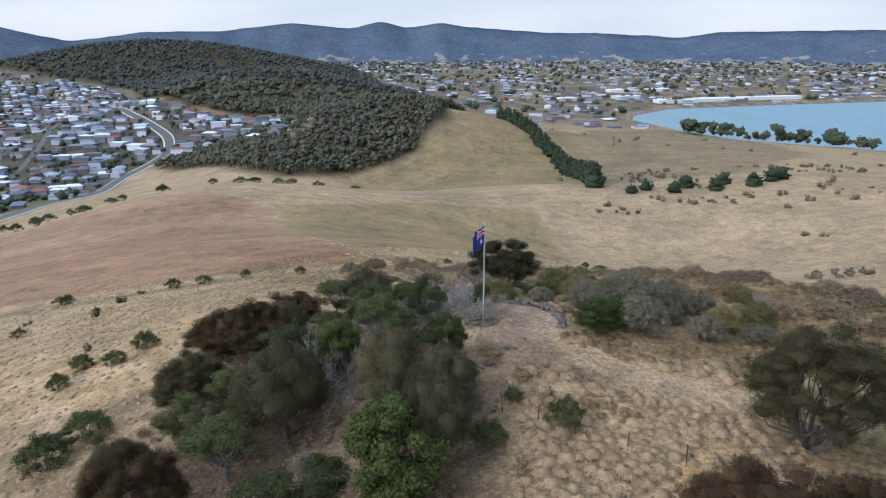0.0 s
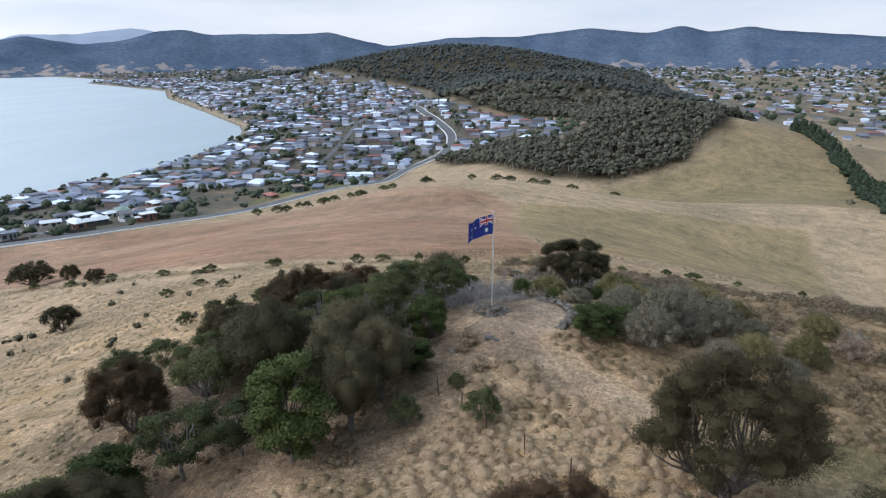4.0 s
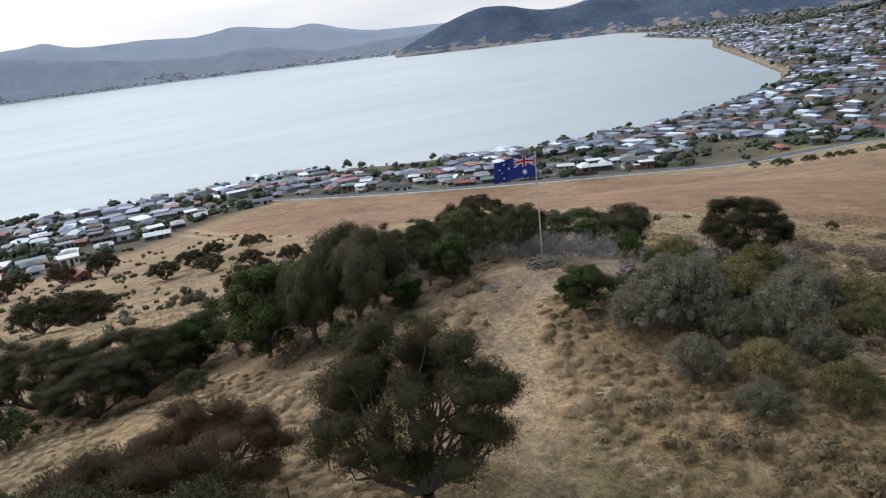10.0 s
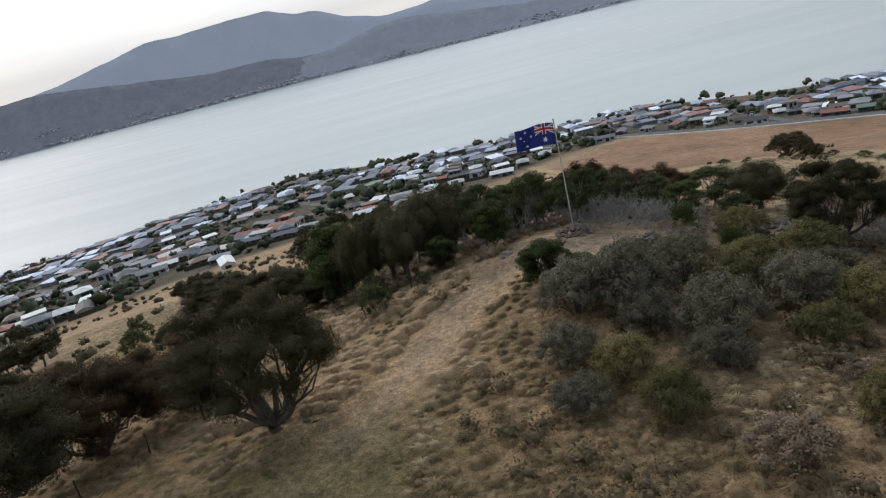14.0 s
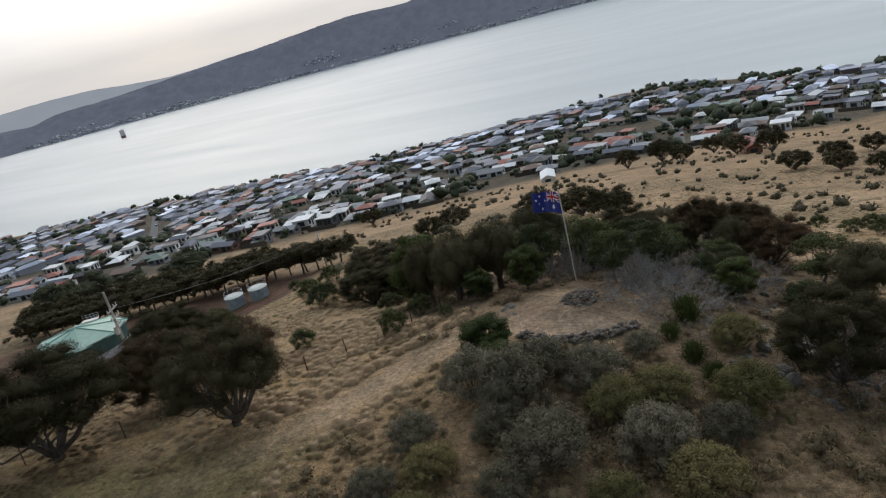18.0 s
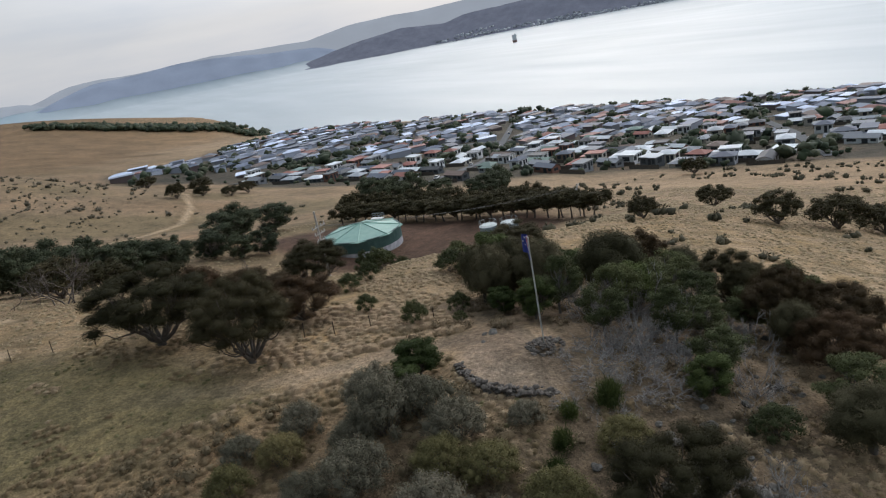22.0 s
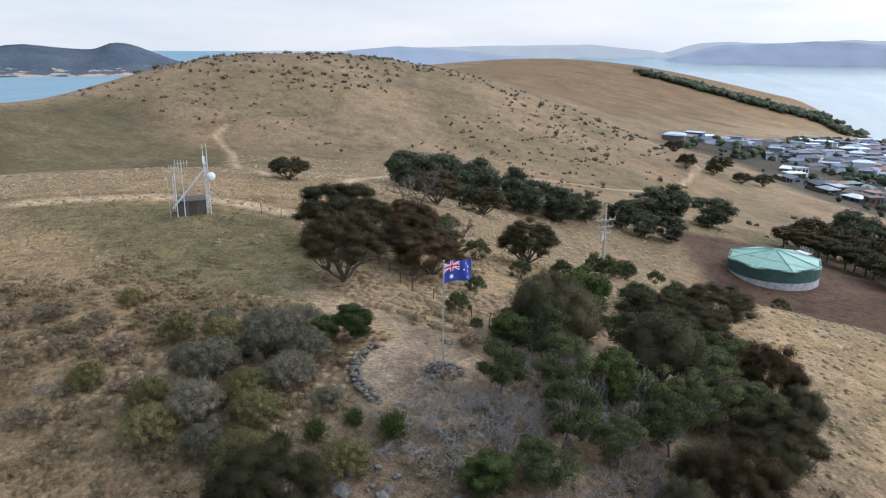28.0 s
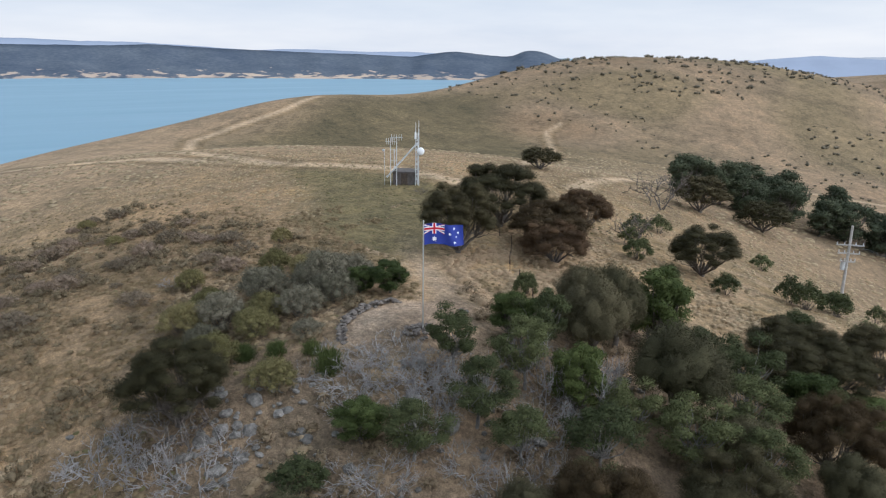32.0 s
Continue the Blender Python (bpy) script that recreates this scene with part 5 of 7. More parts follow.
# the gully grove to the south, and trees farther out
for x, y, w, h in [(35.5, -86, 9, 7), (31, -89, 8, 7.4), (27, -92, 8, 7.6), (23.5, -97, 8, 7.2), (28, -104, 9, 8), (22, -110, 8, 7.4), (16.5, -105, 9, 7), (10.5, -107, 9, 6.6), (6, -114, 8, 6.4), (-0.5, -119, 8, 6), (-5.5, -116, 6.5, 5.4), (-11, -116, 7, 5.6), (35, -103, 9, 7.6), (40, -96, 8, 6.4), (19, -100, 7, 6), (13, -112, 7.5, 6.2)]:
    GUM.put(x, y, w, h)
for x, y, w, h in [(25, -72, 8, 5.6), (42, -56, 6, 3.4), (20, -82, 8, 5), (-2, -128, 6, 5), (-53, -27, 6, 4.2), (-60, -24, 7, 4.6), (-67, -22, 7, 4.2), (-73, -24, 6, 3.6), (-42, -38, 4, 3), (-70, -52, 6, 3.8), (-14.3, -291, 9, 7), (-38, -300, 9, 5), (-30, -330, 12, 7), (-8, -345, 10, 6), (-26, -300, 8, 5), (-48, -312, 9, 6)]:
    FAR_OAK.put(x, y, w, h)
# the row of she-oaks behind the reservoir
ROW = [(-61, -74), (-58, -90), (-53.5, -109), (-46, -126), (-34, -139)]
for i in range(26):
    t = i / 25 * 3.999
    (ax, ay), (bx, by) = ROW[int(t)], ROW[int(t) + 1]
    x, y = ax + (bx - ax) * (t % 1) + rng.uniform(-1, 1) - 1.5, ay + (by - ay) * (t % 1) + rng.uniform(-1, 1)
    ROW_OAK.put(x, y, 7.8 + rng.uniform(-1, 1.2), 5.4 + rng.uniform(-0.8, 0.8))
    if i > 6 and i % 2:
        FAR_OAK.put(x - 6, y - 6, 9, 7 + rng.uniform(-0.8, 0.8))
for x, y in [(-60, -165), (-68, -172), (-78, -168), (-88, -160), (-96, -168), (-52, -158), (-104, -176), (-72, -184), (-20, -146), (-10, -140), (-4, -134)]:
    GUM.put(x, y, rng.uniform(9, 13), rng.uniform(7, 11))
# lone trees on the western paddock
for x, y, w, h in [(-111.7, 61.5, 9, 5.2), (-97.6, 58, 3.6, 4.2), (-88.8, 55.3, 3.6, 3.0), (-62, 24, 4.6, 3.6), (-120, 18, 6, 4), (-150, -6, 8, 5), (-142, 4, 7, 4.6), (-160, 2, 8, 5), (-172, 10, 7, 4.6), (-134, 12, 6, 4.2), (-182, 22, 6, 4), (-196, 28, 5, 3.6), (-205, -18, 10, 8), (-214, -30, 9, 7), (-232, -60, 10, 9), (-222, -70, 9, 8), (-190, -170, 10, 7), (-206, -46, 8, 7), (-246, -44, 9, 7)]:
    FAR_OAK.put(x, y, w, h)
# the row of dark bushes along the northern spur and the gully
for x, y in [(-222, 300), (-212, 306), (-200, 296), (-190, 302), (-178, 297), (-168, 312), (-158, 305), (-150, 318), (-142, 312), (-120, 305), (-196, 333), (-186, 326), (-170, 330), (-128, 330), (-100, 322), (-88, 330), (-80, 326), (-70, 338), (-62, 332), (-50, 345), (-36, 440), (-206, 320)]:
    FAR_BUSH.put(x, y, rng.uniform(5, 8), rng.uniform(3.2, 4.6), label="dark rounded bush on the dry hillside")
# small bushes along the northern track
for i in range(36):
    t = rng.random() * (len(NORTH_FENCE) - 1)
    k = int(t)
    (ax, ay), (bx, by) = NORTH_FENCE[k], NORTH_FENCE[k + 1]
    FAR_BUSH.put(ax + (bx - ax) * (t - k) + rng.uniform(-2, 2), ay + (by - ay) * (t - k) + rng.uniform(-2, 2), rng.uniform(1.4, 3.0), rng.uniform(0.8, 1.5), label="low dark bush beside a farm track")

# ---------------------------------------------------------------- radio mast and hut
M_STEEL = surface("weathered_galvanised_steel", (0.46, 0.47, 0.48), (0.66, 0.67, 0.68), 2, 0.5, 30, 0.1, 0.002, metal=0.2)
M_DISH = surface("white_painted_dish", (0.74, 0.75, 0.76), (0.84, 0.84, 0.84), 3, 0.4, 30, 0.05, 0.002)
M_PICKET = surface("rusty_black_steel", (0.035, 0.028, 0.024), (0.10, 0.07, 0.05), 4, 0.7, 30, 0.2, 0.004)
M_HUT = surface("dark_stone_hut_wall", (0.05, 0.045, 0.042), (0.13, 0.115, 0.105), 1.5, 0.9, 9, 0.7, 0.04)
M_TIMBER = surface("silver_grey_timber_pole", (0.28, 0.26, 0.24), (0.45, 0.43, 0.40), 2, 0.85, 25, 0.4, 0.01)
M_CERAMIC = surface("brown_grey_insulator", (0.40, 0.40, 0.40), (0.6, 0.6, 0.6), 4, 0.3, 30, 0.0)
M_WIRE = surface("dull_cable", (0.08, 0.08, 0.08), (0.14, 0.14, 0.14), 4, 0.6, 30, 0.0)


def radio_station():
    root = tagged(new("radio_mast"), "dark stone radio hut with steel masts and a white dish", "mast")
    bm = bmesh.new()
    box(bm, -1.5, -1.3, -0.4, 1.5, 1.4, 1.5)
    bmesh.ops.bevel(bm, geom=bm.edges[:], offset=0.04, segments=1, affect="EDGES")
    hut = part("hut", bm, M_HUT, root, "low dark stone equipment hut")
    bm = bmesh.new()
    box(bm, -1.65, -1.45, 1.5, 1.65, 1.55, 1.62)
    part("hut_roof", bm, M_HUT, hut, "flat dark roof")
    bm = bmesh.new()
    box(bm, -0.4, 1.4, -0.2, 0.45, 1.44, 1.4)
    part("hut_door", bm, M_PICKET, hut, "dark rusted door")
    posts = [((-1.7, 1.7), 5.4), ((-0.9, 1.75), 5.9), ((1.55, 1.6), 6.8), ((1.95, 1.7), 6.9), ((1.75, 1.1), 6.4), ((-1.8, -1.2), 4.0)]
    for (x, y), h in posts:
        bm = bmesh.new()
        rod(bm, (x, y, -0.3), (x, y, h), 0.06, 0.05, 8)
        part("mast_pole", bm, M_STEEL, root)
    bm = bmesh.new()
    rod(bm, (-2.2, 1.75, 0.9), (1.75, 1.65, 5.2), 0.1, 0.1, 8)
    part("diagonal_strut", bm, M_STEEL, root)
    for z in (0.6, 1.2, 1.8, 2.4, 3.0, 3.6, 4.2, 4.8, 5.4):
        bm = bmesh.new()
        rod(bm, (1.55, 1.6, z), (1.95, 1.7, z + 0.45), 0.035, 0.035, 6)
        rod(bm, (1.95, 1.7, z), (1.75, 1.1, z + 0.45), 0.035, 0.035, 6)
        rod(bm, (1.75, 1.1, z), (1.55, 1.6, z + 0.45), 0.035, 0.035, 6)
        part("lattice_brace", bm, M_STEEL, root)
    for z in (1.8, 3.0, 4.3):
        bm = bmesh.new()
        rod(bm, (-1.7, 1.7, z), (-0.9, 1.75, z), 0.02, 0.02, 6)
        part("cross_bar", bm, M_STEEL, root)
    for x, y, z, l in ((-1.7, 1.7, 5.3, 1.3), (-0.9, 1.75, 5.8, 1.6)):
        bm = bmesh.new()
        rod(bm, (x - l / 2, y, z), (x + l / 2, y, z + 0.05), 0.02, 0.02, 6)
        for k in range(5):
            q = x - l / 2 + l * (k + 0.5) / 5
            rod(bm, (q, y, z - 0.35), (q, y, z + 0.4), 0.022, 0.022, 5)
        part("yagi_antenna", bm, M_STEEL, root)
    for x, y, z in ((1.55, 1.6, 6.8), (1.95, 1.7, 6.9)):
        bm = bmesh.new()
        rod(bm, (x, y, z), (x, y, z + 1.0), 0.018, 0.014, 6)
        part("whip_antenna", bm, M_DISH, root)
    bm = bmesh.new()
    box(bm, 1.44, 1.66, 5.7, 1.66, 1.86, 6.5)
    bmesh.ops.bevel(bm, geom=bm.edges[:], offset=0.03, segments=2, affect="EDGES")
    part("panel_antenna", bm, M_DISH, root, "white panel antenna")
    bm = bmesh.new()
    n, prev = 24, None
    rings = []
    for rr, d in ((0.0, 0.16), (0.2, 0.14), (0.36, 0.08), (0.46, 0.0), (0.46, -0.22), (0.3, -0.3)):
        rings.append([bm.verts.new((rr * math.cos(2 * math.pi * k / n), d, rr * math.sin(2 * math.pi * k / n))) for k in range(n)])
    for a, b in zip(rings, rings[1:]):
        for k in range(n):
            bm.faces.new((a[k], a[(k + 1) % n], b[(k + 1) % n], b[k]))
    bmesh.ops.remove_doubles(bm, verts=bm.verts, dist=1e-4)
    bmesh.ops.recalc_face_normals(bm, faces=bm.faces)
    bmesh.ops.transform(bm, matrix=Matrix.Translation((2.25, 2.05, 4.25)), verts=bm.verts)
    part("dish", bm, M_DISH, root, "round white microwave dish")
    bm = bmesh.new()
    rod(bm, (-2.5, 1.7, -0.2), (-2.5, 1.7, 4.3), 0.025, 0.02, 6)
    box(bm, -2.75, 1.6, 4.1, -2.5, 1.8, 4.35)
    part("floodlight_post", bm, M_STEEL, root)
    for ob in root.children_recursive:
        for v in ob.data.vertices:
            v.co.x = -v.co.x
        ob.data.flip_normals()
    root.matrix_basis = pose(35.6, -26.3, gz(35.6, -26.3), 0, 0, 42)
    root.scale = (0.86, 0.86, 0.9)
    return root


radio_station()


# ---------------------------------------------------------------- power poles and wires
def power_pole(x, y, h, turn, big):
    root = tagged(new("power_pole"), "grey timber power pole with crossarms and insulators" if big else "slim grey power pole with a single crossarm", "power pole", "power poles")
    bm = bmesh.new()
    rod(bm, (0, 0, -0.6), (0, 0, h), 0.17, 0.11, 12)
    part("pole", bm, M_TIMBER, root)
    arms = ((h - 1.9, 2.4), (h - 2.7, 1.9), (h - 3.5, 1.3)) if big else ((h - 0.5, 1.6),)
    for z, l in arms:
        bm = bmesh.new()
        box(bm, -l / 2, 0.1, z, l / 2, 0.2, z + 0.12)
        arm = part("crossarm", bm, M_TIMBER, root)
        for k in (-0.46, -0.2, 0.2, 0.46):
            bm = bmesh.new()
            rod(bm, (k * l, 0.15, z + 0.12), (k * l, 0.15, z + 0.36), 0.055, 0.035, 8)
            part("insulator", bm, M_CERAMIC, arm)
    bm = bmesh.new()
    if big:
        rod(bm, (0.28, -0.1, h - 4.3), (0.28, -0.1, h - 3.5), 0.22, 0.22, 12)
    else:
        box(bm, -0.16, -0.38, h - 1.6, 0.16, -0.1, h - 1.0)
    part("transformer", bm, M_STEEL, root)
    root.matrix_basis = pose(x, y, gz(x, y), rng.uniform(-1, 1), rng.uniform(-1, 1), turn)
    return root


power_pole(-3.4, -48.8, 8.3, 35, True)
power_pole(-63, -78.5, 6.6, 35, False)
pa, pb = Vector((-3.4, -48.8, gz(-3.4, -48.8) + 6.5)), Vector((-63, -78.5, gz(-63, -78.5) + 6.1))
for k in (-0.6, 0.6):
    bm = bmesh.new()
    pts = [pa.lerp(pb, i / 18) + Vector((k * 0.4, -k * 0.6, -1.0 * 4 * (i / 18) * (1 - i / 18))) for i in range(19)]
    for a, b in zip(pts, pts[1:]):
        rod(bm, a, b, 0.012, 0.012, 4)
    tagged(part("power_line", bm, M_WIRE), "thin sagging power line between two poles", "cable", "power lines")

# ---------------------------------------------------------------- reservoir and water tanks
M_ROOF_GREEN = surface("pale_green_metal_roof", (0.17, 0.33, 0.28), (0.25, 0.43, 0.37), 0.8, 0.45, 12, 0.15, 0.01, spread=0.12)
M_WALL_GREEN = surface("dark_green_metal_wall", (0.03, 0.075, 0.07), (0.06, 0.115, 0.105), 0.8, 0.6, 12, 0.2, 0.01)
M_CONCRETE = surface("stained_pale_concrete", (0.25, 0.26, 0.29), (0.58, 0.58, 0.62), 1.2, 0.85, 7, 0.3, 0.01)
M_TANK = surface("blue_grey_tank_wall", (0.16, 0.22, 0.26), (0.34, 0.41, 0.45), 1.4, 0.6, 10, 0.2, 0.01)
M_TANK_TOP = surface("pale_tank_top", (0.45, 0.50, 0.50), (0.62, 0.66, 0.66), 1.4, 0.6, 10, 0.1, 0.01)


def reservoir():
    root = tagged(new("water_reservoir"), "round water reservoir with an eight-sided pale green metal roof", "reservoir")
    R, n = 8.6, 8
    pts = [Vector((R * math.cos(2 * math.pi * (k + 0.5) / n), R * math.sin(2 * math.pi * (k + 0.5) / n), 3.4)) for k in range(n)]
    top = Vector((0, 0, 5.3))
    for k in range(n):
        a, b = pts[k], pts[(k + 1) % n]
        bm = bmesh.new()
        va, vb, vt = bm.verts.new(a), bm.verts.new(b), bm.verts.new(top)
        bm.faces.new((va, vb, vt))
        g = bmesh.ops.extrude_face_region(bm, geom=bm.faces[:])
        for v in g["geom"]:
            if isinstance(v, bmesh.types.BMVert):
                v.co.z -= 0.14
        bmesh.ops.recalc_face_normals(bm, faces=bm.faces)
        part("roof_panel", bm, M_ROOF_GREEN, root)
        bm = bmesh.new()
        rod(bm, a + Vector((0, 0, 0.05)), top + Vector((0, 0, 0.05)), 0.09, 0.09, 6)
        part("ridge_cap", bm, M_ROOF_GREEN, root)
    bm = bmesh.new()
    bmesh.ops.create_cone(bm, cap_ends=True, segments=40, radius1=8.05, radius2=8.05, depth=2.4, matrix=Matrix.Translation((0, 0, 2.3)))
    part("wall", bm, M_WALL_GREEN, root, "dark green curved wall")
    bm = bmesh.new()
    bmesh.ops.create_cone(bm, cap_ends=True, segments=40, radius1=8.0, radius2=8.0, depth=3.0, matrix=Matrix.Translation((0, 0, -0.42)))
    part("base", bm, M_CONCRETE, root, "paint-marked pale concrete base")
    bm = bmesh.new()
    box(bm, -1.6, 6.4, 3.9, 1.4, 7.7, 3.98)
    for k in range(5):
        rod(bm, (-1.6 + k * 0.75, 7.65, 3.95), (-1.6 + k * 0.75, 7.65, 4.9), 0.03, 0.03, 5)
    rod(bm, (-1.6, 7.65, 4.9), (1.4, 7.65, 4.9), 0.03, 0.03, 5)
    rod(bm, (-1.6, 7.65, 4.45), (1.4, 7.65, 4.45), 0.03, 0.03, 5)
    plat = part("access_platform", bm, M_STEEL, root, "steel access platform with a rail")
    bm = bmesh.new()
    for s in (-0.25, 0.25):
        rod(bm, (s, 8.4, 0.0), (s, 8.4, 4.2), 0.03, 0.03, 5)
    for k in range(12):
        rod(bm, (-0.25, 8.4, 0.3 + k * 0.33), (0.25, 8.4, 0.3 + k * 0.33), 0.02, 0.02, 5)
    part("ladder", bm, M_STEEL, plat)
    root.matrix_basis = pose(-29.6, -109.5, gz(-29.6, -109.5) - 0.2, 0, 0, 128)
    return root


reservoir()


def water_tank(x, y, z):
    root = tagged(new("water_tank"), "squat blue-grey steel water tank with a pale lid and a rail", "water tank", "water tanks")
    bm = bmesh.new()
    bmesh.ops.create_cone(bm, cap_ends=True, segments=28, radius1=1.7, radius2=1.7, depth=3.2, matrix=Matrix.Translation((0, 0, 0.4)))
    part("wall", bm, M_TANK, root)
    bm = bmesh.new()
    bmesh.ops.create_cone(bm, cap_ends=True, segments=28, radius1=1.8, radius2=1.2, depth=0.25, matrix=Matrix.Translation((0, 0, 2.12)))
    part("lid", bm, M_TANK_TOP, root, "pale lid")
    for k in range(10):
        a = 2 * math.pi * k / 10
        bm = bmesh.new()
        rod(bm, (1.7 * math.cos(a), 1.7 * math.sin(a), 2.0), (1.7 * math.cos(a), 1.7 * math.sin(a), 2.9), 0.025, 0.025, 5)
        part("post", bm, M_STEEL, root)
        b = 2 * math.pi * (k + 1) / 10
        bm = bmesh.new()
        rod(bm, (1.7 * math.cos(a), 1.7 * math.sin(a), 2.9), (1.7 * math.cos(b), 1.7 * math.sin(b), 2.9), 0.02, 0.02, 5)
        part("guard_rail", bm, M_STEEL, root)
    root.matrix_basis = pose(x, y, gz(x, y) + 0.1, 0, 0, rng.uniform(0, 90))
    return root


water_tank(-48.0, -88.6, -25.2)
water_tank(-50.6, -84.8, -25.3)

# ---------------------------------------------------------------- wire fence pickets


def picket(x, y):
    root = tagged(new("fence_post"), "thin dark steel star picket leaning in dry grass", "fence post", "fence posts")
    bm = bmesh.new()
    for k in range(3):
        m = Matrix.Rotation(2 * math.pi * k / 3, 4, "Z")
        box(bm, -0.004, 0, -0.3, 0.004, 0.032, 1.05, m)
    part("picket", bm, M_PICKET, root)
    root.matrix_basis = pose(x, y, gz(x, y), rng.uniform(-5, 5), rng.uniform(-5, 5), rng.uniform(0, 120))


for x, y in [(-0.1, -9.0), (1.4, -10.2), (2.9, -11.2), (4.9, -12.5), (7.0, -13.8), (8.6, -15.4), (10.2, -17.2), (11.8, -18.9), (14.5, -20.2), (17.6, -24.6), (21.0, -27.2), (23.8, -27.7), (26.5, -28.1), (29.2, -28.9)]:
    picket(x, y)

# ---------------------------------------------------------------- boulders
def boulder_mesh(seed):
    bm = bmesh.new()
    bmesh.ops.create_icosphere(bm, subdivisions=2, radius=0.5)
    for v in bm.verts:
        p = v.co.copy()
        k = noise.fractal((p.x * 1.6 + seed * 7.3, p.y * 1.6, p.z * 1.6), 0.9, 2.0, 3)
        v.co *= 1 + 0.42 * k
        v.co.z *= 0.75
    me = bpy.data.meshes.new("boulder")
    bm.to_mesh(me)
    bm.free()
    me.materials.append(M_BOULDER)
    return me


M_BOULDER = surface("lichened_grey_rock", (0.05, 0.046, 0.042), (0.21, 0.195, 0.175), 1.6, 0.95, 7, 0.7, 0.06, spread=0.25)
BOULDERS = [boulder_mesh(i) for i in range(6)]
for i in range(170):
    t = rng.random()
    if t < 0.66:
        x, y = rng.gauss(0.8, 2.4), rng.gauss(11.2, 1.9)
    elif t < 0.76:
        x, y = rng.gauss(1.6, 0.8), rng.gauss(7.9, 0.7)
    elif t < 0.92:
        x, y = rng.gauss(-8.0, 2.4), rng.gauss(4.0, 2.6)
    else:
        x, y = rng.gauss(-7.5, 2.0), rng.gauss(-9, 3.0)
    s = rng.choice((0.2, 0.25, 0.32, 0.42, 0.6)) * rng.uniform(0.7, 1.2)
    ob = tagged(new("boulder", rng.choice(BOULDERS)), "weathered grey boulder with pale lichen in dry grass", "boulder", "boulders")
    ob.matrix_basis = Matrix.LocRotScale((x, y, gz(x, y) + 0.10 * s), Euler((rng.uniform(-0.5, 0.5), rng.uniform(-0.5, 0.5), rng.uniform(0, 6.3))), (s * rng.uniform(0.8, 1.4), s, s * rng.uniform(0.7, 1)))
for x, y, s in [(0.9, -3.7, 0.55), (1.3, -3.9, 0.3), (-0.6, -5.2, 0.4), (2.0, -2.9, 0.25)]:
    ob = tagged(new("boulder", rng.choice(BOULDERS)), "dark stone lying at the edge of the gravel pad", "boulder", "boulders")
    ob.matrix_basis = Matrix.LocRotScale((x, y, gz(x, y) + 0.08 * s), Euler((0.1, 0.2, rng.uniform(0, 6.3))), (s * 1.3, s, s * 0.6))

# ---------------------------------------------------------------- roads
M_ASPHALT = surface("grey_asphalt", (0.075, 0.078, 0.082), (0.13, 0.135, 0.14), 0.3, 0.9, 6, 0.1, 0.01)
M_KERB = surface("pale_concrete_kerb", (0.48, 0.48, 0.47), (0.62, 0.62, 0.60), 0.3, 0.85, 4, 0.1, 0.01)


def ribbon(name, line, half, lift, material, label, shift=0.0, category="road"):
    """A strip along a line, laid on the land with a real edge."""
    pts = []
    for (ax, ay), (bx, by) in zip(line, line[1:]):
        n = max(2, int(math.hypot(bx - ax, by - ay) / 9))
        pts += [(ax + (bx - ax) * i / n, ay + (by - ay) * i / n) for i in range(n)]
    pts.append(line[-1])
    p = np.array(pts, float)
    for _ in range(6):
        p[1:-1] = (p[:-2] + 2 * p[1:-1] + p[2:]) / 4
    d = np.gradient(p, axis=0)
    d /= np.linalg.norm(d, axis=1)[:, None]
    side = np.stack([-d[:, 1], d[:, 0]], 1)
    verts, faces = [], []
    rows = []
    for s in (-half, -half / 3, half / 3, half):
        q = p + side * (s + shift)
        z = heights(q[:, 0], q[:, 1])
        rows.append((q, z))
    top = np.max([z for _, z in rows], axis=0) + lift
    for k, (q, z) in enumerate(rows):
        verts += [(a, b, t) for (a, b), t in zip(q, top)]
    for q, z in (rows[0], rows[-1]):
        verts += [(a, b, t - 1.0) for (a, b), t in zip(q, z)]
    n = len(p)
    for i in range(n - 1):
        for k in range(3):
            faces.append((k * n + i, k * n + i + 1, (k + 1) * n + i + 1, (k + 1) * n + i))
        faces.append((4 * n + i, 4 * n + i + 1, i + 1, i))
        faces.append((3 * n + i, 3 * n + i + 1, 5 * n + i + 1, 5 * n + i))
    return tagged(mesh_obj(name, verts, faces, [material]), label, category, kind="structure")


ribbon("road", ROAD, 4.2, 0.25, M_ASPHALT, "sealed grey suburban road along the foot of the hill")
ribbon("kerb", ROAD, 0.8, 0.42, M_KERB, "pale concrete kerb and footpath beside the road", 5.2, "kerb")
ribbon("kerb", ROAD, 0.5, 0.42, M_KERB, "pale concrete kerb beside the road", -4.9, "kerb")
STREETS = [[(-262, 615), (-330, 590), (-420, 560), (-500, 540)], [(-283, 236), (-350, 250), (-470, 330), (-535, 400)], [(-354, 175), (-470, 190), (-600, 230)], [(-330, 850), (-450, 830), (-560, 800)],
           [(-400, 980), (-520, 950), (-640, 920)], [(-300, -70), (-420, -100), (-560, -180), (-690, -200)], [(-245, -150), (-330, -230), (-420, -330), (-540, -420)], [(-120, -260), (-190, -330), (-280, -450), (-420, -640)],
           [(-60, -420), (-150, -500), (-250, -620), (-360, -800)], [(-512, 45), (-520, -60), (-480, -200), (-400, -330), (-300, -430), (-180, -500)], [(-640, -60), (-620, -200), (-560, -330), (-470, -500), (-400, -700)], [(-360, 620), (-380, 720), (-420, 860)], [(-440, 600), (-470, 720), (-520, 900)]]
for s in STREETS:
    ribbon("street", s, 2.8, 0.3, M_ASPHALT, "narrow grey street between houses")

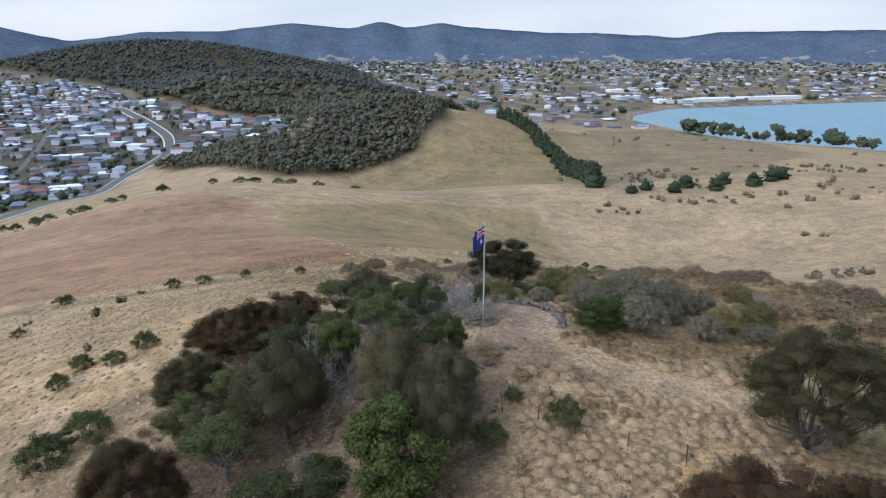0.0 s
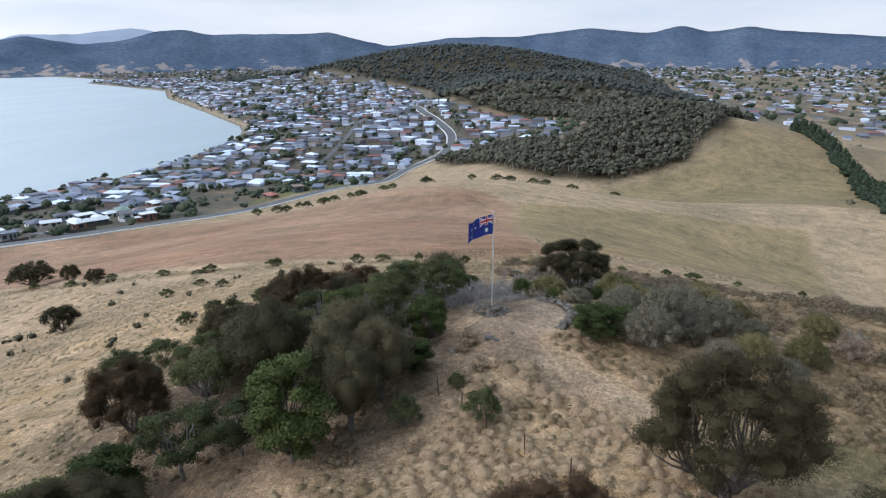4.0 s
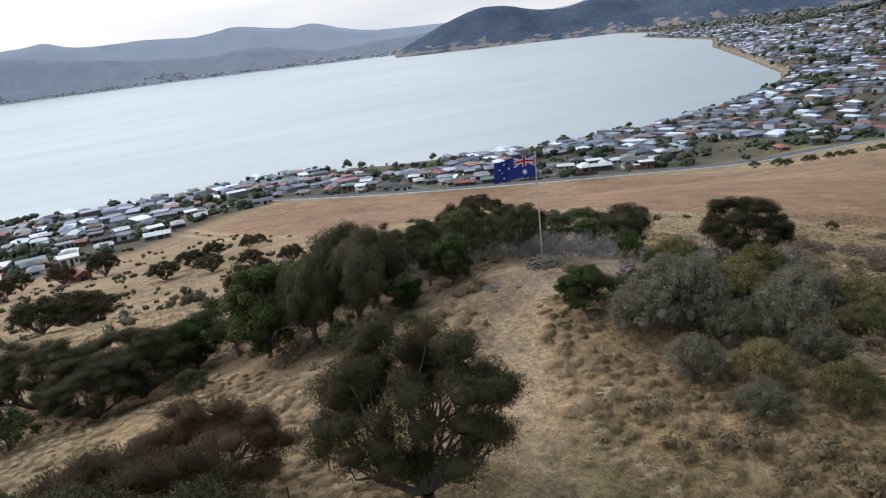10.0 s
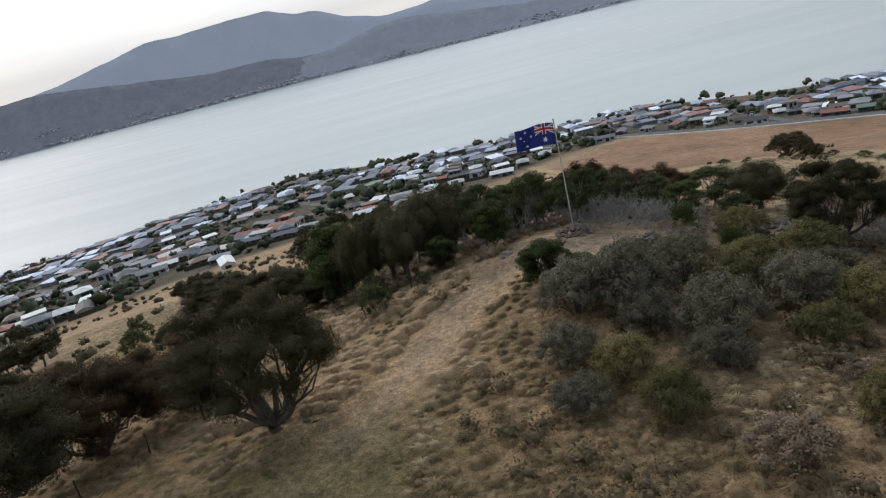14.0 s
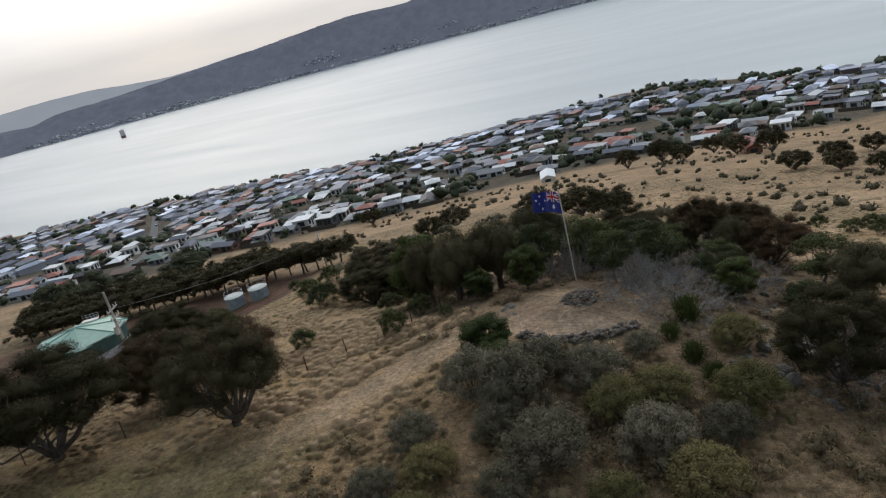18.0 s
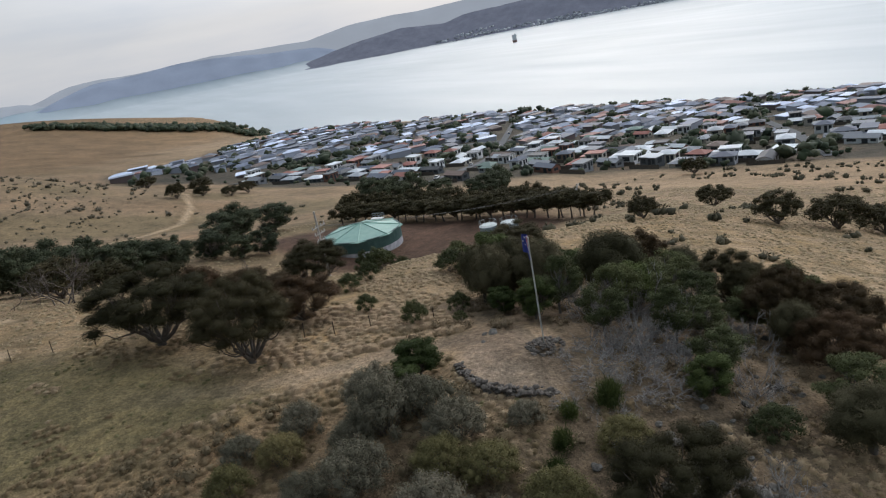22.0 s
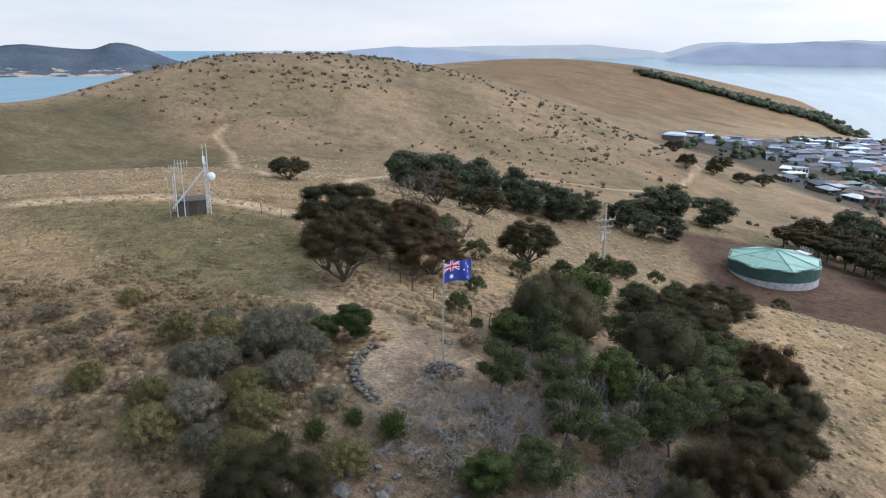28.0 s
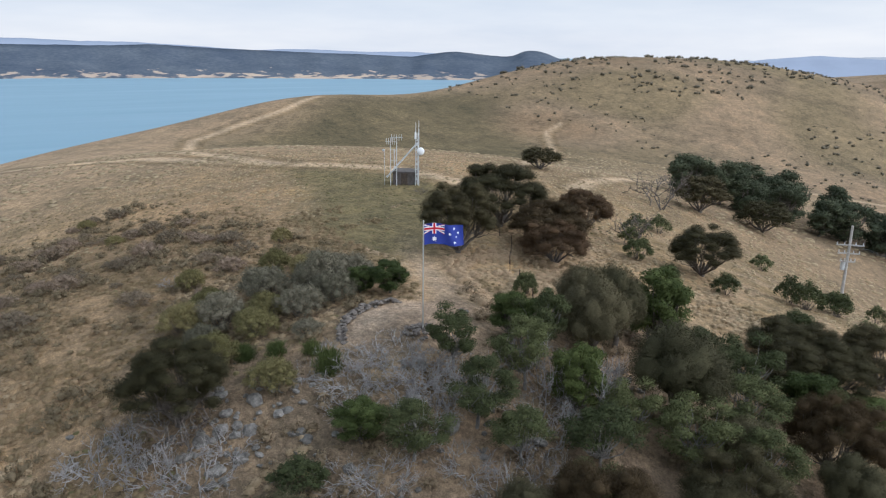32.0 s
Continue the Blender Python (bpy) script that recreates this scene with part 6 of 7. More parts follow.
# ---------------------------------------------------------------- houses
ROOFS = [surface("roof_" + n, tuple(v * 0.82 for v in c), c, 0.5, 0.6, 5, 0.2, 0.02, spread=0.15, spec=0.4) for n, c in (
    ("dark_grey", (0.085, 0.105, 0.15)), ("charcoal", (0.05, 0.056, 0.068)), ("mid_grey", (0.18, 0.20, 0.23)), ("white_metal", (0.66, 0.70, 0.74)), ("pale_grey", (0.36, 0.39, 0.43)), ("terracotta", (0.30, 0.10, 0.075)), ("brown", (0.16, 0.11, 0.09)), ("green", (0.14, 0.22, 0.19)))]
WALLS = [surface("wall_" + n, tuple(v * 0.85 for v in c), c, 0.6, 0.8, 5, 0.15, 0.01, spread=0.1) for n, c in (
    ("white_render", (0.68, 0.69, 0.70)), ("cream_render", (0.42, 0.39, 0.34)), ("grey_render", (0.24, 0.25, 0.27)), ("red_brick", (0.24, 0.12, 0.09)), ("brown_brick", (0.22, 0.16, 0.12)), ("charcoal_cladding", (0.09, 0.10, 0.11)))]
ROOF_WORDS = ("dark grey", "charcoal", "mid-grey", "white metal", "pale grey", "terracotta tile", "brown tile", "green")
WALL_WORDS = ("white rendered", "cream rendered", "grey rendered", "red brick", "brown brick", "charcoal-clad")
M_PANE = surface("dark_window_glass", (0.02, 0.025, 0.03), (0.05, 0.06, 0.07), 0.5, 0.12, 5, 0.0, spec=0.6)


def house_parts(w, d, h, style):
    """Walls, roof and windows of a suburban house, about its centre at ground level."""
    walls, roof, panes = bmesh.new(), bmesh.new(), []
    box(walls, -w / 2, -d / 2, -3.0, w / 2, d / 2, h)
    if style == 2:
        box(walls, -w / 2 - 3.5, -d / 2 + 1.5, -3.0, -w / 2 + 0.1, d / 2 - 1, h * 0.6)
    o = 0.55
    if style == 0:
        k = min(w, d) / 2 + o
        r = k * 0.34
        a = [(-w / 2 - o, -d / 2 - o, h), (w / 2 + o, -d / 2 - o, h), (w / 2 + o, d / 2 + o, h), (-w / 2 - o, d / 2 + o, h)]
        e = [(-w / 2 - o + k, 0, h + r), (w / 2 + o - k, 0, h + r)] if w >= d else [(0, -d / 2 - o + k, h + r), (0, d / 2 + o - k, h + r)]
        v = [roof.verts.new(p) for p in a + e] + [roof.verts.new((p[0], p[1], p[2] - 0.2)) for p in a]
        if w >= d:
            fs = [(0, 1, 5, 4), (1, 2, 5), (2, 3, 4, 5), (3, 0, 4)]
        else:
            fs = [(0, 1, 4), (1, 2, 5, 4), (2, 3, 5), (3, 0, 4, 5)]
        for f in fs + [(0, 6, 7, 1), (1, 7, 8, 2), (2, 8, 9, 3), (3, 9, 6, 0), (9, 8, 7, 6)]:
            roof.faces.new([v[i] for i in f])
    elif style == 1:
        r = d * 0.22
        for s in (-1, 1):
            a = [(-w / 2 - o, s * (d / 2 + o), h - 0.1), (w / 2 + o, s * (d / 2 + o), h - 0.1), (w / 2 + o, 0, h + r), (-w / 2 - o, 0, h + r)]
            v = [roof.verts.new(p) for p in a] + [roof.verts.new((p[0], p[1], p[2] + 0.18)) for p in a]
            for f in ((0, 1, 2, 3), (4, 5, 6, 7), (0, 1, 5, 4), (1, 2, 6, 5), (3, 0, 4, 7)):
                roof.faces.new([v[i] for i in f])
        for s in (-1, 1):
            v = [walls.verts.new(p) for p in ((s * w / 2, -d / 2, h), (s * w / 2, d / 2, h), (s * w / 2, 0, h + r * 0.96))]
            walls.faces.new(v)
    else:
        box(roof, -w / 2 - o, -d / 2 - o, h, w / 2 + o, d / 2 + o, h + 0.28)
        if style == 2:
            box(roof, -w / 2 - 3.9, -d / 2 + 1.1, h * 0.6, -w / 2 + 0.1, d / 2 - 0.6, h * 0.6 + 0.22)
    for x0, x1, z0, z1 in ((-0.42, -0.14, 0.42, 0.86), (0.02, 0.2, 0.1, 0.86), (0.28, 0.44, 0.42, 0.86)):
        for s in (-1, 1):
            b = bmesh.new()
            box(b, x0 * w, s * d / 2 - 0.05, z0 * h, x1 * w, s * d / 2 + 0.06, z1 * h)
            panes.append(b)
    for s in (-1, 1):
        b = bmesh.new()
        box(b, s * w / 2 - 0.05, -0.25 * d, 0.4 * h, s * w / 2 + 0.06, 0.2 * d, 0.85 * h)
        panes.append(b)
    bmesh.ops.recalc_face_normals(roof, faces=roof.faces)
    return walls, roof, panes


HOUSE_STOCK = []
for i, (w, d, h, style) in enumerate([(10.5, 7, 3.1, 0), (12.5, 6.4, 3.1, 1), (9.5, 8, 5.3, 0), (10, 6.8, 5.1, 2), (11.5, 7.8, 3.1, 0), (8.2, 7, 5.3, 3), (14, 6.2, 3.1, 1), (10.5, 8.4, 3.0, 0)]):
    wb, rb, pb_ = house_parts(w, d, h, style)
    ms = []
    for n, b in [("body", wb), ("roof", rb)] + [("window", b) for b in pb_]:
        me = bpy.data.meshes.new(n)
        b.to_mesh(me)
        b.free()
        ms.append((n, me))
    HOUSE_STOCK.append(ms)

HOUSE_SPOTS = []


def house(x, y, turn, kind=None, roof=None, wall=None):
    kind = rng.randrange(len(HOUSE_STOCK)) if kind is None else kind
    roof = rng.choice((0, 0, 0, 1, 1, 1, 2, 2, 3, 3, 3, 3, 4, 4, 5, 5, 6, 6, 7)) if roof is None else roof
    wall = rng.choice((0, 0, 0, 1, 1, 2, 2, 3, 4, 5, 5)) if wall is None else wall
    root = tagged(new("house"), f"{WALL_WORDS[wall]} suburban house with a {ROOF_WORDS[roof]} roof", "house", "suburban houses")
    for n, me in HOUSE_STOCK[kind]:
        ob = new(n, me)
        ob.parent = root
        if not me.materials:
            me.materials.append(M_PANE)
        ob.material_slots[0].link = "OBJECT"
        ob.material_slots[0].material = M_PANE if n == "window" else ROOFS[roof] if n == "roof" else WALLS[wall]
    root.matrix_basis = pose(x, y, gz(x, y) + 0.15, 0, 0, turn)
    s = rng.uniform(0.80, 1.08)
    root.scale = (s, s * rng.uniform(0.9, 1.1), rng.uniform(0.80, 0.95))
    HOUSE_SPOTS.append((x, y))


def slope_turn(x, y):
    gx_, gy_ = gz(x + 6, y) - gz(x - 6, y), gz(x, y + 6) - gz(x, y - 6)
    return math.degrees(math.atan2(gy_, gx_)) + 90


house(-229, -106, 24, 6, 3, 0)
house(-216, -26, 20, 6, 5, 3)
# the rows of houses nearest the hill, laid out along the contours
lots = []
for ix in range(-95, 6):
    for iy in range(-100, 96):
        x, y = ix * 15.6 + (iy % 2) * 7.5 + rng.uniform(-2.5, 2.5), iy * 15.0 + rng.uniform(-2.5, 2.5)
        if rng.random() < 0.74 and noise.noise((x * 0.011, y * 0.011, 5.0)) < 0.34:
            lots.append((x, y))
lx, ly = np.array([p[0] for p in lots]), np.array([p[1] for p in lots])
ok = (ring_distance(lx, ly, TOWN_RING) > 9) & (ring_distance(lx, ly, COAST) > 16)
for s in [ROAD] + STREETS:
    ok &= line_distance(lx, ly, s) > 9.5
EMPTY = [ring((-300, 560), (-330, 480), (-390, 430), (-300, 330), (-262, 345), (-262, 500)), ring((-245, -290), (-290, -260), (-330, -300), (-280, -350)), ring((-540, 300), (-470, 240), (-600, 180), (-650, 190), (-600, 262))]
for e in EMPTY:
    ok &= ring_distance(lx, ly, e) < 0
lots = [(math.hypot(x, y), x, y) for x, y, k in zip(lx, ly, ok) if k]
lots.sort()
near_lots, far_lots = lots[:296], lots[296:]
for _, x, y in near_lots:
    house(x, y, slope_turn(x, y) + rng.choice((0, 0, 90)) + rng.uniform(-12, 12))

# ---------------------------------------------------------------- parked cars and paling fences
PAINTS = [surface("car_paint_" + n, tuple(v * 0.9 for v in c), c, 1.0, 0.25, 8, 0.0, spec=0.5) for n, c in (("white", (0.78, 0.79, 0.80)), ("silver", (0.45, 0.47, 0.49)), ("black", (0.03, 0.032, 0.035)), ("red", (0.35, 0.03, 0.03)), ("blue", (0.05, 0.09, 0.22)))]
M_TYRE = surface("black_rubber", (0.015, 0.015, 0.015), (0.03, 0.03, 0.03), 3, 0.9, 20, 0.1, 0.005)
M_PALING = surface("weathered_dark_palings", (0.055, 0.048, 0.042), (0.14, 0.12, 0.10), 1.5, 0.9, 12, 0.4, 0.01, spread=0.2)


def car_meshes():
    body, cabin, wheel = bmesh.new(), bmesh.new(), bmesh.new()
    box(body, -2.2, -0.88, 0.32, 2.2, 0.88, 0.92)
    bmesh.ops.bevel(body, geom=body.edges[:], offset=0.14, segments=2, affect="EDGES")
    for v in box(cabin, -1.45, -0.8, 0.9, 1.05, 0.8, 1.46):
        if v.co.z > 1.2:
            v.co.x *= 0.72
            v.co.y *= 0.86
    bmesh.ops.create_cone(wheel, cap_ends=True, segments=14, radius1=0.32, radius2=0.32, depth=0.22, matrix=Matrix.Rotation(math.pi / 2, 4, "X"))
    out = []
    for n, b in (("body", body), ("cabin", cabin), ("wheel", wheel)):
        me = bpy.data.meshes.new(n)
        b.to_mesh(me)
        b.free()
        me.materials.append(M_PANE if n == "cabin" else M_TYRE if n == "wheel" else PAINTS[0])
        out.append(me)
    return out


CAR_BODY, CAR_CABIN, CAR_WHEEL = car_meshes()


def parked_car(x, y, z, turn, paint):
    root = tagged(new("parked_car"), ("white", "silver", "black", "red", "blue")[paint] + " car parked beside a suburban street", "car", "parked cars")
    body = new("body", CAR_BODY)
    body.material_slots[0].link = "OBJECT"
    body.material_slots[0].material = PAINTS[paint]
    body.parent = root
    new("cabin", CAR_CABIN).parent = root
    for dx in (-1.35, 1.35):
        for dy in (-0.8, 0.8):
            w = new("wheel", CAR_WHEEL)
            w.matrix_basis = Matrix.Translation((dx, dy, 0.32))
            w.parent = root
    root.matrix_basis = pose(x, y, z, 0, 0, turn)


for s_ in STREETS[1:3] + STREETS[5:10]:
    for k in range(6):
        i = rng.randrange(len(s_) - 1)
        (ax, ay), (bx, by), t = s_[i], s_[i + 1], rng.uniform(0.1, 0.9)
        d = math.hypot(bx - ax, by - ay)
        ux, uy, side = (bx - ax) / d, (by - ay) / d, rng.choice((-1, 1)) * 1.7
        x, y = ax + (bx - ax) * t - uy * side, ay + (by - ay) * t + ux * side
        edge = max(gz(ax + (bx - ax) * t - uy * q, ay + (by - ay) * t + ux * q) for q in (-2.8, -0.93, 0.93, 2.8))
        parked_car(x, y, edge + 0.3, math.degrees(math.atan2(uy, ux)), rng.choice((0, 0, 0, 1, 1, 2, 2, 3, 4)))

# one panel of lapped palings, its top edge stepped from board to board
bm = bmesh.new()
side = []
for k in range(24):
    x0, x1, top, y0 = -7.2 + k * 0.6, -6.6 + k * 0.6, 1.75 + 0.03 * (k % 3), 0.012 * (k % 2)
    for x in (x0, x1):
        side.append([bm.verts.new((x, yy, z)) for yy, z in ((y0 - 0.02, -0.6), (y0 - 0.02, top), (y0 + 0.02, top), (y0 + 0.02, -0.6))])
for p, q in zip(side, side[1:]):
    for i in range(4):
        bm.faces.new((p[i], q[i], q[(i + 1) % 4], p[(i + 1) % 4]))
bm.faces.new(side[0])
bm.faces.new(side[-1][::-1])
bmesh.ops.recalc_face_normals(bm, faces=bm.faces[:])
PALINGS = bpy.data.meshes.new("panel")
bm.to_mesh(PALINGS)
bm.free()
bm = bmesh.new()
box(bm, -7.2, 0.033, -0.05, 7.2, 0.085, 0.05)
RAILS = bpy.data.meshes.new("rail")
bm.to_mesh(RAILS)
bm.free()
for me in (PALINGS, RAILS):
    me.materials.append(M_PALING)
for i, (_, x, y) in enumerate(near_lots[:180]):
    if i % 2:
        continue
    turn = slope_turn(x, y)
    a = radians(turn + 90)
    fx, fy = x - math.cos(a) * 8.2, y - math.sin(a) * 8.2
    root = tagged(new("paling_fence"), "dark weathered timber paling fence behind a house", "fence", "paling fences")
    new("panel", PALINGS).parent = root
    for z in (0.45, 1.35):
        rail = new("rail", RAILS)
        rail.matrix_basis = Matrix.Translation((0, 0, z))
        rail.parent = root
    tilt = math.degrees(math.atan2(gz(fx + math.cos(radians(turn)) * 6, fy + math.sin(radians(turn)) * 6) - gz(fx - math.cos(radians(turn)) * 6, fy - math.sin(radians(turn)) * 6), 12))
    root.matrix_basis = pose(fx, fy, gz(fx, fy), 0, 0, turn) @ pose(0, 0, 0, 0, -tilt, 0)

# ---------------------------------------------------------------- farther suburb, gardens and woods
def island_colours(name, colours, rough=0.7, stepped=True):
    """A material that gives each separate piece one of several colours."""
    m, n, l, p = nodes_of(name)
    geo = n.new("ShaderNodeNewGeometry")
    r = ramp_node(n, [(i / len(colours), c) for i, c in enumerate(colours)])
    r.color_ramp.interpolation = "CONSTANT" if stepped else "LINEAR"
    l.new(geo.outputs["Random Per Island"], r.inputs["Fac"])
    l.new(r.outputs["Color"], p.inputs["Base Color"])
    p.inputs["Roughness"].default_value, p.inputs["Specular IOR Level"].default_value = rough, 0.3
    return m


# far roofs, walls and garden trees: blue haze is mixed into each colour
M_FAR_ROOFS = island_colours("hazed_mixed_roofs", [(0.074, 0.093, 0.138), (0.110, 0.137, 0.196), (0.552, 0.637, 0.805), (0.166, 0.196, 0.265), (0.276, 0.323, 0.425), (0.064, 0.078, 0.115), (0.220, 0.085, 0.070), (0.130, 0.095, 0.085), (0.101, 0.122, 0.172), (0.202, 0.235, 0.310), (0.083, 0.108, 0.161), (0.644, 0.725, 0.897)], 0.55)
M_FAR_WALLS = island_colours("hazed_mixed_walls", [(0.386, 0.412, 0.483), (0.239, 0.245, 0.276), (0.138, 0.142, 0.161), (0.552, 0.598, 0.713), (0.156, 0.122, 0.121)], 0.8)
M_GARDEN = island_colours("garden_trees", [(0.018, 0.029, 0.016), (0.041, 0.059, 0.029), (0.028, 0.039, 0.023), (0.064, 0.073, 0.040)], 0.8, False)
M_FOREST = island_colours("eucalypt_canopy", [(0.030, 0.032, 0.020), (0.060, 0.060, 0.040), (0.043, 0.045, 0.030), (0.088, 0.085, 0.058)], 0.85, False)
M_PINE = island_colours("dark_pine_foliage", [(0.010, 0.020, 0.010), (0.028, 0.045, 0.020), (0.016, 0.028, 0.014)], 0.8, False)
M_FIELD_BUSH = island_colours("field_bush_foliage", [(0.070, 0.060, 0.040), (0.125, 0.105, 0.070), (0.092, 0.078, 0.052), (0.150, 0.126, 0.088)], 0.85, False)
NP = np.random.RandomState(5)


def many(name, label, category, pieces, material):
    me = soft_mesh(name, pieces, material) if len(pieces[0]) == 3 else tri_mesh(name, *gather(pieces), material)
    return tagged(new(name, me), label, category, kind="stuff")


BOX_V = np.array([(x, y, z) for z in (0, 1) for y in (-0.5, 0.5) for x in (-0.5, 0.5)], float)
BOX_T = np.array([(0, 2, 1), (1, 2, 3), (4, 5, 6), (5, 7, 6), (0, 1, 4), (1, 5, 4), (2, 6, 3), (3, 6, 7), (0, 4, 2), (2, 4, 6), (1, 3, 5), (3, 7, 5)])
HIP_V = np.array([(-0.5, -0.5, 0), (0.5, -0.5, 0), (0.5, 0.5, 0), (-0.5, 0.5, 0), (-0.22, 0, 1), (0.22, 0, 1)], float)
HIP_T = np.array([(0, 1, 5), (0, 5, 4), (1, 2, 5), (2, 3, 4), (2, 4, 5), (3, 0, 4), (0, 3, 2), (0, 2, 1)])


def scatter(box_, test, n):
    x0, y0, x1, y1 = box_
    x, y = NP.uniform(x0, x1, n), NP.uniform(y0, y1, n)
    k = test(x, y)
    return x[k], y[k], heights(x[k], y[k])


def far_houses(name, label, spots):
    walls, roofs = [], []
    z = heights(np.array([s[0] for s in spots]), np.array([s[1] for s in spots]))
    for (x, y, s), g in zip(spots, z):
        w, d, h = s * NP.uniform(12, 19), s * NP.uniform(8, 12), NP.choice((2.6, 2.9, 3.0, 4.6))
        a = NP.uniform(-0.35, 0.35) + (math.pi / 2 if NP.random_sample() < 0.35 else 0)
        rot = np.array([(math.cos(a), -math.sin(a), 0), (math.sin(a), math.cos(a), 0), (0, 0, 1)])
        walls.append(((BOX_V * (w, d, h + 2) + (0, 0, -2)) @ rot.T + (x, y, g), BOX_T))
        if NP.random_sample() < 0.5:
            roofs.append(((HIP_V * (w + 1.2, d + 1.2, 1.7) + (0, 0, h)) @ rot.T + (x, y, g), HIP_T))
        else:
            roofs.append(((BOX_V * (w + 1, d + 1, 0.4) + (0, 0, h)) @ rot.T + (x, y, g), BOX_T))
    root = tagged(new(name), label, "houses", kind="stuff")
    for n, q, m in (("walls", walls, M_FAR_WALLS), ("roofs", roofs, M_FAR_ROOFS)):
        ob = new(n, tri_mesh(n, *gather(q), m, True))
        ob.parent = root
    return root


far_houses("distant_houses", "many small suburban houses with grey and white roofs", [(x, y, 0.86) for _, x, y in far_lots] + [(x, y, 1.0) for x, y, _ in zip(*scatter((-2500, 1420, -300, 2400), lambda x, y: (ring_distance(x, y, TOWN_RING) > 6) & (ring_distance(x, y, COAST) > 20), 2600))])


def canopy(x, y, z, w, h, lumps, sprigs, r=NP, leaf=0.9):
    """A far tree crown: a few uneven lumps with a ragged coat."""
    out = []
    for _ in range(lumps):
        d = unit(r, 1, 0.4)[0]
        c = np.array((x, y, z + h * 0.62)) + d * (w * 0.28, w * 0.28, h * 0.24)
        s = w * r.uniform(0.22, 0.36)
        rad = np.array((s, s, s * 0.8))
        out.append((c + ICO_V * (1 + 0.28 * r.normal(size=(len(ICO_V), 1))) * rad, ICO_T, outward(ICO_V, rad, r, 0.3, 0.15)))
        if sprigs:
            q = unit(r, sprigs, 0.4)
            b = c + q * rad * 0.8
            face = outward(q, rad, r)
            v, t = blades(b, b + (q * 0.5 + unit(r, sprigs)) * s * 0.5 * leaf, s * 0.15, r, face)
            out.append((v, t, np.repeat(face, 4, 0)))
    return out


# gardens between the houses
gxs, gys, gzs = scatter((-2500, -1000, -10, 2400), lambda x, y: (ring_distance(x, y, TOWN_RING) > 4) & (ring_distance(x, y, COAST) > 6) & (NP.random_sample(len(x)) < np.clip(1.25 - np.hypot(x, y) / 1900, 0.25, 1)), 70000)
hs = np.array(HOUSE_SPOTS)
pieces = []
for x, y, z in zip(gxs, gys, gzs):
    if np.min(np.hypot(hs[:, 0] - x, hs[:, 1] - y)) < 5.8 or line_distance(np.array([x]), np.array([y]), ROAD)[0] < 7:
        continue
    clumpy = noise.noise((x * 0.02, y * 0.02, 15.0))
    if clumpy < -0.12:
        continue
    w = NP.choice((2.5, 3.5, 4.5, 6, 8)) * (1.0 + 0.5 * max(0.0, clumpy)) * (1.35 if noise.noise((x * 0.011, y * 0.011, 5.0)) > 0.3 else 1.0)
    pieces += canopy(x, y, z - w * 0.18, w, w * 0.75, 3, 9 if math.hypot(x, y) < 420 else 2)
many("garden_trees", "dark green garden trees and shrubs between houses", "trees", pieces, M_GARDEN)
# foreshore trees
pieces = []
for i in range(46):
    k = rng.randrange(4, 24)
    (ax, ay), (bx, by) = COAST_WEST[k], COAST_WEST[k + 1]
    t = rng.random()
    x, y = ax + (bx - ax) * t + rng.uniform(6, 20), ay + (by - ay) * t + rng.uniform(-6, 10)
    w = rng.choice((3, 4, 6, 8))
    pieces += canopy(x, y, gz(x, y), w, w * 0.85, 4, 6)
for ax, ay, bx, by, n in ((400, 930, 440, 830, 26), (440, 830, 540, 730, 30), (540, 730, 640, 660, 16)):
    for i in range(n):
        t = rng.random()
        x, y = ax + (bx - ax) * t + rng.uniform(-22, 4), ay + (by - ay) * t + rng.uniform(-14, 4)
        w = rng.choice((8, 11, 14, 17))
        pieces += canopy(x, y, gz(x, y), w, w * rng.uniform(0.9, 1.3), 5, 6)
for i in range(420):
    t = rng.random()
    x, y = 63 + (-262 - 63) * t + rng.uniform(-9, 9), -1200 + 100 * t + rng.uniform(-14, 14) * (1 + t * t)
    pieces += canopy(x, y, gz(x, y), rng.uniform(9, 15), rng.uniform(5, 8), 3, 0)
many("shore_trees", "dark trees along the foreshore", "trees", pieces, M_GARDEN)

# the eucalypt woods
pieces, trunks, far_pieces = [], [], []
EDGE_WOOD = lambda x, y: (ring_distance(x, y, FOREST_RING) > 2) & (y < 860)
ax_, ay_, az_ = scatter((-250, 440, 90, 860), EDGE_WOOD, 8600)
bx_, by_, bz_ = scatter((-1700, 860, 90, 2700), lambda x, y: (ring_distance(x, y, FOREST_RING) > 2) & (NP.random_sample(len(x)) < np.clip(1.3 - (np.hypot(x, y) - 850) / 1900, 0.45, 1)), 17000)
fx, fy, fz = np.append(ax_, bx_), np.append(ay_, by_), np.append(az_, bz_)
for x, y, z in zip(fx, fy, fz):
    q = math.hypot(x, y)
    w = NP.uniform(3.6, 7) if y < 860 else NP.uniform(9, 15)
    h = NP.uniform(6.5, 10.5) if y < 860 else NP.uniform(8, 12)
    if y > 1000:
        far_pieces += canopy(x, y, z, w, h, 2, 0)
    else:
        pieces += canopy(x, y, z, w, h, 3, 5 if q < 700 else 0)
    if q < 800 and NP.random_sample() < 0.4:
        trunks.append(tube([(x, y, z - 0.5), (x + NP.normal() * 0.6, y + NP.normal() * 0.6, z + h * 0.7)], (0.28, 0.12), 4))
woods = many("eucalypt_wood", "grey-green eucalypt woodland covering the ridge", "woodland", pieces, M_FOREST)
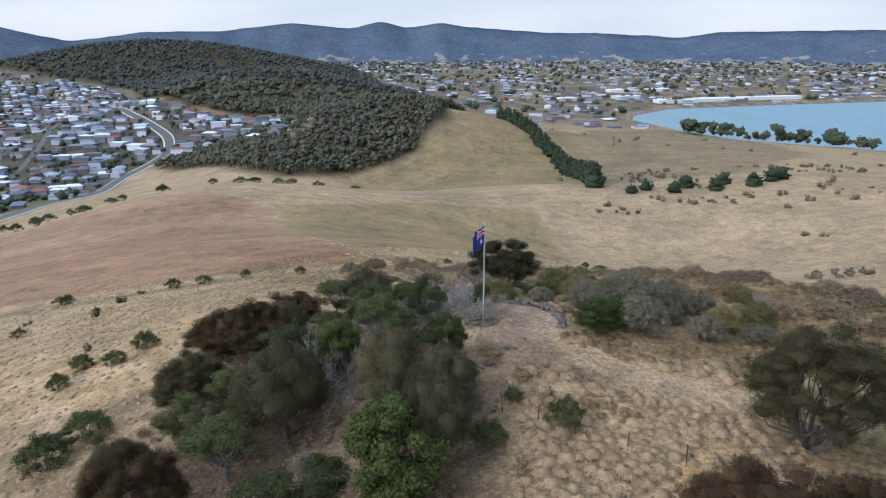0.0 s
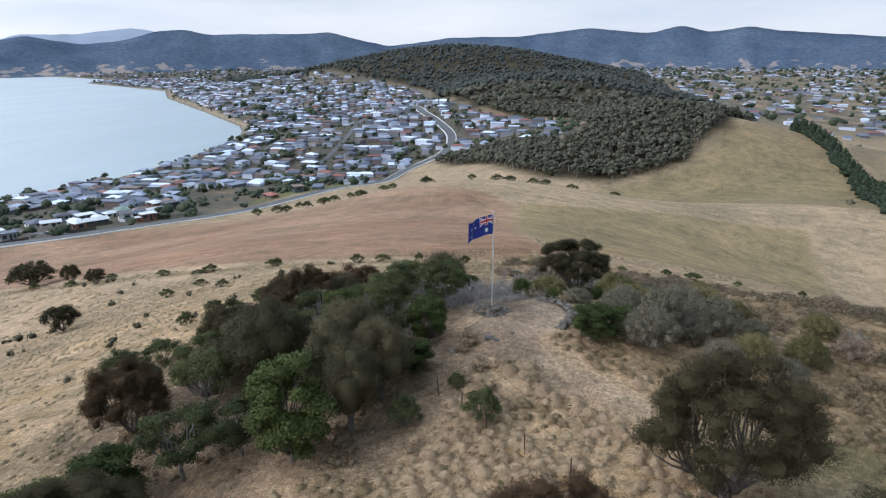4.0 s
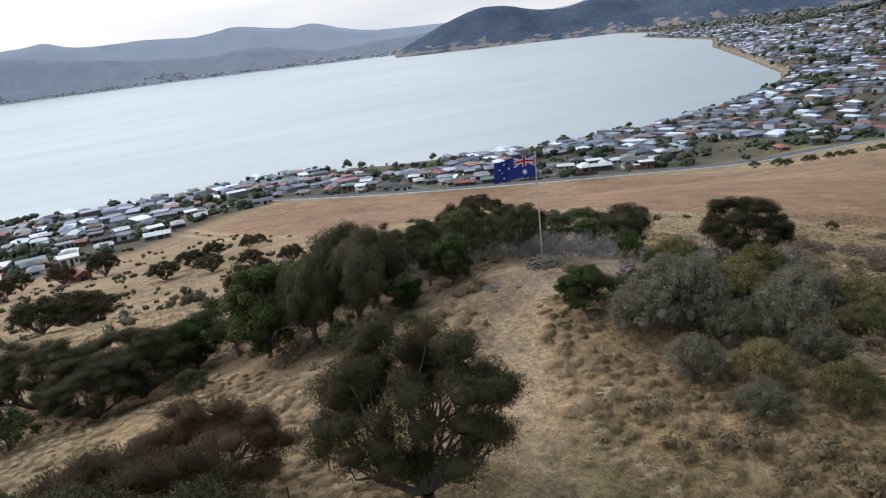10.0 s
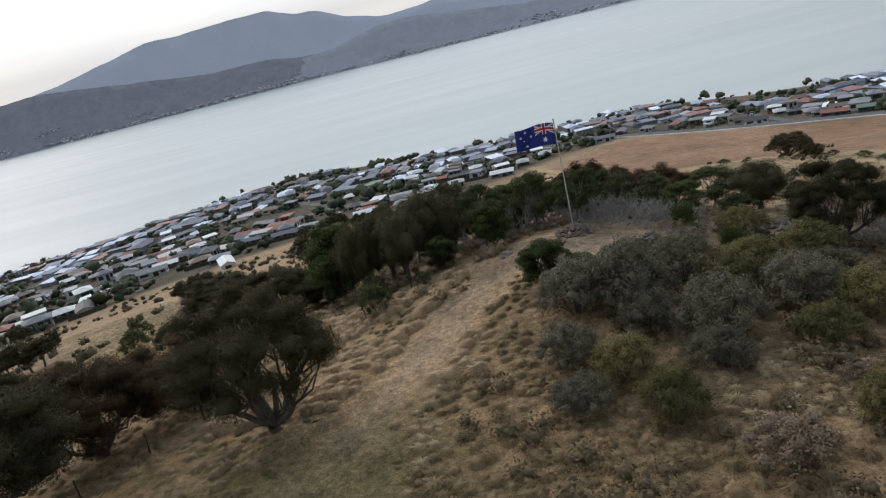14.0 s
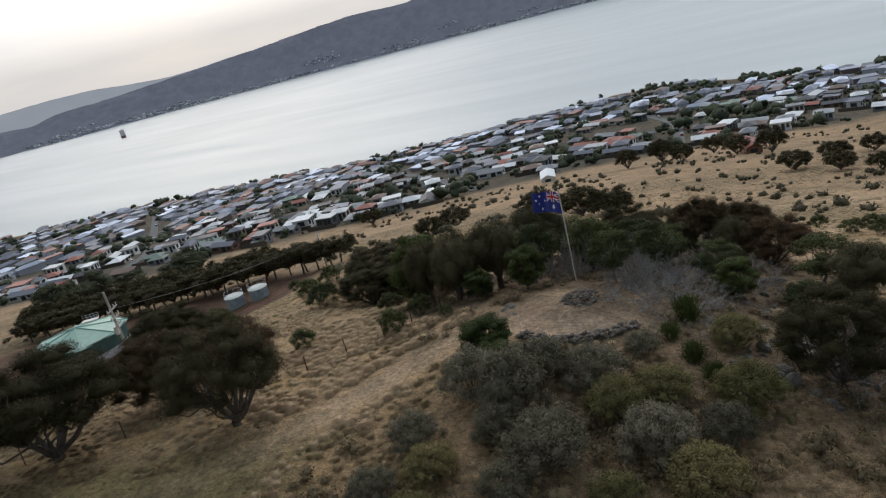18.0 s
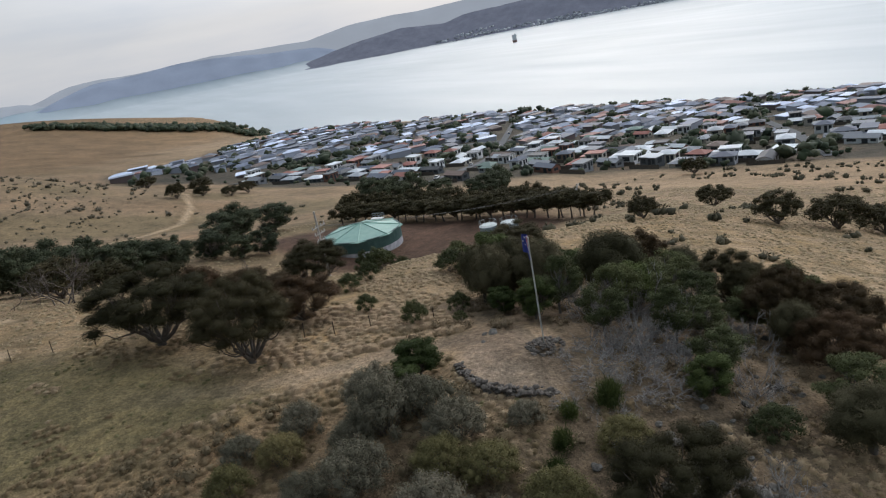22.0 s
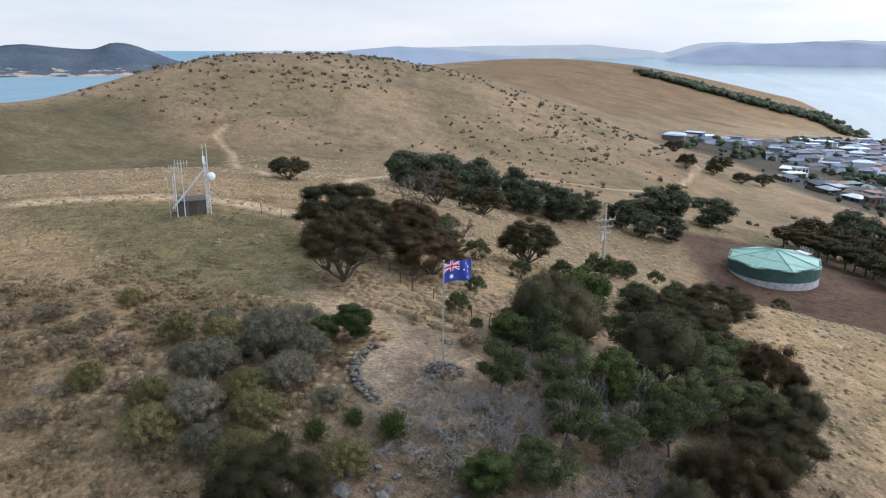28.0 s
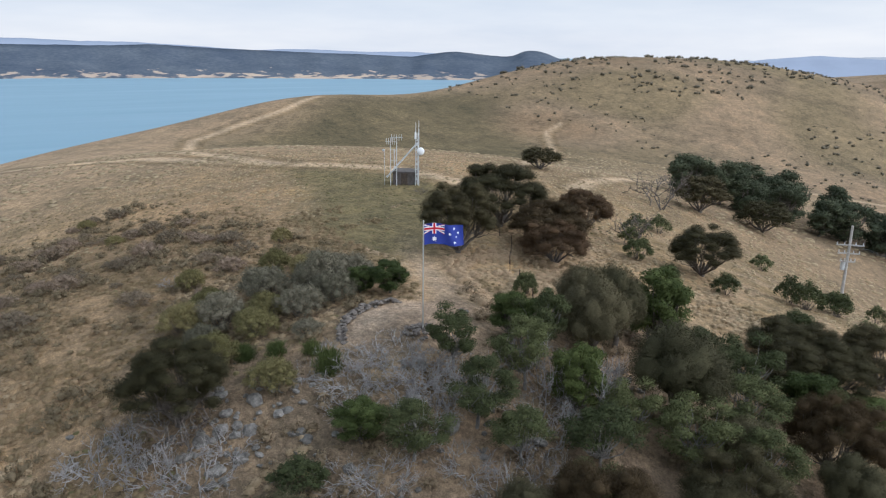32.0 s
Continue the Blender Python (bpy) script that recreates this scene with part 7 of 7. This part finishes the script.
# haze on the far wood is painted as a bluer, flatter leaf colour
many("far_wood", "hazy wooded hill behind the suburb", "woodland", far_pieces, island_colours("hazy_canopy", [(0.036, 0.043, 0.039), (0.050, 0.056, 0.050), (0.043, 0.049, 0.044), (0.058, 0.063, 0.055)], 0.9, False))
tk = new("trunks", tri_mesh("trunks", *gather(trunks), M_DEADWOOD))
tk.parent = woods

# the pine windbreak and dark trees in the gully
pieces = []
for i in range(74):
    t = i / 73
    x = 104 + 18 * math.sin(t * 3.0) - 12 * t + rng.uniform(-2, 2)
    y = 342 + (650 - 342) * t + rng.uniform(-2, 2)
    g = gz(x, y)
    for k in range(5):
        s = 4.6 * (1 - k * 0.17)
        pieces.append(((ICO_V * (1 + 0.25 * NP.normal(size=(len(ICO_V), 1))) * (s, s, 2.6)) + (x, y, g + 1.6 + k * 1.9), ICO_T))
        q = unit(NP, 14, 0.1)
        b = np.array((x, y, g + 1.6 + k * 1.9)) + q * (s, s, 2.4) * 0.85
        pieces.append(blades(b, b + q * 1.6 + (0, 0, 0.5), 0.35, NP))
for x, y, w in [(128, 338, 10), (140, 332, 12), (150, 335, 12), (162, 328, 15), (172, 335, 16), (184, 330, 13), (198, 340, 16), (206, 345, 14), (118, 335, 8)]:
    w *= rng.uniform(0.5, 0.75)
    y -= rng.uniform(0, 10)
    for k in range(3):
        s = w * 0.55 * (1 - k * 0.13)
        pieces.append(((ICO_V * (1 + 0.25 * NP.normal(size=(len(ICO_V), 1))) * (s, s, w * 0.24)) + (x, y, gz(x, y) + w * (0.16 + k * 0.19)), ICO_T))
        q = unit(NP, 14, 0.1)
        b = np.array((x, y, gz(x, y) + w * (0.16 + k * 0.19))) + q * (s, s, w * 0.2) * 0.9
        pieces.append(blades(b, b + q * 1.6, 0.4, NP))
many("pine_hedge", "dark green pine windbreak running up a paddock", "hedge", pieces, M_PINE)

# bushes on the paddocks and the southern hill
pieces = []


def bushes(box_, test, n, lo, hi):
    for x, y, z in zip(*scatter(box_, test, n)):
        w = NP.uniform(lo, hi)
        h = w * NP.uniform(0.5, 0.8)
        for k in range(3):
            c = np.array((x + NP.normal() * w * 0.22, y + NP.normal() * w * 0.22, z + h * 0.35))
            rad = np.array((w * 0.3, w * 0.3, h * 0.45))
            pieces.append((c + ICO_V * (1 + 0.3 * NP.normal(size=(len(ICO_V), 1))) * rad * 0.8, ICO_T, outward(ICO_V, rad, NP, 0.3, 0.15)))
            q = unit(NP, 16, 0.5)
            b = c + q * rad * NP.uniform(0.6, 0.95, (16, 1))
            face = outward(q, rad, NP)
            v, t = blades(b, b + (q * 0.5 + unit(NP, 16)) * w * 0.16, w * 0.05, NP, face)
            pieces.append((v, t, np.repeat(face, 4, 0)))


def clear(x, y):
    return (ring_distance(x, y, TOWN_RING) < -3) & (ring_distance(x, y, YARD) < -8) & (ring_distance(x, y, COAST) > 5)


def patchy(x, y, cut):
    return np.array([noise.noise((a * 0.018, b * 0.018, 4.0)) for a, b in zip(x, y)]) > cut


bushes((-300, -180, -30, 40), lambda x, y: clear(x, y) & (np.hypot(x, y) > 30) & (y < 20 - x * 0.08) & patchy(x, y, -0.12), 1000, 0.8, 2.6)
bushes((-110, -20, -30, 60), lambda x, y: np.hypot(x, y) > 28, 30, 0.8, 1.8)
bushes((-260, 60, -20, 200), lambda x, y: clear(x, y) & (line_distance(x, y, NORTH_FENCE) < 30), 34, 0.8, 2.0)
many("hillside_bushes", "scattered low dark olive bushes on the dry western slope", "bushes", pieces, island_colours("olive_bush_foliage", [(0.038, 0.037, 0.021), (0.075, 0.068, 0.038), (0.055, 0.050, 0.030), (0.105, 0.090, 0.054)], 0.85, False))
pieces = []
bushes((10, -330, 190, -130), lambda x, y: patchy(x, y, -0.3) & (y < -155), 1000, 0.4, 1.6)
bushes((60, -300, 200, -190), lambda x, y: patchy(x, y, -0.2), 420, 0.8, 2.4)
bushes((-10, -420, 90, -240), lambda x, y: clear(x, y) & patchy(x, y, 0.0), 200, 0.9, 3.2)
bushes((-70, -260, 30, -130), lambda x, y: clear(x, y), 22, 0.8, 2.0)
bushes((90, 150, 330, 420), lambda x, y: patchy(x, y, 0.06), 420, 1.5, 5.0)
bushes((130, 350, 420, 850), lambda x, y: patchy(x, y, 0.22), 160, 2.0, 6.0)
many("paddock_bushes", "scattered low olive bushes on dry hillsides", "bushes", pieces, M_FIELD_BUSH)

# the plain to the north: far suburb and groves
px, py, pz = scatter((-900, 950, 2600, 3700), lambda x, y: (ring_distance(x, y, FOREST_RING) < -15) & (ring_distance(x, y, TOWN_RING) < -5) & (ring_distance(x, y, COAST) > 25) & (np.arctan2(x, y) < 0.75) & patchy(x * 0.16, y * 0.16, -0.2), 4600)
far_houses("plain_houses", "distant suburb of small pale houses across the plain", [(x, y, NP.choice((1.0, 1.1, 1.3))) for x, y in zip(px, py)])
pieces = []
tx, ty, tz = scatter((-900, 950, 2600, 3800), lambda x, y: (ring_distance(x, y, FOREST_RING) < -15) & (ring_distance(x, y, COAST) > 20) & (np.arctan2(x, y) < 0.75) & patchy(x * 0.2 + 90, y * 0.2, -0.25), 3600)
for x, y, z in zip(tx, ty, tz):
    w = NP.choice((8, 11, 15, 20))
    pieces += canopy(x, y, z - 1, w, w * 0.6, 2, 0)
fx_, fy_, fz_ = scatter((-4200, 1500, -330, 4000), lambda x, y: (ring_distance(x, y, COAST) > 12) & (ring_distance(x, y, FOREST_RING) < -10) & (ring_distance(x, y, TOWN_RING) < 40), 4200)
for x, y, z in zip(fx_, fy_, fz_):
    w = NP.choice((9, 13, 18))
    pieces += canopy(x, y, z - 1, w, w * 0.6, 1, 0)
far_houses("bay_houses", "distant houses among trees round the northern bay", [(x, y, 1.1) for x, y, _ in zip(*scatter((-4200, 1500, -330, 3600), lambda x, y: (ring_distance(x, y, COAST) > 20) & (ring_distance(x, y, FOREST_RING) < -10) & (ring_distance(x, y, TOWN_RING) < 0), 1500))])
many("plain_trees", "dark groves of trees scattered over the plain", "trees", pieces, M_GARDEN)
# long pale sheds by the bay
M_SHED = surface("white_shed_roof", (0.66, 0.68, 0.69), (0.78, 0.80, 0.81), 0.1, 0.6, 2, 0.1, 0.02)
for x, y, w, d, a in [(560, 1400, 90, 26, 8), (650, 1430, 70, 30, 6), (730, 1450, 90, 26, 10), (820, 1470, 80, 22, 6), (480, 1480, 60, 24, 20), (520, 1640, 70, 26, 10), (610, 1660, 60, 22, 4), (330, 1420, 60, 20, 30)]:
    root = tagged(new("warehouse"), "long low warehouse with a white metal roof", "warehouse", "warehouses")
    bm = bmesh.new()
    box(bm, -w / 2, -d / 2, -3, w / 2, d / 2, 6)
    part("wall", bm, WALLS[0], root)
    bm = bmesh.new()
    box(bm, -w / 2 - 1, -d / 2 - 1, 6, w / 2 + 1, d / 2 + 1, 6.6)
    part("roof", bm, M_SHED, root)
    root.matrix_basis = pose(x, y, gz(x, y), 0, 0, a)
# towns along the far western shore
spots = []
for i in range(1900):
    a = radians(rng.choice((rng.uniform(48, 152), rng.uniform(88, 128))))
    d = 4285 + 190 * rng.random() ** 1.6
    spots.append((-math.sin(a) * d, math.cos(a) * d, (d - 4250) / 310))
walls = []
for x, y, t in spots:
    s = NP.uniform(10, 20)
    walls.append((BOX_V * (s, s, 9) + (x, y, SEA + 2 + t * 45), BOX_T))
# streets of houses climbing the lower slopes
slopes = [np.array([tuple(v.co) for v in f.data.vertices]).reshape(-1, 10, 3) for f in foothills]
for i in range(8000):
    slope = slopes[i % 2]
    a, b = rng.uniform(4, len(slope) - 60), 3.6 * rng.random() ** 1.3
    if noise.noise((a * 0.055, b * 0.9, 21.0)) < 0.02 + 0.09 * b:
        continue
    p, q = int(a), int(b)
    u, v = a - p, b - q
    at_ = (slope[p, q] * (1 - u) + slope[p + 1, q] * u) * (1 - v) + (slope[p, q + 1] * (1 - u) + slope[p + 1, q + 1] * u) * v
    s = NP.uniform(6, 13)
    walls.append((BOX_V * (s, s, 7) + at_ - (0, 0, 2), BOX_T))
many("far_shore_town", "specks of pale houses along the far shore", "houses", walls, island_colours("far_pale_walls", [(0.40, 0.42, 0.46), (0.62, 0.64, 0.68), (0.26, 0.27, 0.30)], 0.8))

# ---------------------------------------------------------------- ship
def ship():
    root = tagged(new("cargo_ship"), "cargo ship with dull red hull and pale superstructure on the river", "ship")
    bm = bmesh.new()
    v = box(bm, -9, -45, -2, 9, 45, 8)
    for q in v:
        if q.co.z < 0:
            q.co.x *= 0.75
        if q.co.y > 0:
            q.co.x *= 0.6
    part("hull", bm, surface("dull_red_hull", (0.22, 0.12, 0.10), (0.30, 0.18, 0.15), 0.1, 0.6, 2, 0.1, 0.05), root, "dull red hull")
    bm = bmesh.new()
    box(bm, -8, -40, 8, 8, -27, 24)
    box(bm, -9.5, -38, 24, 9.5, -30, 28)
    part("superstructure", bm, WALLS[0], root, "pale superstructure")
    bm = bmesh.new()
    rod(bm, (0, -34, 28), (0, -34, 37), 0.7, 0.4, 8)
    rod(bm, (3, -38, 28), (3, -38, 33), 1.4, 1.2, 10)
    part("funnel_mast", bm, M_STEEL, root)
    root.matrix_basis = pose(-1575, -2335, SEA, 0, 0, 145)


ship()

# ---------------------------------------------------------------- grass tussocks
M_TUSSOCK = leaf_material("straw_grass", (0.25, 0.178, 0.104), (0.53, 0.412, 0.268), 0.9)
M_TUSSOCK_GREEN = leaf_material("green_brown_grass", (0.105, 0.092, 0.045), (0.24, 0.205, 0.105), 0.9)


def tussocks(name, label, x, y, size, blades_each, material, width=0.022, mound=0.0, rise=0.34):
    """Clumps of bent blades; mound: the width of a clump's close heart against its blades."""
    n = len(x)
    z = heights(x, y)
    k = np.repeat(np.arange(n), blades_each)
    m = len(k)
    a = NP.uniform(0, 2 * math.pi, m)
    out = NP.uniform(0.15, 1.0, m)
    s = size[k] * NP.uniform(0.7, 1.2, m)
    wind = np.array((-0.28, -0.5))
    lay = np.where(NP.random_sample(m) < 0.15, 0.45, 1.0)
    flow = np.stack([np.cos(a) + wind[0] * 0.5, np.sin(a) + wind[1] * 0.5, np.zeros(m)], 1)
    base = np.stack([x[k], y[k], z[k] + size[k] * rise * (1.3 - 0.7 * out) - 0.03], 1) + flow * (size[k] * 0.36 * out)[:, None]
    mid = base + flow * (s * 0.26 * lay)[:, None] + np.stack([np.zeros(m), np.zeros(m), s * (0.20 - 0.20 * lay)], 1)
    tip = mid + flow * (s * 0.30 * lay)[:, None] - np.stack([np.zeros(m), np.zeros(m), s * 0.34 * lay * rise], 1)
    side = np.stack([-np.sin(a), np.cos(a), np.zeros(m)], 1) * (width * (0.7 + 0.6 * NP.random_sample(m)) * np.sqrt(size[k] / 0.5))[:, None]
    v = np.stack([base - side, base + side, mid - side * 0.9, mid + side * 0.9, tip], 1).reshape(-1, 3)
    q = np.arange(m)[:, None] * 5
    t = np.concatenate([q + [0, 1, 3], q + [0, 3, 2], q + [2, 3, 4]])
    f = np.stack([np.cos(a) * 0.6, np.sin(a) * 0.6, np.full(m, 0.85)], 1) + NP.normal(size=(m, 3)) * 0.15
    pieces = [(v, t, np.repeat(f / np.linalg.norm(f, axis=1)[:, None], 5, 0))] if m else []
    if mound:
        c = 7
        ring_a = 2 * math.pi * np.arange(c) / c + NP.uniform(0, 1, (n, 1))
        rr = (size * mound)[:, None] * NP.uniform(0.75, 1.2, (n, c))
        low = np.stack([x[:, None] + np.cos(ring_a) * rr, y[:, None] + np.sin(ring_a) * rr, np.repeat(z[:, None] - 0.05, c, 1)], -1)
        high = np.stack([x[:, None] + np.cos(ring_a) * rr * 0.6 + wind[0] * size[:, None] * 0.2, y[:, None] + np.sin(ring_a) * rr * 0.6 + wind[1] * size[:, None] * 0.2, z[:, None] + size[:, None] * rise * NP.uniform(0.4, 1.1, (n, c))], -1)
        top = np.stack([x + wind[0] * size * 0.25, y + wind[1] * size * 0.25, z + size * rise], -1)[:, None]
        v = np.concatenate([low, high, top], 1).reshape(-1, 3)
        i = np.arange(c)
        j = (i + 1) % c
        tri = np.concatenate([np.stack([i, j, j + c], 1), np.stack([i, j + c, i + c], 1), np.stack([i + c, j + c, np.full(c, 2 * c)], 1)])
        t = (np.arange(n)[:, None, None] * (2 * c + 1) + tri[None]).reshape(-1, 3)
        flat = np.stack([np.cos(ring_a), np.sin(ring_a), np.zeros((n, c))], -1)
        f = np.concatenate([flat * 0.95 + (0, 0, 0.3), flat * 0.6 + (0, 0, 0.8), np.tile(np.array((0, 0, 1.0)), (n, 1, 1))], 1).reshape(-1, 3)
        pieces.append((v, t, f / np.linalg.norm(f, axis=1)[:, None]))
    return tagged(new(name, soft_mesh(name, pieces, material)), label, "grass", kind="stuff")


def open_ground(x, y):
    return (line_distance(x, y, PATHWAY) > 1.5) & (np.hypot(x - 0.85, y) > 3.9) & (ring_distance(x, y, YARD) < 0)


def grove(x, y):
    return np.hypot((x + 8) * 0.62, (y + 3) * 0.5) < 6.6


def wave_at(x, y, f, k):
    return np.array([noise.noise((a * f, b * f, k)) for a, b in zip(x, y)])


# low heathy scrub between the bushes
M_HEATH = leaf_material("grey_brown_heath", (0.150, 0.108, 0.070), (0.340, 0.255, 0.165))


def heath(name, label, spots, material, lo, hi):
    out = []
    for x, y, z in zip(*spots):
        w = NP.uniform(lo, hi)
        h = w * NP.uniform(0.35, 0.6)
        for _ in range(2):
            c = np.array((x + NP.normal() * w * 0.2, y + NP.normal() * w * 0.2, z + h * 0.3))
            out += spray(c, (w * 0.36, w * 0.36, h * 0.62), NP, 80, w * 0.105, 0.42)
    return tagged(new(name, soft_mesh(name, out, material)), label, "scrub", kind="stuff")


heath("heath_scrub", "low grey-brown heath scrub on the dry slope",
      scatter((2, -8, 62, 58), lambda x, y: open_ground(x, y) & (np.hypot(x, y) < 62) & (y > -7 + 0.02 * x) & (x * 0.8 + y > 4) & (wave_at(x, y, 0.16, 2.0) > -0.12), 2000), M_HEATH, 0.6, 1.6)
heath("grove_undergrowth", "low brown undergrowth beneath the grove",
      scatter((-20, -18, 4, 16), lambda x, y: open_ground(x, y) & (np.hypot((x + 7) * 0.8, y + 2) < 13), 420), M_HEATH, 0.5, 1.3)

M_TUSSOCK_RUST = leaf_material("orange_brown_grass", (0.185, 0.123, 0.068), (0.415, 0.300, 0.184), 0.9)


def spaced(box_, step, test):
    """Loosely even spots."""
    x0, y0, x1, y1 = box_
    gx_, gy_ = np.meshgrid(np.arange(x0, x1, step), np.arange(y0, y1, step))
    x = gx_.ravel() + NP.uniform(-0.45, 0.45, gx_.size) * step
    y = gy_.ravel() + NP.uniform(-0.45, 0.45, gx_.size) * step
    k = test(x, y)
    return x[k], y[k]


x, y = spaced((-18, -28, 36, 26), 0.62, lambda x, y: open_ground(x, y) & ~grove(x, y) & (np.hypot(x - 6, y) < 31) & (np.hypot(x - 1.5, y - 10.5) > 4.2) & (wave_at(x, y, 0.22, 9.0) > np.where(np.hypot(x - 12.5, y - 4) < 6, 0.04, -0.16)) & ((ring_distance(x, y, TOWER_GREEN) < 0) | (wave_at(x, y, 0.4, 5.0) > 0.15)))
k = (wave_at(x, y, 0.13, 31.0) + 0.35 * (x + y > 9)) > 0.12
tussocks("tussock_grass", "clumps of dry straw-coloured tussock grass", x[~k], y[~k], NP.uniform(0.30, 0.62, (~k).sum()), 64, M_TUSSOCK, 0.012, 0.46, 0.26)
tussocks("rusty_tussock_grass", "clumps of orange-brown tussock grass", x[k], y[k], NP.uniform(0.28, 0.58, k.sum()), 58, M_TUSSOCK_RUST, 0.012, 0.46, 0.26)
x, y = spaced((1, -20, 12, -6), 0.66, lambda x, y: open_ground(x, y) & (wave_at(x, y, 0.3, 12.0) > -0.15))
tussocks("tall_tussock_grass", "large pale tussocks beside the path", x, y, NP.uniform(0.45, 0.78, len(x)), 90, M_TUSSOCK, 0.013, 0.55, 0.36)
x, y = spaced((-76, -76, 76, 76), 1.05, lambda x, y: open_ground(x, y) & (np.hypot(x - 6, y) > 26) & (np.hypot(x, y) < 78) & (wave_at(x, y, 0.3, 14.0) > -0.25) & (ring_distance(x, y, TOWER_GREEN) < 0.5 * wave_at(x, y, 0.5, 3.0)))
k = (x * 0.9 + y * 0.5 > 4) & (y > -10) & (wave_at(x, y, 0.09, 8.0) > -0.1)
tussocks("dry_grass", "dry pale grass tufts over the hillside", x[~k], y[~k], NP.uniform(0.25, 0.52, (~k).sum()), 12, M_TUSSOCK, 0.032, 0.62, 0.24)
tussocks("brown_grass", "orange-brown grass tufts among the scrub", x[k], y[k], NP.uniform(0.25, 0.52, k.sum()), 13, M_TUSSOCK_RUST, 0.032, 0.62, 0.24)
x, y = spaced((6, -8, 46, 42), 0.8, lambda x, y: open_ground(x, y) & (np.hypot(x, y) < 46) & (x + y > 9) & (wave_at(x, y, 0.25, 17.0) > np.where(np.hypot(x - 12.5, y - 4) < 6, -0.02, -0.2)))
tussocks("slope_grass", "brown and straw tussocks on the scrubby slope", x, y, NP.uniform(0.32, 0.66, len(x)), 40, M_TUSSOCK_RUST, 0.014, 0.5, 0.30)
x, y, _ = scatter((-30, -40, 60, 40), lambda x, y: open_ground(x, y) & ((wave_at(x, y, 0.11, 19.0) > 0.34) | (ring_distance(x, y, TOWER_GREEN) > 0)), 6000)
tussocks("green_grass", "low green-brown grass and herbs", x, y, NP.uniform(0.16, 0.32, len(x)), 14, M_TUSSOCK_GREEN, 0.014, 0.7, 0.2)
x, y = spaced((-170, -150, 130, 150), 1.7, lambda x, y: (np.hypot(x, y) > 74) & (np.hypot(x, y) < 165) & clear(x, y) & (wave_at(x, y, 0.15, 6.0) > -0.1) & (ring_distance(x, y, SADDLE_GREEN) < 0) & (ring_distance(x, y, BROWN_FIELD) < 0) & (ring_distance(x, y, OLIVE_FIELD) < 0) & (line_distance(x, y, TRACKS[0]) > 2) & (line_distance(x, y, TRACKS[1]) > 1.5))
tussocks("far_grass", "tufts of pale grass on the paddocks", x, y, NP.uniform(0.3, 0.6, len(x)), 0, M_TUSSOCK, 0.06, 1.3, 0.24)
